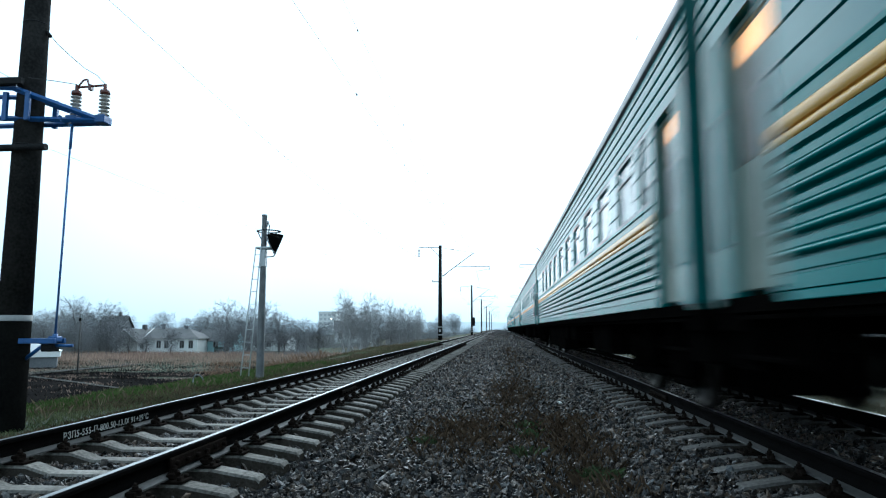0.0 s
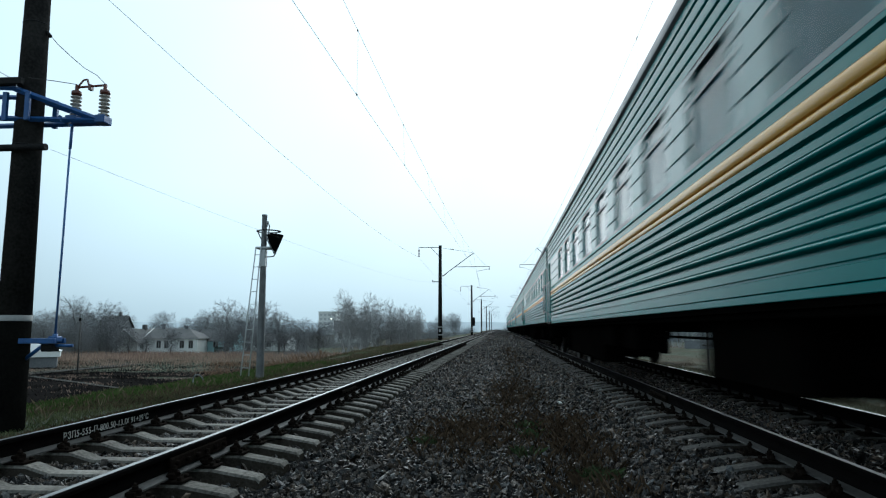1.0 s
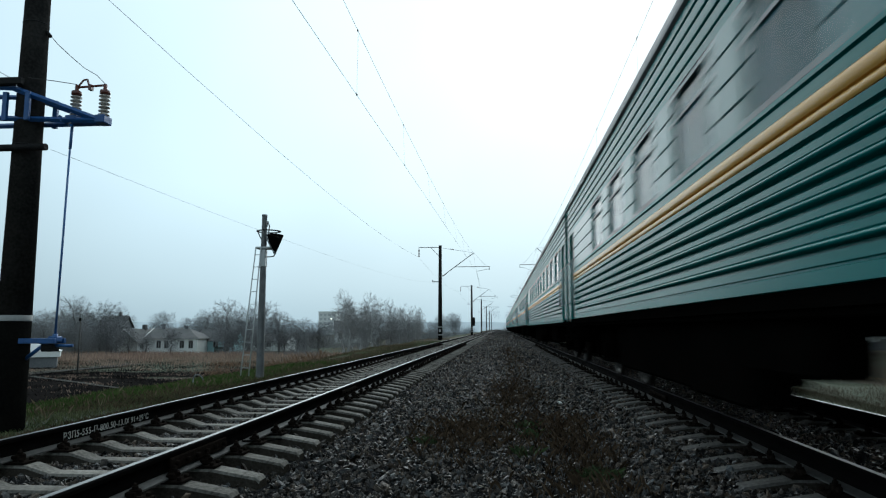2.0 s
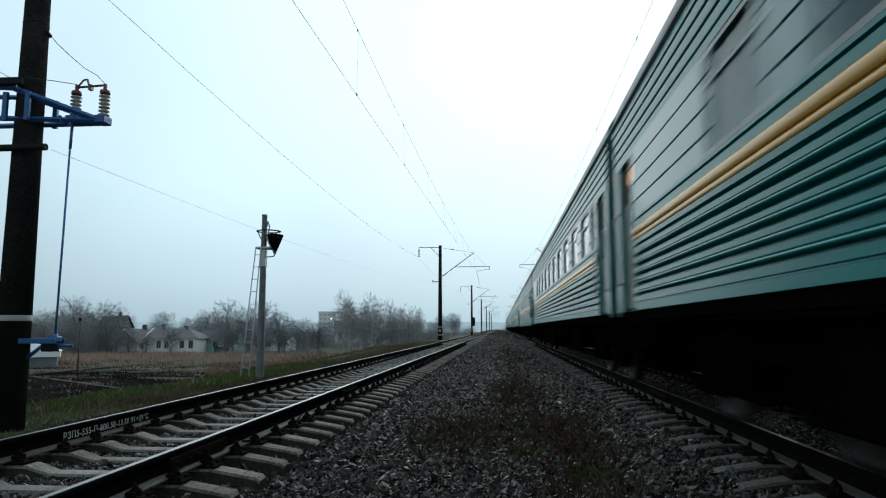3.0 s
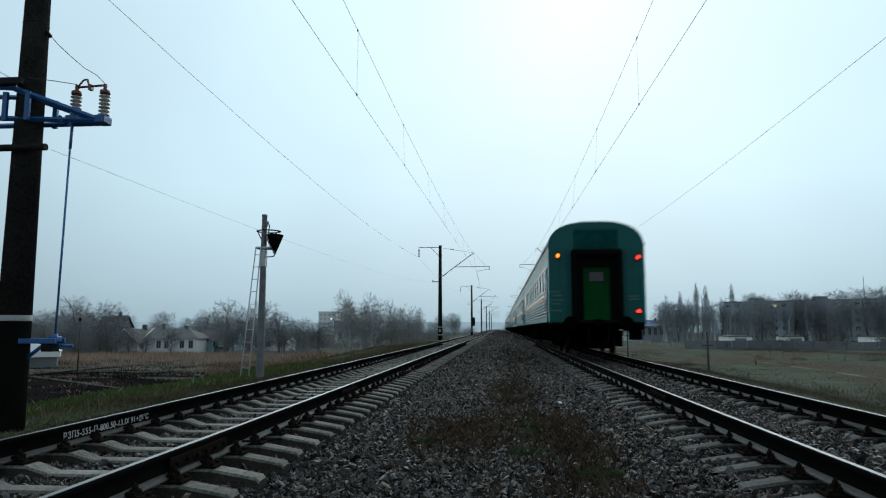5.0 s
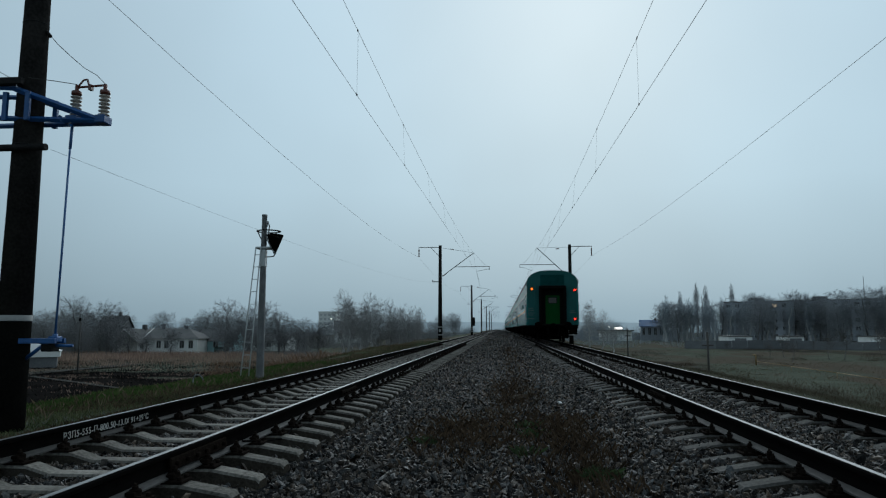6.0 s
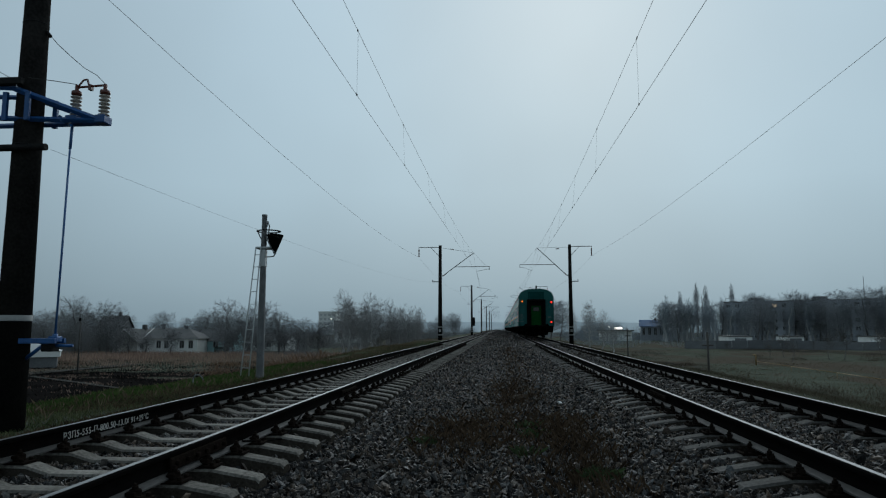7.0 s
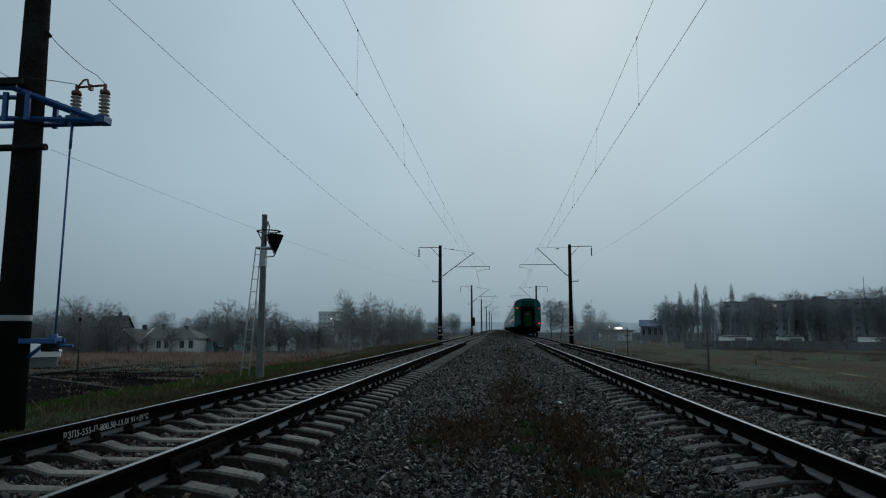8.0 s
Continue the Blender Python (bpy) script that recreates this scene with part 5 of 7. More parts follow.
def hip_house(x, y, turn):
    """Low whitewashed house: one gable, the other end hipped."""
    h = thing("house", "whitewashed village house with a hipped grey slate roof", "house", pose(x, y, -3.3, 0, 0, turn))
    w, d, eave, ridge = 8.8, 8.0, 2.55, 4.15
    spans = [(-2.5, -1.7), (-1.2, -0.45), (1.4, 2.2), (2.9, 3.7)]
    bm = bmesh.new()
    edges = [-w / 2] + [e for p in spans for e in p] + [w / 2]
    for k in range(0, len(edges), 2):
        box(bm, edges[k], edges[k + 1], -d / 2, -d / 2 + 0.3, -0.3, eave)
    for a, b in spans:
        box(bm, a, b, -d / 2, -d / 2 + 0.3, -0.3, 0.85)
        box(bm, a, b, -d / 2, -d / 2 + 0.3, 2.15, eave)
    box(bm, -w / 2, w / 2, d / 2 - 0.3, d / 2, -0.3, eave)
    for s in (-1, 1):
        box(bm, min(s * w / 2, s * (w / 2 - 0.3)), max(s * w / 2, s * (w / 2 - 0.3)), -d / 2 + 0.3, d / 2 - 0.3, -0.3, eave)
    part("wall", bm, M_WHITEWALL, h)
    bm = bmesh.new()
    o = 0.35
    X, Y = w / 2 + o, d / 2 + o
    low = [(-X, -Y, eave - 0.1), (X, -Y, eave - 0.1), (X, Y, eave - 0.1), (-X, Y, eave - 0.1)]
    top = [(-X, 0, ridge), (X - 3.4, 0, ridge)]
    v = [bm.verts.new(c) for c in low + top]
    for f in ((0, 1, 5, 4), (1, 2, 5), (2, 3, 4, 5), (3, 0, 4), (3, 2, 1, 0)):
        bm.faces.new([v[i] for i in f])
    roof = part("roof", bm, M_SLATE, h, "grey slate roof, hipped at one end")
    bm = bmesh.new()
    for e in (-1, 1):
        tube(bm, (-X - 0.03, 0, ridge), (-X - 0.03, e * Y, eave - 0.1), 0.09, n=4)
    part("barge_board", bm, M_WHITEWALL, roof, "white barge boards")
    for cx, cz in ((-3.0, 0.75), (1.0, 0.5)):
        bm = bmesh.new()
        box(bm, cx - 0.3, cx + 0.3, -0.25, 0.25, ridge - 0.5, ridge + cz, 0.02)
        box(bm, cx - 0.36, cx + 0.36, -0.31, 0.31, ridge + cz - 0.15, ridge + cz - 0.03, 0.01)
        part("chimney", bm, M_FENCE, roof)
    for a, b in spans:
        bm = bmesh.new()
        t = 0.07
        for xa, xb, za, zb in ((a, a + t, 0.85, 2.15), (b - t, b, 0.85, 2.15), (a + t, b - t, 0.85, 0.92), (a + t, b - t, 2.08, 2.15), ((a + b) / 2 - 0.03, (a + b) / 2 + 0.03, 0.92, 2.08)):
            box(bm, xa, xb, -d / 2 + 0.06, -d / 2 + 0.14, za, zb)
        wd = part("window", bm, M_BAND, h)
        bm = bmesh.new()
        box(bm, a, b, -d / 2 + 0.15, -d / 2 + 0.2, 0.85, 2.15)
        part("pane", bm, M_DARKIN, wd)


def kiosk(x, y, base):
    """Small roadside hut with a broad white fascia under a low pyramid roof."""
    k = thing("roadside_hut", "small grey hut with a broad white fascia and pale roof", "hut", pose(x, y, base, 0, 0, 33))
    bm = bmesh.new()
    box(bm, -3.4, 3.4, 0.3, 3.6, -0.3, 1.1)
    part("wall", bm, M_FENCE, k, "dull grey wall")
    bm = bmesh.new()
    box(bm, -3.7, 3.7, 0.0, 3.9, 1.1, 1.72, 0.02)
    part("fascia", bm, M_WHITEWALL, k, "broad white fascia")
    bm = bmesh.new()
    low = [bm.verts.new(c) for c in ((-3.8, -0.1, 1.725), (3.8, -0.1, 1.725), (3.8, 4.0, 1.725), (-3.8, 4.0, 1.725))]
    top = [bm.verts.new(c) for c in ((-0.6, 1.95, 2.75), (0.6, 1.95, 2.75))]
    for f in ((low[0], low[1], top[1], top[0]), (low[1], low[2], top[1]), (low[2], low[3], top[0], top[1]), (low[3], low[0], top[0]), (low[3], low[2], low[1], low[0])):
        bm.faces.new(f)
    part("roof", bm, M_ALU, k, "pale sheet-metal roof")


def board_fence(x, y, length):
    """Low garden fence of upright boards."""
    f = thing("garden_fence", "low dark green board fence before a garden", "fence", pose(x, y, -3.35))
    bm = bmesh.new()
    for z in (0.35, 0.95):
        box(bm, -length / 2, length / 2, 0.0, 0.05, z, z + 0.08)
    part("rail", bm, M_GREENBOARD, f)
    proto = None
    n = int(length / 0.16)
    for k in range(n):
        m = pose(-length / 2 + 0.16 * (k + 0.5), 0, 0.02 * math.sin(k * 2.3))
        if proto is None:
            bm = bmesh.new()
            box(bm, -0.07, 0.07, -0.03, 0.0, 0.02, 1.2, 0.008)
            proto = part("board", bm, M_GREENBOARD, f)
            proto.matrix_basis = m
        else:
            reuse("board", proto, f, m)


def field_track(name, label, line, width, material, lift=0.06):
    """A narrow trodden strip that follows the field along a line of (x, y)."""
    verts, faces = [], []
    pts = []
    for (x0, y0), (x1, y1) in zip(line, line[1:]):
        n = max(2, int(math.hypot(x1 - x0, y1 - y0) / 1.5))
        pts += [Vector((x0 + (x1 - x0) * k / n, y0 + (y1 - y0) * k / n)) for k in range(n)]
    pts.append(Vector(line[-1]))
    for i, p in enumerate(pts):
        d = (pts[min(i + 1, len(pts) - 1)] - pts[max(i - 1, 0)]).normalized()
        w = width * (0.5 + 0.22 * noise.noise(Vector((p.x * 0.4, p.y * 0.4, 9.0))))
        for e in (-1, -0.33, 0.33, 1):
            x, y = p.x - d.y * w * e, p.y + d.x * w * e
            verts.append((x, y, float(ground_z(x)) + hummock(x, y) + lift))
        if i:
            b = (i - 1) * 4
            faces += [(b + j, b + j + 1, b + j + 5, b + j + 4) for j in range(3)]
    tagged(raw(name, verts, faces, material), label, "path", kind="structure")


def apartment_block():
    """Five-storey panel block behind the bare trees."""
    a, b = Vector((81.3, 255, 0)), Vector((150, 206.5, 0))
    L = (b - a).length
    turn = math.degrees(math.atan2(b.y - a.y, b.x - a.x))
    blk = thing("apartment_building", "grey five-storey panel apartment building with few lit windows", "building", pose(a.x, a.y, -3.3, 0, 0, turn))
    H, D, st = 13.4, 12.0, 2.66
    n = int(L // 3.1)
    step = L / n
    ww, wh = 1.5, 1.4
    bm = bmesh.new()
    for e in (0, L - 0.3):
        box(bm, e, e + 0.3, 0.3, D, -0.5, H)
    box(bm, 0, L, D - 0.3, D, -0.5, H)
    for k in range(n + 1):
        x0 = 0 if k == 0 else step * (k - 0.5) + ww / 2
        x1 = L if k == n else step * (k + 0.5) - ww / 2
        box(bm, x0, x1, 0, 0.3, -0.5, H)
    for k in range(n):
        c = step * (k + 0.5)
        z = -0.5
        for s in range(5):
            z0 = 0.75 + st * s
            box(bm, c - ww / 2, c + ww / 2, 0, 0.3, z, z0)
            z = z0 + wh
        box(bm, c - ww / 2, c + ww / 2, 0, 0.3, z, H)
    part("wall", bm, M_PANELWALL, blk)
    bm = bmesh.new()
    box(bm, -0.2, L + 0.2, -0.25, D + 0.2, H, H + 0.35)
    for k in range(4):
        c = L * (k + 0.35) / 4
        box(bm, c, c + 4, 4, 8, H + 0.35, H + 1.6)
    tube(bm, (L * 0.52, 5, H), (L * 0.52, 5, H + 8), 0.07, n=5)
    part("roof", bm, M_SLATE, blk, "flat dark roof with stair heads")
    bm = bmesh.new()
    box(bm, 0, ww, 0.12, 0.2, 0, 0.08)
    box(bm, 0, ww, 0.12, 0.2, wh - 0.08, wh)
    for x in (0, ww / 2 - 0.04, ww - 0.08):
        box(bm, x, x + 0.08, 0.12, 0.2, 0.08, wh - 0.08)
    w0 = part("window", bm, M_BAND, blk)
    bm = bmesh.new()
    box(bm, 0.04, ww - 0.04, 0.21, 0.26, 0.04, wh - 0.04)
    p0 = part("pane", bm, M_DARKIN, w0)
    lit = {(4, 4), (5, 4), (22, 1)}
    lit_mesh = None
    first = True
    for k in range(n):
        for s in range(5):
            m = pose(step * (k + 0.5) - ww / 2, 0, 0.75 + st * s)
            if first:
                w0.matrix_basis = m
                first = False
                continue
            o = reuse("window", w0, blk, m)
            if (k, s) in lit:
                if lit_mesh is None:
                    bm = bmesh.new()
                    box(bm, 0.04, ww - 0.04, 0.21, 0.26, 0.04, wh - 0.04)
                    lit_mesh = part("pane", bm, M_LITWIN, o, "warmly lit window pane")
                else:
                    reuse("pane", lit_mesh, o, Matrix())
            else:
                reuse("pane", p0, o, Matrix())


def far_block():
    """Plain tower far off; walls, roof and windows take pale colours for haze."""
    b = thing("apartment_building", "distant apartment block paled for haze", "building", pose(-118, 430, -3.3))
    bm = bmesh.new()
    box(bm, 0, 11.5, 0.3, 12, -0.5, 14.5)
    part("wall", bm, M_WHITEWALL, b)
    bm = bmesh.new()
    box(bm, -0.2, 11.7, 0.1, 12.2, 14.5, 15.0)
    part("roof", bm, M_WHITEWALL, b)
    proto = None
    for k in range(4):
        for st in range(5):
            m = pose(0.8 + 2.75 * k, 0.2, 1.2 + 2.7 * st)
            if proto is None:
                bm = bmesh.new()
                box(bm, 0, 1.5, 0, 0.12, 0, 1.4)
                proto = part("window", bm, M_ALU, b)
                proto.matrix_basis = m
            else:
                reuse("window", proto, b, m)


def street_lamp(x, y, h, label):
    p = thing("street_lamp", label, "street lamp", pose(x, y, -3.4))
    bm = bmesh.new()
    tube(bm, (0, 0, -0.2), (0, 0, h), 0.08, 0.05, n=8)
    tube(bm, (0, 0, h), (0.5, -0.6, h + 0.2), 0.04, n=6)
    part("post", bm, M_GALV, p)
    bm = bmesh.new()
    box(bm, 0.3, 0.75, -0.95, -0.5, h + 0.1, h + 0.28, 0.03)
    part("lamp_head", bm, M_LAMPLIGHT, p, "lit white lamp head")


def pavilion():
    p = thing("pavilion", "low pavilion with a lit white fascia", "building", pose(37, 228, -3.4))
    bm = bmesh.new()
    box(bm, -4, 6, 0, 6, -0.3, 3.4)
    part("wall", bm, M_WHITEWALL, p)
    bm = bmesh.new()
    box(bm, -4.4, 6.4, -1.2, 6.4, 3.4, 3.7)
    part("roof", bm, M_SLATE, p)
    bm = bmesh.new()
    box(bm, 0.2, 2.6, -1.35, -1.22, 4.0, 4.6)
    part("lit_fascia", bm, M_LAMPLIGHT, p, "glowing white sign panel")


def precast_fence():
    f = thing("precast_fence", "long dark precast concrete fence across the field", "fence")
    bm = bmesh.new()
    box(bm, -0.06, 2.94, -0.05, 0.05, 0, 1.75, 0.01)
    for k in range(4):
        box(bm, 0.1 + 0.72 * k, 0.7 + 0.72 * k, -0.08, -0.05, 0.25, 1.5, 0.01)
    p0 = part("fence_panel", bm, M_FENCE, f)
    line = [(37, 141), (110, 137)]
    first = True
    for (x0, y0), (x1, y1) in zip(line, line[1:]):
        L = math.hypot(x1 - x0, y1 - y0)
        n = max(1, round(L / 3))
        for k in range(n):
            u = k / n
            x, y = x0 + (x1 - x0) * u, y0 + (y1 - y0) * u
            m = pose(x, y, float(ground_z(x)) + hummock(x, y) - 0.1, 0, 0, math.degrees(math.atan2(y1 - y0, x1 - x0)))
            if first:
                p0.matrix_basis = m
                first = False
            else:
                reuse("fence_panel", p0, f, m)


def garage(x, y, turn, w):
    """Low whitewashed garage with a flat roof and a double door."""
    g = thing("garage", "low pale garage with a flat roof behind the fence", "garage", pose(x, y, -3.35, 0, 0, turn), group="garages behind the fence")
    bm = bmesh.new()
    box(bm, -w / 2, w / 2, 0, 0.2, 0, 2.45)
    for s in (-1, 1):
        box(bm, min(s * w / 2, s * (w / 2 - 0.2)), max(s * w / 2, s * (w / 2 - 0.2)), 0.2, 5.6, 0, 2.45)
    box(bm, -w / 2, w / 2, 5.6, 5.8, 0, 2.45)
    part("wall", bm, M_WHITEWALL, g)
    bm = bmesh.new()
    box(bm, -w / 2 - 0.2, w / 2 + 0.2, -0.3, 6.0, 2.45, 2.62, 0.02)
    part("roof", bm, M_SLATE, g, "flat grey roof slab")
    for s in (-1, 1):
        bm = bmesh.new()
        box(bm, min(s * 0.02, s * 1.2), max(s * 0.02, s * 1.2), -0.05, 0.0, 0.05, 2.1, 0.01)
        part("door", bm, M_FENCE, g, "grey steel door leaf")


# ---------- small things by the line ----------
def cross_post(x, y, z):
    p = thing("marker_post", "thin dark post with a short crossbar on the verge", "post", pose(x, y, z), group="marker posts")
    bm = bmesh.new()
    tube(bm, (0, 0, -0.8), (0, 0, 1.5), 0.045, 0.04, n=8)
    part("post", bm, M_WOODPOST, p)
    bm = bmesh.new()
    box(bm, -0.2, 0.2, -0.03, 0.03, 0.98, 1.04, 0.006)
    part("crossbar", bm, M_WOODPOST, p)
    return p


def gas_pipe():
    p = thing("gas_pipe", "yellow painted gas pipe laid low across the field", "pipe")
    bm = bmesh.new()
    line = [(28.55, 79.4, -2.80), (28.3, 69.5, -2.82), (27.95, 59.7, -2.80), (27.7, 51.9, -2.82), (27.4, 44.0, -2.82), (27.2, 36.0, -3.0)]
    for q0, q1 in zip(line, line[1:]):
        tube(bm, q0, q1, 0.026, n=8)
    part("pipe", bm, M_YPIPE, p)
    bm = bmesh.new()
    tube(bm, (28.55, 79.4, -3.5), (28.55, 79.4, -2.05), 0.075, n=8)
    tube(bm, (28.55, 79.4, -2.1), (28.3, 79.6, -2.1), 0.06, n=8)
    part("valve_post", bm, M_YPIPE, p, "upright yellow pipe end")
    for x, y in ((28.3, 69.5), (27.95, 59.7), (27.7, 51.9), (27.4, 44.0)):
        bm = bmesh.new()
        tube(bm, (x, y, -3.5), (x, y, -2.82), 0.02, n=6)
        part("support_post", bm, M_YPIPE, p)


def bent_pipe():
    p = thing("bent_pipe", "small pale bent pipe standing in the grass", "pipe", pose(-7.0, 15.0, -0.4))
    bm = bmesh.new()
    pts = [Vector((0, 0, -0.1)), Vector((0.01, 0, 0.17)), Vector((0.06, 0, 0.24)), Vector((0.13, 0, 0.25)), Vector((0.19, 0, 0.21)), Vector((0.25, 0, 0.13))]
    for a, b in zip(pts, pts[1:]):
        tube(bm, a, b, 0.014, n=8)
    part("pipe", bm, M_GALV, p)


def timber_pole(x, y, z0, z1, label):
    p = thing("timber_pole", label, "utility pole", pose(x, y, z0))
    bm = bmesh.new()
    tube(bm, (0, 0, -0.4), (0, 0, z1 - z0), 0.08, 0.055, n=10)
    part("pole", bm, M_WOODPOST, p)
    bm = bmesh.new()
    box(bm, -0.12, 0.12, -0.1, -0.02, z1 - z0 - 0.35, z1 - z0 - 0.05, 0.02)
    part("lamp_box", bm, M_STEEL, p)


def concrete_scraps():
    for k, (x, y, r, l) in enumerate(((8.3, 25.5, 35, 1.1), (8.9, 25.2, -20, 1.3), (8.1, 27.2, 60, 0.8))):
        p = thing("concrete_slab", "pale broken concrete beam lying on the slope", "rubble", pose(x, y, float(ground_z(x)) + 0.05, 0, 8, r), group="concrete scraps")
        bm = bmesh.new()
        box(bm, -l / 2, l / 2, -0.06, 0.06, -0.08, 0.06, 0.015)
        part("beam", bm, M_SLEEPER, p)


def white_pebble():
    bm = bmesh.new()
    bmesh.ops.create_icosphere(bm, subdivisions=2, radius=0.045)
    for v in bm.verts:
        v.co *= 1 + 0.2 * noise.noise(v.co * 30)
        v.co.z *= 0.7
    o = part("white_stone", bm, M_WHITEPAINT, None, "", True)
    o.location = (0.97, 11.7, -0.36)
    tagged(o, "small white stone on the ballast", "stone")


# ---------- loose stones ----------
def stone_shapes(count):
    """Angular chips: hulls of a few random points, all brought to the same number of triangles."""
    shapes = []
    while len(shapes) < count:
        t = bmesh.new()
        p = rng.normal(0, 1, (9, 3))
        p = p / np.linalg.norm(p, axis=1)[:, None] * rng.uniform(0.75, 1.1, (9, 1)) * rng.uniform([0.9, 0.65, 0.35], [1.4, 1.05, 0.7])
        for c in p:
            t.verts.new(c)
        bmesh.ops.convex_hull(t, input=t.verts[:])
        loose = [v for v in t.verts if not v.link_faces]
        bmesh.ops.delete(t, geom=loose, context="VERTS")
        bmesh.ops.triangulate(t, faces=t.faces[:])
        t.verts.index_update()
        v = np.array([q.co[:] for q in t.verts])
        f = np.array([[q.index for q in g.verts] for g in t.faces])
        t.free()
        if len(v) == 9 and len(f) == 14:
            shapes.append((v, f))
    return shapes


def scatter_stones(bed):
    shapes = stone_shapes(16)
    shape_v, shape_f = np.array([v for v, f in shapes]), np.array([f for v, f in shapes])

    def turn(n):
        q = rng.normal(0, 1, (n, 4))
        q /= np.linalg.norm(q, axis=1)[:, None]
        w, x, y, z = q.T
        return np.stack([np.stack([1 - 2 * (y * y + z * z), 2 * (x * y - z * w), 2 * (x * z + y * w)], 1),
                         np.stack([2 * (x * y + z * w), 1 - 2 * (x * x + z * z), 2 * (y * z - x * w)], 1),
                         np.stack([2 * (x * z - y * w), 2 * (y * z + x * w), 1 - 2 * (x * x + y * y)], 1)], 1)

    def batch(name, n, x0, x1, y0, y1, size, label):
        x, y = rng.uniform(x0, x1, n), rng.uniform(y0, y1, n)
        keep = np.ones(n, bool)
        for xc in (XL, XR):
            for s in (-1, 1):
                keep &= np.abs(x - xc - s * GAUGE / 2) > 0.1
        # leave the sleepers of the bare track clear
        k = np.abs(((y - 4.82 + 0.2715) % 0.543) - 0.2715)
        keep &= ~((np.abs(x - XL) < 1.4) & (k < 0.13))
        k = np.abs(((y - 4.877 + 0.2715) % 0.543) - 0.2715)
        end = np.abs(x - XR) > 0.6
        keep &= ~((np.abs(x - XR) < 1.36) & (k < np.where(end, 0.1, 0.05)) & (rng.random(n) < np.where(end, 0.84, 0.2)))
        x, y = x[keep], y[keep]
        n = len(x)
        sz = size * np.exp(rng.normal(0, 0.28, n))
        z = ballast_z(x) + sz * rng.uniform(-0.1, 0.55, n)
        pick = rng.integers(0, len(shapes), n)
        v = shape_v[pick] * sz[:, None, None]
        v = np.einsum("nij,nkj->nki", turn(n), v)
        v += np.stack([x, y, z], 1)[:, None, :]
        f = (np.arange(n)[:, None, None] * v.shape[1] + shape_f[pick]).reshape(-1, 3)
        me = bpy.data.meshes.new(name)
        me.vertices.add(n * v.shape[1])
        me.vertices.foreach_set("co", v.reshape(-1).astype(np.float32))
        me.loops.add(len(f) * 3)
        me.loops.foreach_set("vertex_index", f.reshape(-1).astype(np.int32))
        me.polygons.add(len(f))
        me.polygons.foreach_set("loop_start", np.arange(0, len(f) * 3, 3).astype(np.int32))
        me.update(calc_edges=True)
        me.shade_flat()
        me.materials.append(M_STONE)
        ob = new(name, me)
        tagged(ob, label, "ballast", kind="stuff")

    batch("ballast_stones", 60000, -5.0, 5.6, 2.6, 10.0, 0.0285, "dark angular crushed stones near by")
    batch("ballast_stones", 56000, -5.0, 5.6, 10.0, 24.0, 0.032, "dark angular crushed stones farther along")
    batch("ballast_stones", 34000, -5.0, 5.6, -6.0, 2.6, 0.034, "dark angular crushed stones behind")
    batch("ballast_stones", 30000, -5.0, 5.6, 24.0, 60.0, 0.045, "dark angular crushed stones far along")
    batch("ballast_stones", 16000, -5.0, 5.6, 60.0, 150.0, 0.07, "dark angular crushed stones in the distance")
    # single stones in the nearest strip between the tracks
    protos = []
    for k in range(8):
        me = bpy.data.meshes.new("stone")
        me.from_pydata((shape_v[k] * 0.028).tolist(), [], shape_f[k].tolist())
        me.materials.append(M_STONE_PART)
        protos.append(me)
    for k in range(290):
        o = new("stone", protos[k % 8])
        o.parent = bed
        x, y = float(rng.uniform(-1.6, 1.9)), float(rng.uniform(4.3, 7.5))
        s = float(np.exp(rng.normal(0.05, 0.25)))
        o.matrix_basis = pose(x, y, float(ballast_z(x)) + 0.03, *[float(a) for a in rng.uniform(0, 360, 3)]) @ Matrix.Scale(s, 4)


def spread_verge(n):
    x = np.where(rng.random(n) < 0.7, -5.05 - np.abs(rng.normal(0, 1.7, n)), rng.uniform(-14, -6, n))
    y = 3 + rng.random(n) ** 1.5 * 60
    return x, y, ground_z(x)


def spread_litter(n):
    x = rng.uniform(-7.2, -4.75, n)
    y = 3.5 + rng.random(n) ** 1.4 * 45
    keep = np.array([noise.noise(Vector((a * 0.8, b * 0.5, 7.0))) for a, b in zip(x.tolist(), y.tolist())]) > -0.25
    x, y = np.where(keep, x, -5.0 - 0.4 * rng.random(n)), y
    return x, y, ground_z(x)


def spread_crest(n):
    x = rng.uniform(-10.5, -6.0, n)
    y = 4 + rng.random(n) ** 1.3 * 70
    return x, y, ground_z(x)


def spread_reeds(n):
    k = n // 70
    cx, cy = rng.uniform(-75, -14, k), rng.uniform(76, 112, k)
    i = rng.integers(0, k, n)
    x = cx[i] + rng.normal(0, 1.3, n)
    y = cy[i] + rng.normal(0, 1.0, n) + x * 0.1
    return x, y, ground_z(x)


def spread_rust(n):
    """Drifts of rusty weeds from the signal out over the field."""
    k = n // 45
    cy = 26 + rng.random(k) * 52
    cx = -cy * rng.uniform(0.24, 0.42, k) - 1.0
    i = rng.integers(0, k, n)
    x, y = cx[i] + rng.normal(0, 0.7, n), cy[i] + rng.normal(0, 0.9, n)
    return x, y, ground_z(x)


def spread_lush(n):
    """Fresh grass in rounded drifts along the crest of the bank."""
    k = n // 400
    cx, cy = rng.uniform(-9.6, -6.6, k), 10 + rng.random(k) * 15
    i = rng.integers(0, k, n)
    x, y = cx[i] + rng.normal(0, 0.4, n), cy[i] + rng.normal(0, 0.8, n)
    return x, y, ground_z(x)


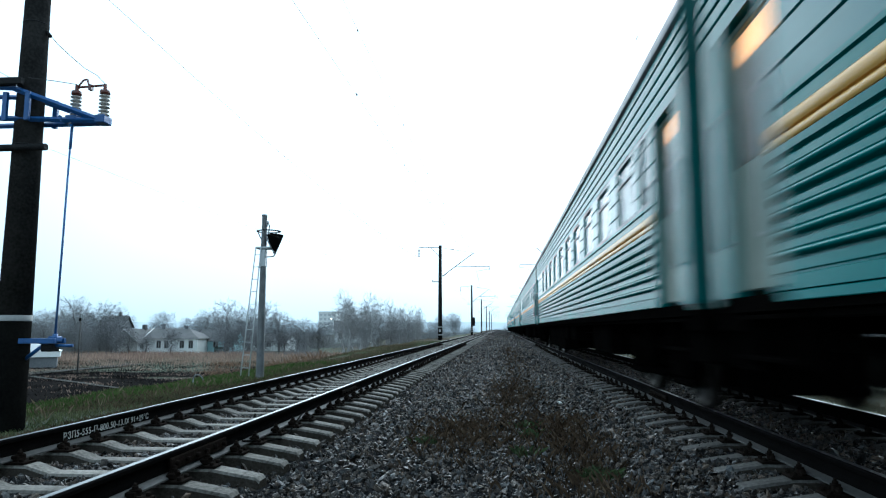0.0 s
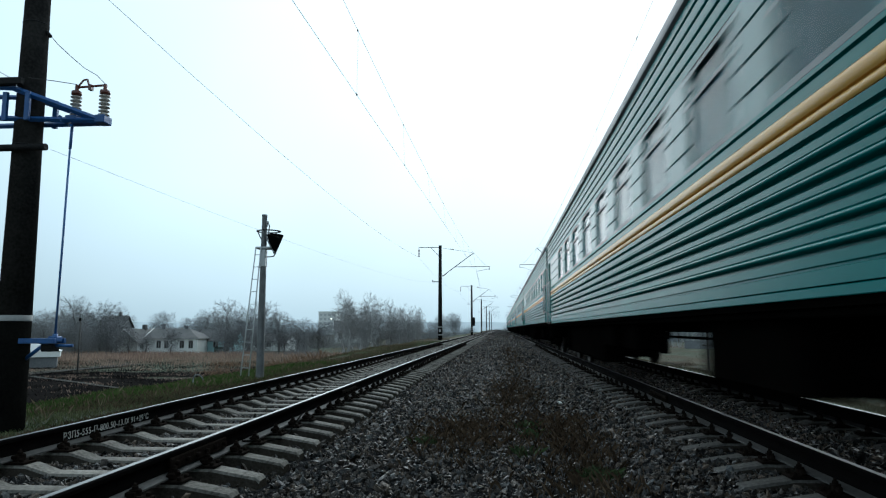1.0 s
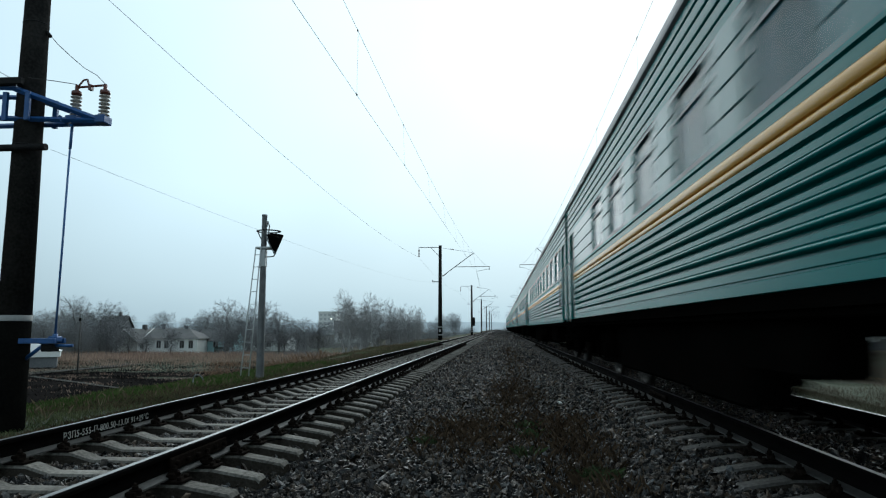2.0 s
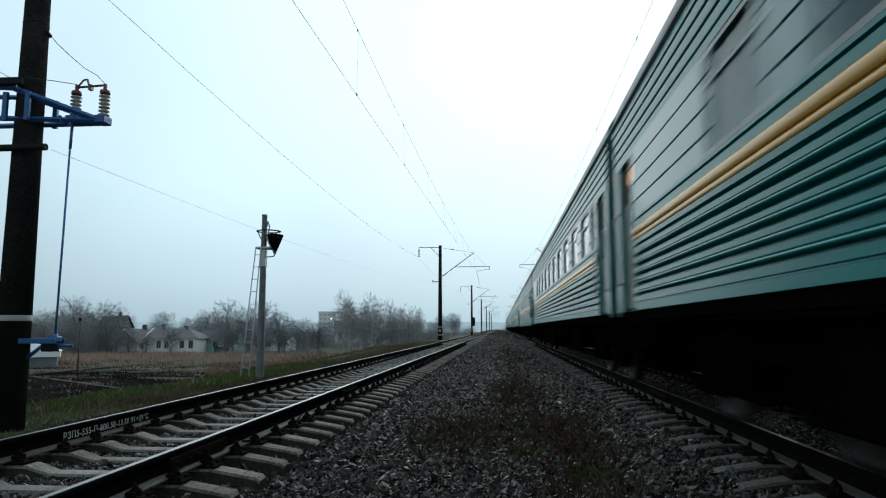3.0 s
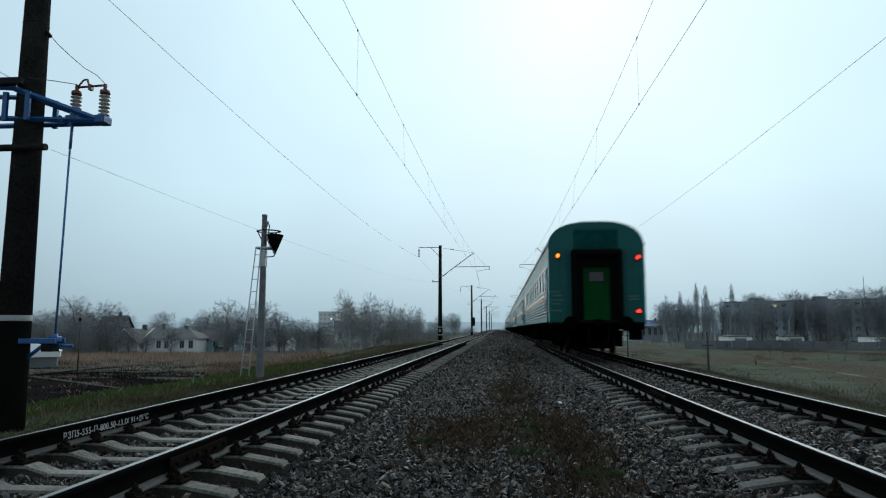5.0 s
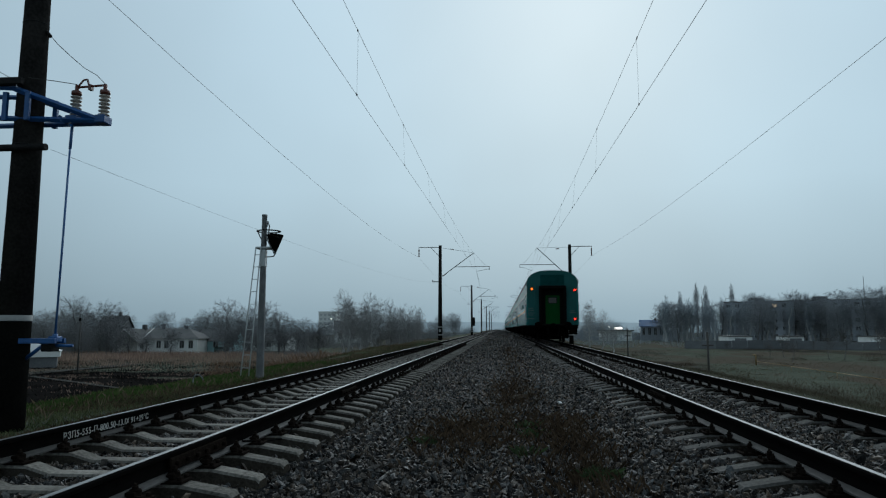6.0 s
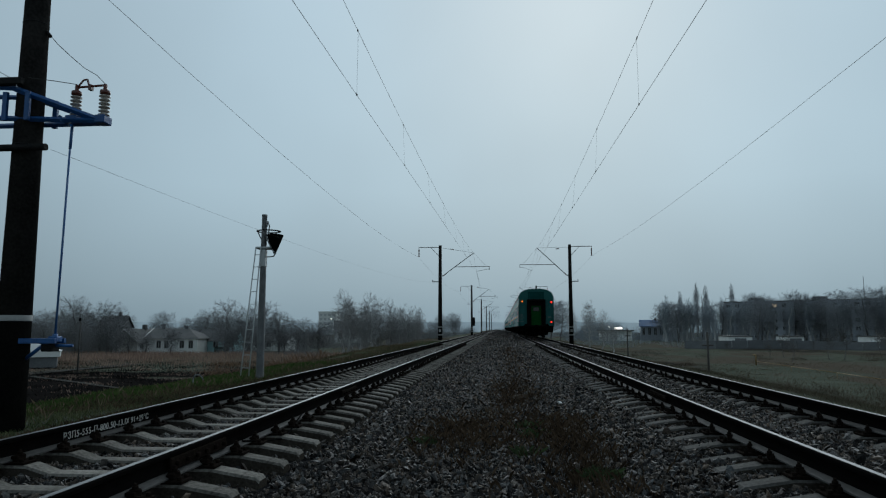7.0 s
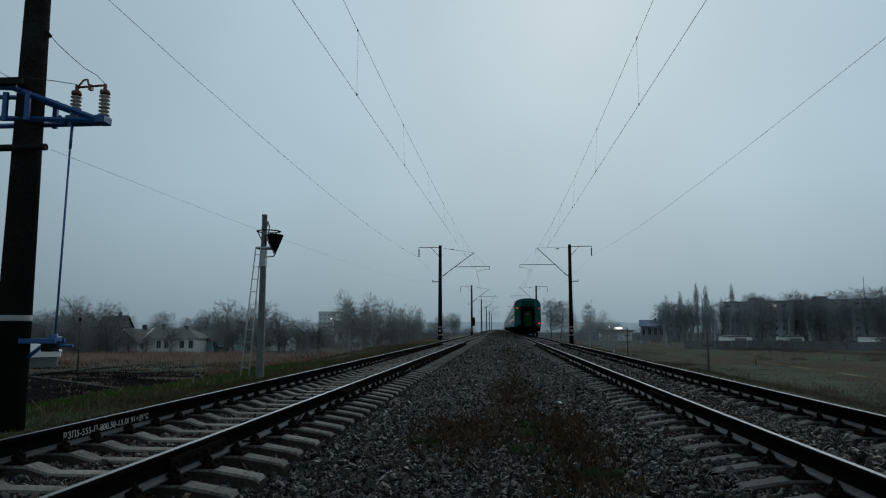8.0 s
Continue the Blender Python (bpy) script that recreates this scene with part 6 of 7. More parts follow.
def spread_stubble(n):
    """Clumps strewn over the low field."""
    k = n // 40
    cx, cy = rng.uniform(-62, -13, k), rng.uniform(38, 82, k)
    i = rng.integers(0, k, n)
    x, y = cx[i] + rng.normal(0, 0.9, n), cy[i] + rng.normal(0, 0.5, n)
    return x, y, ground_z(x) + 0.08


def spread_right(n):
    x = 5.6 + np.abs(rng.normal(0, 3.2, n))
    y = 6 + rng.random(n) ** 1.2 * 80
    return x, y, ground_z(x)


def spread_right_far(n):
    x = rng.uniform(16, 95, n)
    y = rng.uniform(45, 136, n)
    return x, y, ground_z(x)


def spread_bank(n):
    """Clumped rough growth down the bank and over the near field."""
    k = n // 60
    cx, cy = 6.5 + np.abs(rng.normal(0, 8.0, k)), 9 + rng.random(k) ** 1.3 * 75
    i = rng.integers(0, k, n)
    x, y = cx[i] + rng.normal(0, 0.45, n), cy[i] + rng.normal(0, 0.6, n)
    x = np.where(x < 6.0, 6.0 + rng.random(n) * 3.0, x)
    return x, y, ground_z(x)


def spread_slope(n):
    """The left slope of the bank, down to the field."""
    x = rng.uniform(-17, -8, n)
    y = 7 + rng.random(n) * 45
    return x, y, ground_z(x)


def spread_field_weeds(n):
    """Withered stalks in loose drifts over the right field."""
    k = n // 50
    cx, cy = rng.uniform(13, 40, k), 24 + rng.random(k) * 60
    i = rng.integers(0, k, n)
    x, y = cx[i] + rng.normal(0, 1.0, n), cy[i] + rng.normal(0, 1.4, n)
    return x, y, ground_z(x)


def spread_weeds(n):
    k = n // 3
    x = np.concatenate([rng.normal(-0.45, 0.35, k), rng.normal(0.2, 0.28, k), rng.normal(0.45, 0.3, n - 2 * k)])
    y = np.concatenate([rng.normal(8.6, 0.9, k), rng.normal(12.5, 2.5, k), rng.uniform(14, 45, n - 2 * k)])
    return x, y, ballast_z(x)


def spread_weeds_right(n):
    x = rng.normal(0.75, 0.25, n)
    y = rng.uniform(5.3, 10, n)
    return x, y, ballast_z(x)


def spread_tufts(n):
    cx = np.array([0.82, 0.35, 0.33, 0.2, -0.9])
    cy = np.array([6.05, 8.5, 9.2, 7.3, 7.9])
    i = rng.choice(5, n, p=[0.45, 0.2, 0.15, 0.1, 0.1])
    x, y = cx[i] + rng.normal(0, 0.06, n), cy[i] + rng.normal(0, 0.07, n)
    return x, y, ballast_z(x)


# ---------- put the place together ----------
build_ground()


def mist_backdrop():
    """Glowing haze-coloured strip for a far tree line, all round beyond the end of the line."""
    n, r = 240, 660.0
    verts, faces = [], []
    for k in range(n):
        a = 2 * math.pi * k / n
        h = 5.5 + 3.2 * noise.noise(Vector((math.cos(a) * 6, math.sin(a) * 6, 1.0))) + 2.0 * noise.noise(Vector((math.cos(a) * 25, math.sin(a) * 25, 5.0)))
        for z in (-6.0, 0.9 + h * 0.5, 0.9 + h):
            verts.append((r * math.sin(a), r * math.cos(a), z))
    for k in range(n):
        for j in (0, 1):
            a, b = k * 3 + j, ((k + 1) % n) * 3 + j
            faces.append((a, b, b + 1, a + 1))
    tagged(raw("backdrop", verts, faces, M_MIST_GLOW), "glowing haze-coloured strip for a far tree line", "backdrop", kind="structure")


mist_backdrop()
M_BURNT = mat("burnt_ground", (0.005, 0.005, 0.0055), (0.022, 0.019, 0.017), 0.6, 0.95, 0.5, fine=10, dist=0.05, spec=0.05)
M_PATH = mat("dirt_path", (0.05, 0.048, 0.043), (0.09, 0.086, 0.078), 0.8, 0.95, 0.3, fine=10, dist=0.02, spec=0.1)
ground_patch("ground_burnt_patch", "black burnt grass patch in the field", -27, 50, 11, 4.5, M_BURNT, 1.0)
ground_patch("ground_burnt_patch", "black burnt grass patch in the field", -33, 59, 10, 3.5, M_BURNT, 7.0)
ground_patch("ground_burnt_patch", "black burnt grass patch in the field", -40, 52, 6, 4, M_BURNT, 2.0)
ground_patch("ground_burnt_patch", "black burnt grass patch in the field", -31, 44, 10, 6, M_BURNT, 5.0, 0.075)
ground_patch("ground_burnt_patch", "black burnt grass patch in the field", -20, 47, 6.5, 7, M_BURNT, 6.0, 0.085)
ground_patch("ground_burnt_patch", "black burnt grass patch in the field", -27, 36, 12, 6, M_BURNT, 8.0, 0.095)
ground_patch("ground_burnt_patch", "black burnt grass patch in the field", -39, 43, 9, 7, M_BURNT, 9.0, 0.1)
ground_patch("ground_burnt_patch", "dark burnt strip beside the field path", -22, 66, 5, 5, M_BURNT, 3.0)
field_track("field_path", "pale trodden earth road across the field", [(-46, 48), (-42.3, 57.4), (-43.2, 64), (-43.3, 69), (-42.5, 76)], 2.0, M_PATH, 0.13)
field_track("field_path", "thin pale footpath through the burnt field", [(-46, 58), (-40.3, 54.8), (-34, 50.5), (-27, 45), (-21, 40)], 0.55, M_PATH, 0.14)
field_track("wheel_ruts", "pale wheel rut curving over the field", [(19.2, 75), (18.2, 66), (17.0, 57), (15.4, 50)], 0.35, M_PATH, 0.05)
field_track("wheel_ruts", "pale wheel rut curving over the field", [(20.6, 75), (19.6, 66), (18.5, 57.5), (16.8, 50)], 0.35, M_PATH, 0.05)
bed = build_ballast_bed()
track_left = build_track(XL, "railway track on pale concrete sleepers", 4.82 - 0.543 * 60, 218, False)
track_right = build_track(XR, "railway track with sleepers half buried in ballast", 4.877 - 0.543 * 60, 178, True)
rail_joint(track_left, 1, 10.7)
rail_joint(track_left, 1, 5.35)
rail_joint(track_right, -1, 10.3)

text = bpy.data.curves.new("painted_text", "FONT")
text.body = "РЗП5-555-П-800.50-13.IX.91+29°С"
text.size, text.extrude, text.space_character = 0.09, 0.001, 1.13
text.materials.append(M_WHITEPAINT)
text_ob = new("painted_text", text)
text_ob.parent = track_left
text_ob.matrix_basis = Matrix.Translation((-GAUGE / 2 + 0.016, 6.02, -0.127)) @ Matrix(((0, 0, 1, 0), (1, 0, 0, 0), (0, 1, 0, 0), (0, 0, 0, 1)))
tagged(text_ob, "white painted characters on the rail web")
curve_wire("bond_cable", [(GAUGE / 2 + 0.05, 6.2, -0.14), (GAUGE / 2 + 0.12, 6.6, -0.2), (GAUGE / 2 + 0.2, 7.0, -0.24), (GAUGE / 2 + 0.1, 7.6, -0.19), (GAUGE / 2 + 0.04, 8.1, -0.13)], 0.009, M_RUBBER, track_left)

coaches = build_train(10)

build_switch_pole()
build_signal()
for k in range(6):
    build_mast(-5.8 + (0.0 if k == 0 else 0.36 + 0.04 * k), 64.4 + 61.1 * k, 1, "dark concrete overhead-line mast with bracket arm", k == 1)
for k in range(6):
    build_mast(6.6 + 0.05 * k, 64.7 + 63.0 * k, -1, "dark concrete overhead-line mast with bracket arm", tip_z=8.55, reach=3.1)
build_overhead([-53, 7.7] + [64.4 + 61.1 * k for k in range(6)], (-3.45, -2.3), (-3.4, -2.65), 8.15, 7.55, -7.9, 7.75, 0.7)
build_overhead([-60, 3.0] + [64.7 + 63.0 * k for k in range(6)], (3.52, 2.95), (3.38, 3.5), 8.5, 7.76, 8.85, 7.9, 0.6, 6.1, 7.1)
line_wire = thing("signal_wire", "thin sagging line wire along the verge", "wire")
curve_wire("wire", [(-5.55 - 0.6 * u, 7.7 + 56.6 * u, 3.1 + 2.2 * u - 1.9 * u * (1 - u)) for u in [k / 12 for k in range(13)]], 0.002, M_WIRE, line_wire)

cross_post(7.65, 26, -0.75)
cross_post(8.35, 45.9, -0.62)
gas_pipe()
bent_pipe()
timber_pole(-39.1, 60, -3.0, 1.9, "dark timber pole at the edge of the field")
concrete_scraps()
white_pebble()

kiosk(-50.8, 68.0, -3.3)
hip_house(-55.2, 113, 4)
gable_house("house", "whitewashed house wing with a steep gable and white barge boards", -61.2, 110.5, 86, 8.0, 4.4, 2.2, 4.1, M_WHITEWALL, M_SLATE, 3)
gable_house("house", "dark two-storey house among the trees", -79.6, 134, 8, 4.6, 5.0, 4.7, 6.8, M_FENCE, M_SLATE, 3, trim=False)
gable_house("house", "small turquoise painted house behind garden trees", -49.4, 116.5, 0, 6.4, 5.0, 2.3, 4.0, M_TURQUOISE, M_SLATE, 3, trim=False)
board_fence(-45.9, 108.5, 2.6)
gable_house("house", "low white outbuilding with a grey slate roof", -43.5, 124, -5, 9.0, 5.0, 2.0, 3.2, M_WHITEWALL, M_SLATE, 4, trim=False)
gable_house("house", "distant pale house among bare trees", -42, 190, 10, 10.0, 8.0, 3.2, 6.4, M_WHITEWALL, M_SLATE, 3)
gable_house("shop", "low blue-roofed shop beyond the field", 51, 235, -10, 7.5, 8.0, 5.0, 7.0, M_PANELWALL, M_BLUEROOF, 4, trim=False)
apartment_block()
precast_fence()
far_block()
for gx, gy, gt, gw in ((51, 150, 3, 5.0), (61.5, 148, 0, 3.4), (78.5, 146, 2, 5.0)):
    garage(gx, gy, gt, gw)
street_lamp(-52.5, 205, 7.0, "lit street lamp among bare trees")
street_lamp(34.5, 225, 4.5, "lit lamp beside the pavilion")
pavilion()

PROTOS = [
    build_tree("fruit_tree", "bare spreading garden tree", 11, 9.0, M_BARK, M_TWIG_NEAR, 0.12, 3.3, 900, 0.3, 0.4, 1.7, 0.62, 11),
    build_tree("fruit_tree", "bare rounded garden tree", 12, 8.0, M_BARK, M_TWIG_NEAR, 0.14, 2.9, 800, 0.28, 0.45, 1.7, 0.6, 11),
    build_tree("birch_tree", "bare birch with drooping fine twigs", 13, 11.0, M_BIRCH, M_TWIG, 0.12, 2.4, 750, 0.35, 0.15, 1.15, 0.7, 9),
    build_tree("birch_tree", "bare slender white birch tree", 14, 10.0, M_BIRCH, M_TWIG, 0.12, 1.8, 600, 0.35, 0.5, 1.2, 0.7, 9),
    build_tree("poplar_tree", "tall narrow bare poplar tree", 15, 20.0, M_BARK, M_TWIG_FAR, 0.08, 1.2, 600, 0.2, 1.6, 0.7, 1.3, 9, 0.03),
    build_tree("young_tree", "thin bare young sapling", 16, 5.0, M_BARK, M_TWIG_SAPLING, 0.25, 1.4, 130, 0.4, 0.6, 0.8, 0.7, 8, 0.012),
    build_tree("broad_tree", "large bare broad-crowned tree, twigs greyed for haze", 17, 12.0, M_BARK, M_TWIG_FAR, 0.16, 3.9, 900, 0.32, 0.4, 1.1, 0.9, 11, 0.02),
    build_tree("birch_tree", "tall slim birch in a dense row, twigs greyed for haze", 18, 12.0, M_BIRCH, M_HAZED_WOOD, 0.14, 1.4, 400, 0.45, 0.9, 1.5, 1.0, 8, 0.03),
]
trees = random.Random(5)
# among and behind the houses
garden_back = [(-79.5, 112, 0.84, 0), (-86, 110, 0.85, 1), (-72.5, 111, 1.02, 1), (-69, 114, 1.02, 0), (-75.5, 118, 0.9, 1), (-55.5, 124, 0.86, 0), (-51.5, 121, 0.8, 1), (-46.2, 111, 1.02, 0), (-43, 112, 1.0, 1), (-39.4, 110, 1.0, 0), (-37.2, 112, 0.9, 1),
               (-33.5, 113, 0.68, 0), (-30.8, 112, 0.68, 1), (-29, 108, 0.62, 5), (-63, 138, 0.6, 6), (-58, 145, 0.55, 6), (-80, 138, 0.62, 6), (-95, 122, 0.62, 6), (-47, 150, 0.54, 6), (-39, 152, 0.5, 6), (-66, 124, 0.62, 0), (-61, 126, 0.6, 1), (-64.5, 135, 0.56, 6), (-58.8, 138, 0.5, 6), (-54.5, 140, 0.55, 6), (-68.5, 132, 0.66, 6)]
# low fruit trees and saplings in front of the houses
garden_front = [(-69, 104, 1.05, 0), (-73, 106, 0.9, 1), (-77, 98, 1.0, 0), (-82, 104, 1.0, 1), (-59.5, 104, 0.6, 1), (-56.3, 103.5, 0.42, 0), (-52.6, 104.5, 0.58, 1), (-62.4, 104.5, 0.62, 0), (-41, 101, 0.5, 1), (-34, 104, 0.5, 0), (-61, 101, 0.5, 0), (-58.5, 99, 0.45, 1), (-64, 99, 0.6, 1), (-66.5, 101, 0.65, 0), (-70, 98, 0.7, 1), (-73.5, 96, 0.75, 0), (-39, 103, 0.6, 0), (-36.5, 100, 0.5, 1), (-62.5, 103, 0.72, 1), (-65, 105, 0.8, 0), (-43.5, 104, 0.7, 0), (-75, 102, 0.85, 1), (-79, 104, 0.8, 0), (-31.5, 103, 0.55, 1)]
left_rows = [(i, x, y, s) for x, y, s, i in garden_back + garden_front]
plant(PROTOS, left_rows, "garden trees")
grove = [(2, -25.9, 110, 0.97), (3, -24.6, 108, 0.95), (2, -22.0, 110, 0.92), (3, -20.6, 112, 0.95), (2, -18.4, 111, 0.83), (3, -16.9, 114, 0.8), (2, -15.2, 113, 0.66), (3, -14.4, 118, 0.72)]
grove += [(2 + k % 2, -26.5 + 12.5 * u + trees.gauss(0, 0.6), 108 + 12 * trees.random(), (0.9 - 0.3 * u) * trees.uniform(0.75, 1.0)) for k, u in enumerate([(k + 0.5) / 18 for k in range(18)])]
plant(PROTOS[2:4], [(i - 2, x, y, s) for i, x, y, s in grove], "birch grove")
far = [(6, -18 + 7 * trees.random(), 172 + 18 * trees.random(), trees.uniform(0.5, 0.68)) for k in range(5)]
for x, y, s in ((13.5, 106, 0.75), (16.5, 112, 0.62), (11.5, 112, 0.6), (19, 118, 0.5)):
    far.append((2 + len(far) % 2, x, y, s))
for x, y, s in ((10.5, 140, 0.75), (13, 150, 0.8)):
    far.append((6, x, y, s))
plant({i: copy_thing(PROTOS[i], Matrix()) for i in (2, 3, 6)}, far, "trees along the line")
pop = [(4, x, y, s) for x, y, s in ((75, 291, 0.95), (81.5, 290, 1.12), (85.4, 290, 1.08), (96, 290, 1.1), (79, 300, 0.7), (101, 300, 0.8))]
plant(PROTOS, pop, "poplars by the flats")
block = []
for k in range(110):
    x = 50 + 97 * (k + trees.random()) / 110
    y = 226 - 0.64 * (x - 60) + trees.uniform(-22, 4)
    block.append((trees.choice((7, 7, 7, 7, 6)), x, y, trees.uniform(0.85, 1.15)))
for k in range(18):
    x = 72 + 68 * (k + trees.random()) / 18
    block.append((6, x, 221 - 0.64 * (x - 60) + trees.uniform(-14, 2), trees.uniform(1.15, 1.32)))
for k in range(6):
    block.append((5, 30 + 60 * trees.random(), 100 + 34 * trees.random(), trees.uniform(0.3, 0.55)))
block += [(5, 45.5, 95, 0.95), (5, 43.2, 94, 0.8), (5, 63, 119, 0.9), (5, 66, 121, 0.85), (5, 36, 88, 0.6), (5, 54, 101, 0.7), (5, 39.5, 99, 0.7)]
plant({5: copy_thing(PROTOS[5], Matrix()), 6: copy_thing(PROTOS[6], Matrix()), 7: PROTOS[7]}, block, "trees before the flats")


def thicket(name, label, n, clumps, stem, width, material, lean=0.22):
    """Bare twigs massed round clump centres (x, y, radius, height): one object of uncountable stems."""
    c = np.array(clumps)
    i = rng.choice(len(c), n, p=c[:, 2] * c[:, 3] / (c[:, 2] * c[:, 3]).sum())
    a, r = rng.uniform(0, 2 * np.pi, n), np.sqrt(rng.random(n))
    x, y = c[i, 0] + np.cos(a) * r * c[i, 2], c[i, 1] + np.sin(a) * r * c[i, 2]
    top = c[i, 3] * (1 - 0.55 * r ** 2) * rng.uniform(0.75, 1.08, n)
    foot = ground_z(x) + (relief(x, y) if n < 20000 else 0)
    z1 = foot + top * rng.uniform(0.12, 1.0, n) ** 0.8
    ln = stem * rng.uniform(0.5, 1.3, n)
    z0 = np.maximum(z1 - ln, foot - 0.1)
    lx, ly = rng.normal(0, lean, n) * ln + np.cos(a) * r * ln * 0.35, rng.normal(0, lean, n) * ln + np.sin(a) * r * ln * 0.35
    t = rng.uniform(0, np.pi, n)
    dx, dy = np.cos(t) * width / 2, np.sin(t) * width / 2
    v = np.zeros((n, 3, 3))
    v[:, 0] = np.stack([x - dx, y - dy, z0], 1)
    v[:, 1] = np.stack([x + dx, y + dy, z0], 1)
    v[:, 2] = np.stack([x + lx, y + ly, z1], 1)
    ob = raw(name, v.reshape(-1, 3), np.arange(n * 3).reshape(-1, 3), material)
    tagged(ob, label, "woods", kind="stuff")


woods = random.Random(9)
belt = []
for k in range(130):
    a = woods.uniform(-0.8, 0.8)
    d = woods.uniform(230, 420)
    if -0.05 < a < 0.05 and d < 330:
        continue
    belt.append((d * math.sin(a), d * math.cos(a), woods.uniform(3, 8), woods.uniform(4, 10.5) * (0.75 if abs(a) < 0.12 else 1.0)))
thicket("distant_woods", "distant belt of bare trees, greyed for haze", 60000, belt, 3.2, 0.085, M_HAZED_WOOD)
yard = [(woods.uniform(-98, -29), woods.uniform(112, 150), woods.uniform(2, 4.5), woods.uniform(3.0, 6.5)) for k in range(60)]
yard += [(woods.uniform(-100, -66), woods.uniform(96, 125), woods.uniform(2, 4), woods.uniform(3.0, 6.0)) for k in range(22)]
yard += [(woods.uniform(-27, -12), woods.uniform(100, 125), woods.uniform(1.2, 2.4), woods.uniform(1.5, 3.5)) for k in range(6)]
yard += [(woods.uniform(-24, -12), woods.uniform(160, 190), woods.uniform(2, 3.5), woods.uniform(5, 8)) for k in range(9)]
yard += [(x, woods.uniform(98, 106), woods.uniform(1.2, 2.4), woods.uniform(1.6, 3.4)) for x in (woods.uniform(-78, -28) for k in range(36)) if not -63 < x < -44]
yard += [(x, 105.5 + 0.8 * (k % 3), 1.1, h) for k, (x, h) in enumerate(((-62.5, 2.3), (-61, 1.7), (-59.6, 2.1), (-57.9, 1.5), (-56.2, 1.1), (-53.8, 1.9), (-52.6, 1.2), (-50.4, 1.0), (-63.8, 2.6)))]
thicket("thicket", "tangled bare bushes between the gardens", 62000, yard, 1.3, 0.024, M_TWIG_NEAR, 0.45)
flats = [(woods.uniform(50, 150), 0, woods.uniform(2, 4), woods.uniform(3, 9)) for k in range(80)]
flats = [(x, 226 - 0.66 * (x - 60) + woods.uniform(-16, 2), r, h) for x, _, r, h in flats]
flats += [(woods.uniform(16, 50), woods.uniform(150, 215), woods.uniform(2, 4), woods.uniform(3, 6)) for k in range(16)]
bank = [(woods.uniform(11, 18), woods.uniform(19, 34), woods.uniform(0.6, 1.3), woods.uniform(0.5, 1.0)) for k in range(22)]
near_bank = [(woods.uniform(6.5, 12), woods.uniform(9, 24), woods.uniform(0.3, 0.8), woods.uniform(0.25, 0.6)) for k in range(40)]
thicket("bank_weeds", "tangled brown weeds on the crest of the bank", 24000, near_bank, 0.26, 0.003, M_BANKBROWN, 0.4)
bank += [(woods.uniform(18, 60), woods.uniform(70, 120), woods.uniform(0.6, 1.4), woods.uniform(0.4, 1.2)) for k in range(26)]
bank += [(woods.uniform(15, 25), woods.uniform(26, 48), woods.uniform(0.7, 1.5), woods.uniform(0.6, 1.1)) for k in range(30)]
thicket("bank_bushes", "dry brown bushes on the bank", 30000, bank, 0.5, 0.007, M_BANKBROWN, 0.35)
thicket("thicket", "bare trees and bushes before the flats, greyed for haze", 12000, flats, 2.6, 0.04, M_HAZED_WOOD, 0.2)
blades("verge_grass", 120000, spread_verge, 0.055, 0.007, M_BLADE, "short dull green verge grass")
blades("lush_grass", 34000, spread_lush, 0.1, 0.009, M_LUSH, "fresh green grass on the crest of the bank", 0.45)
blades("rusty_weeds", 8000, spread_rust, 0.5, 0.014, M_RUSTWEED, "rusty brown withered weeds over the field", 0.3)
blades("crest_grass", 7000, spread_crest, 0.16, 0.008, M_DRY, "dry straw stalks in the verge grass")
blades("verge_litter", 40000, spread_litter, 0.075, 0.006, M_VERGEBROWN, "brown withered grass beside the ballast", 0.5)
blades("reeds", 26000, spread_reeds, 0.75, 0.022, M_REED, "dry brown reeds at the foot of the bank", 0.15)
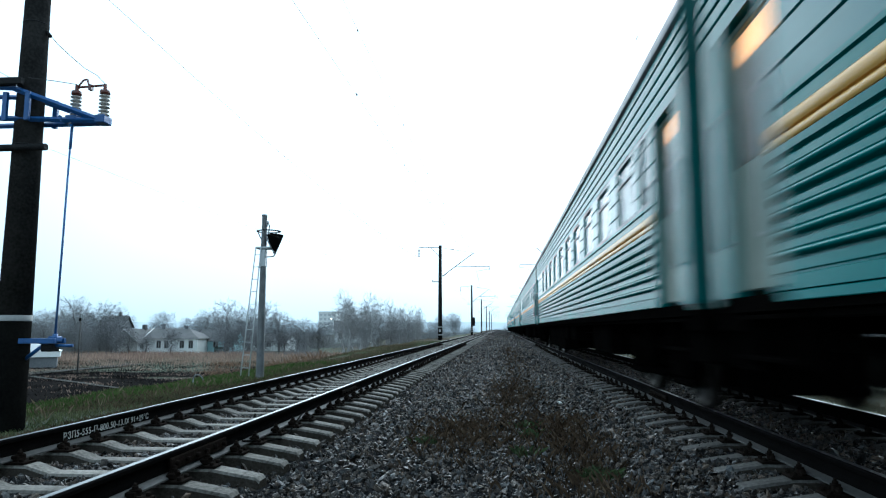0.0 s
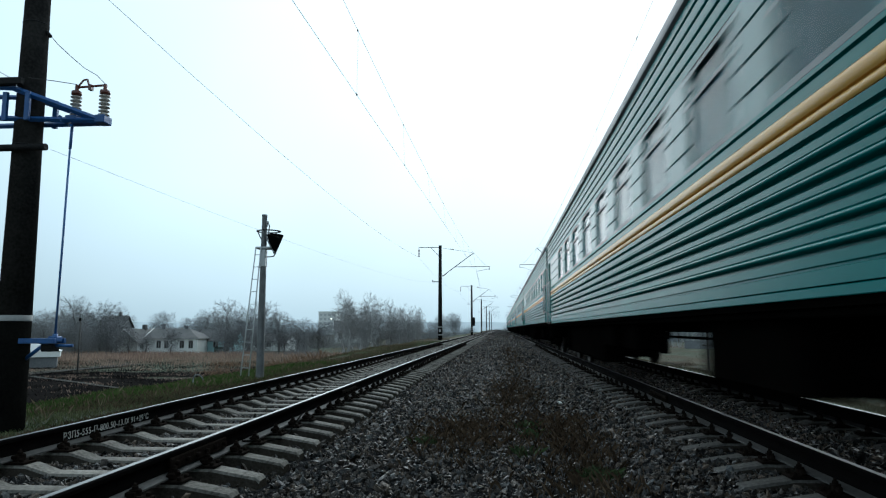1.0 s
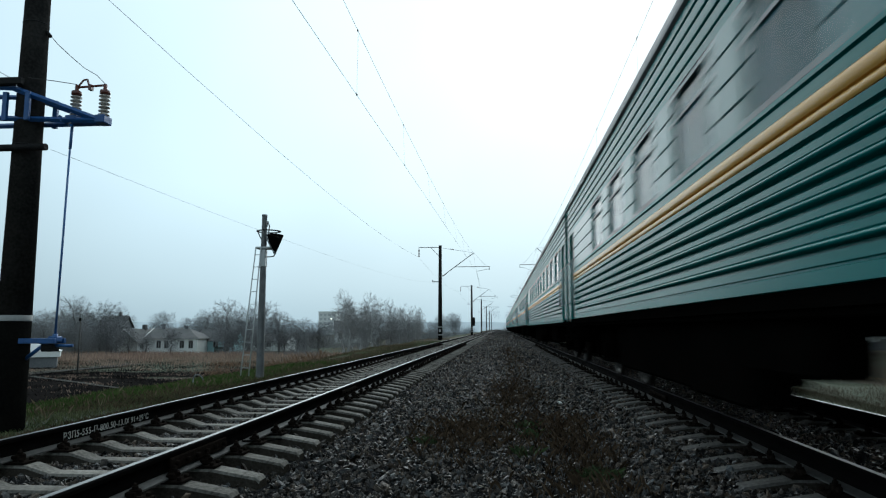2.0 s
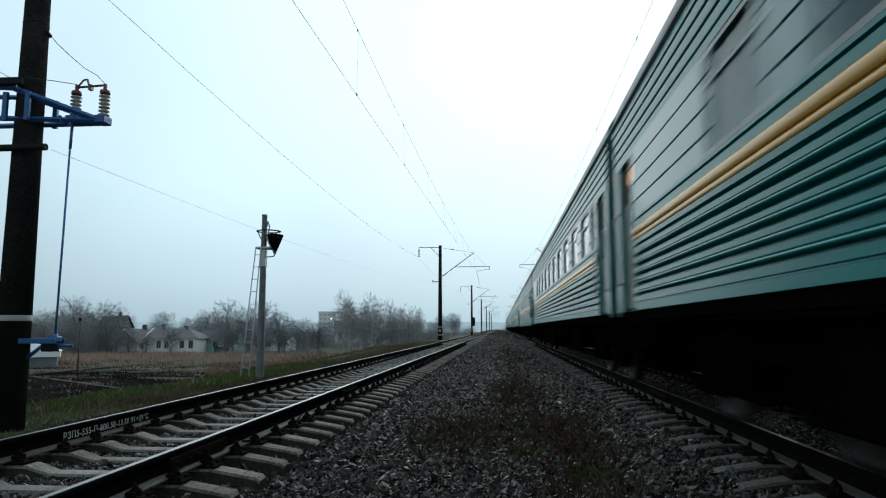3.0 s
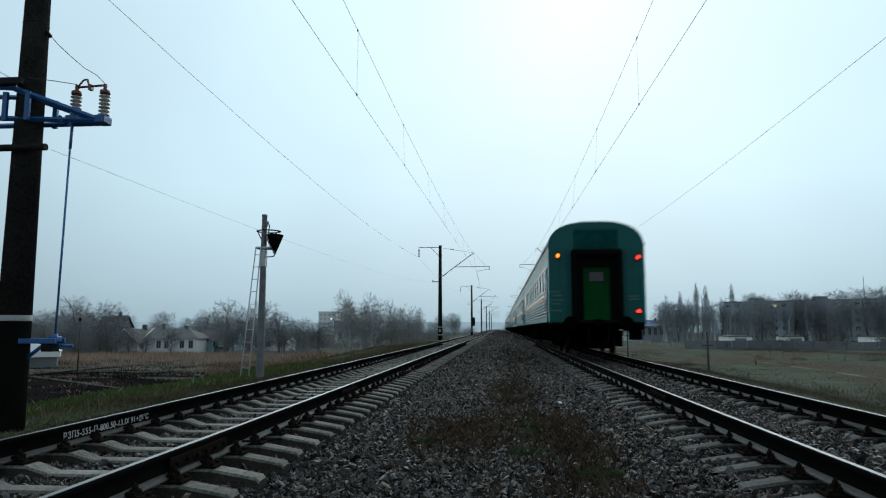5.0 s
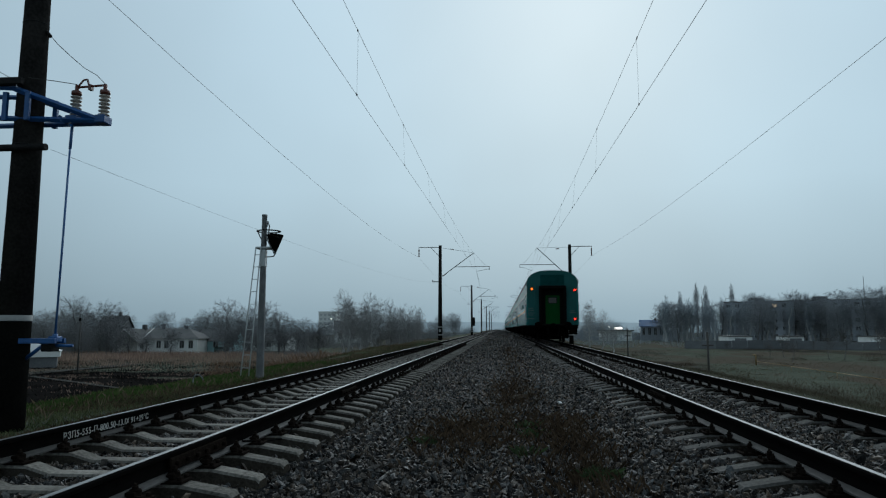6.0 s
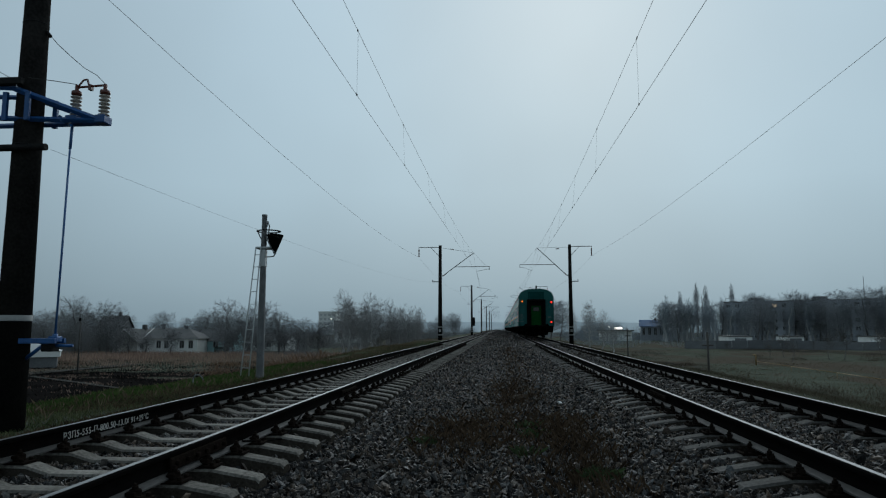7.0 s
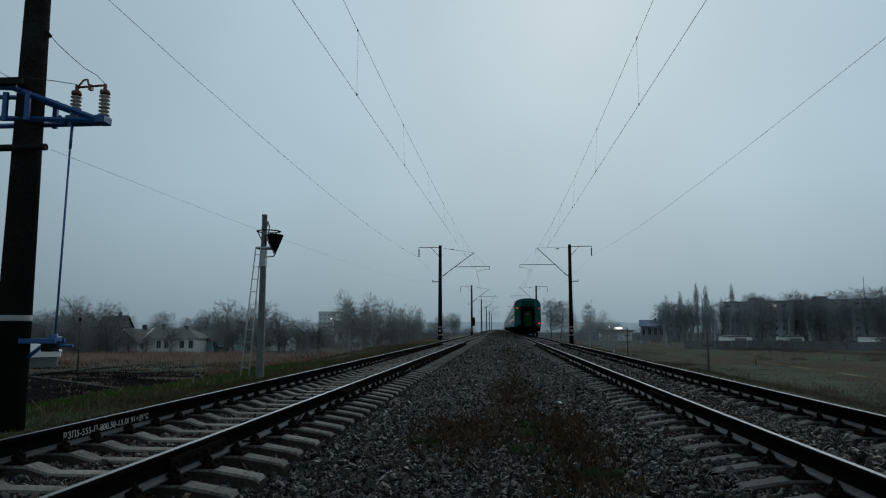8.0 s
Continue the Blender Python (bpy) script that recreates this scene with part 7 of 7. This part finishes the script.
blades("verge_grass", 34000, spread_right, 0.075, 0.006, M_BANKGRASS, "dry brown grass on the bank")
blades("bank_grass", 60000, spread_bank, 0.085, 0.005, M_BANKGRASS, "rough brown grass clumps down the bank", 0.45)
blades("bank_grass", 26000, spread_bank, 0.05, 0.004, M_BANKGREEN, "dull green grass clumps down the bank", 0.3)
blades("bank_grass", 16000, spread_bank, 0.1, 0.0025, M_BANKBROWN, "dark withered weed stalks down the bank", 0.4)
blades("slope_grass", 36000, spread_slope, 0.12, 0.012, M_VERGEBROWN, "withered brown grass down the slope", 0.45)
blades("slope_grass", 24000, spread_slope, 0.09, 0.012, M_BLADE, "dull green grass down the slope", 0.4)
blades("field_weeds", 10000, spread_field_weeds, 0.2, 0.0045, M_DRY, "drifts of withered brown stalks over the field", 0.3)
blades("field_grass", 30000, spread_right_far, 0.1, 0.03, M_BANKGREEN, "rough field grass")
blades("stubble", 30000, spread_stubble, 0.16, 0.03, M_BURNT, "charred stubble in the burnt field", 0.4)
blades("stubble", 6000, spread_stubble, 0.2, 0.02, M_REED, "dry pale stubble in the field", 0.5)
blades("weeds", 4200, spread_weeds, 0.11, 0.005, M_WEED, "withered brown weeds between the tracks", 0.6)
blades("weeds", 1600, spread_weeds_right, 0.12, 0.005, M_WEED, "withered stalks on the ballast", 0.5)
blades("green_weeds", 900, spread_tufts, 0.09, 0.012, M_GREENWEED, "small green weed tufts", 0.7)
scatter_stones(bed)


# ---------- what moves ----------
def travel(t):
    """Way of the train along the track, slowly gathering speed."""
    return SPEED * t + 0.15 * (t - 3.0) ** 2 - 1.1


def motions():
    """The train runs away from the camera, its wheels rolling."""
    for i, coach in enumerate(coaches):
        y0 = REAR0 + 0.3 + HALF + PITCH_COACH * i
        walk(coach, [(k / 4, pose(XR, y0 + travel(k / 4), 0)) for k in range(33)])
        if i < 4:
            for o in coach.children_recursive:
                if o.name.startswith("wheelset"):
                    y = o.location.y
                    walk(o, [(k / FPS, pose(0, y, 0.475, -math.degrees(travel(k / FPS) / 0.475))) for k in range(8 * FPS + 1)])


motions()
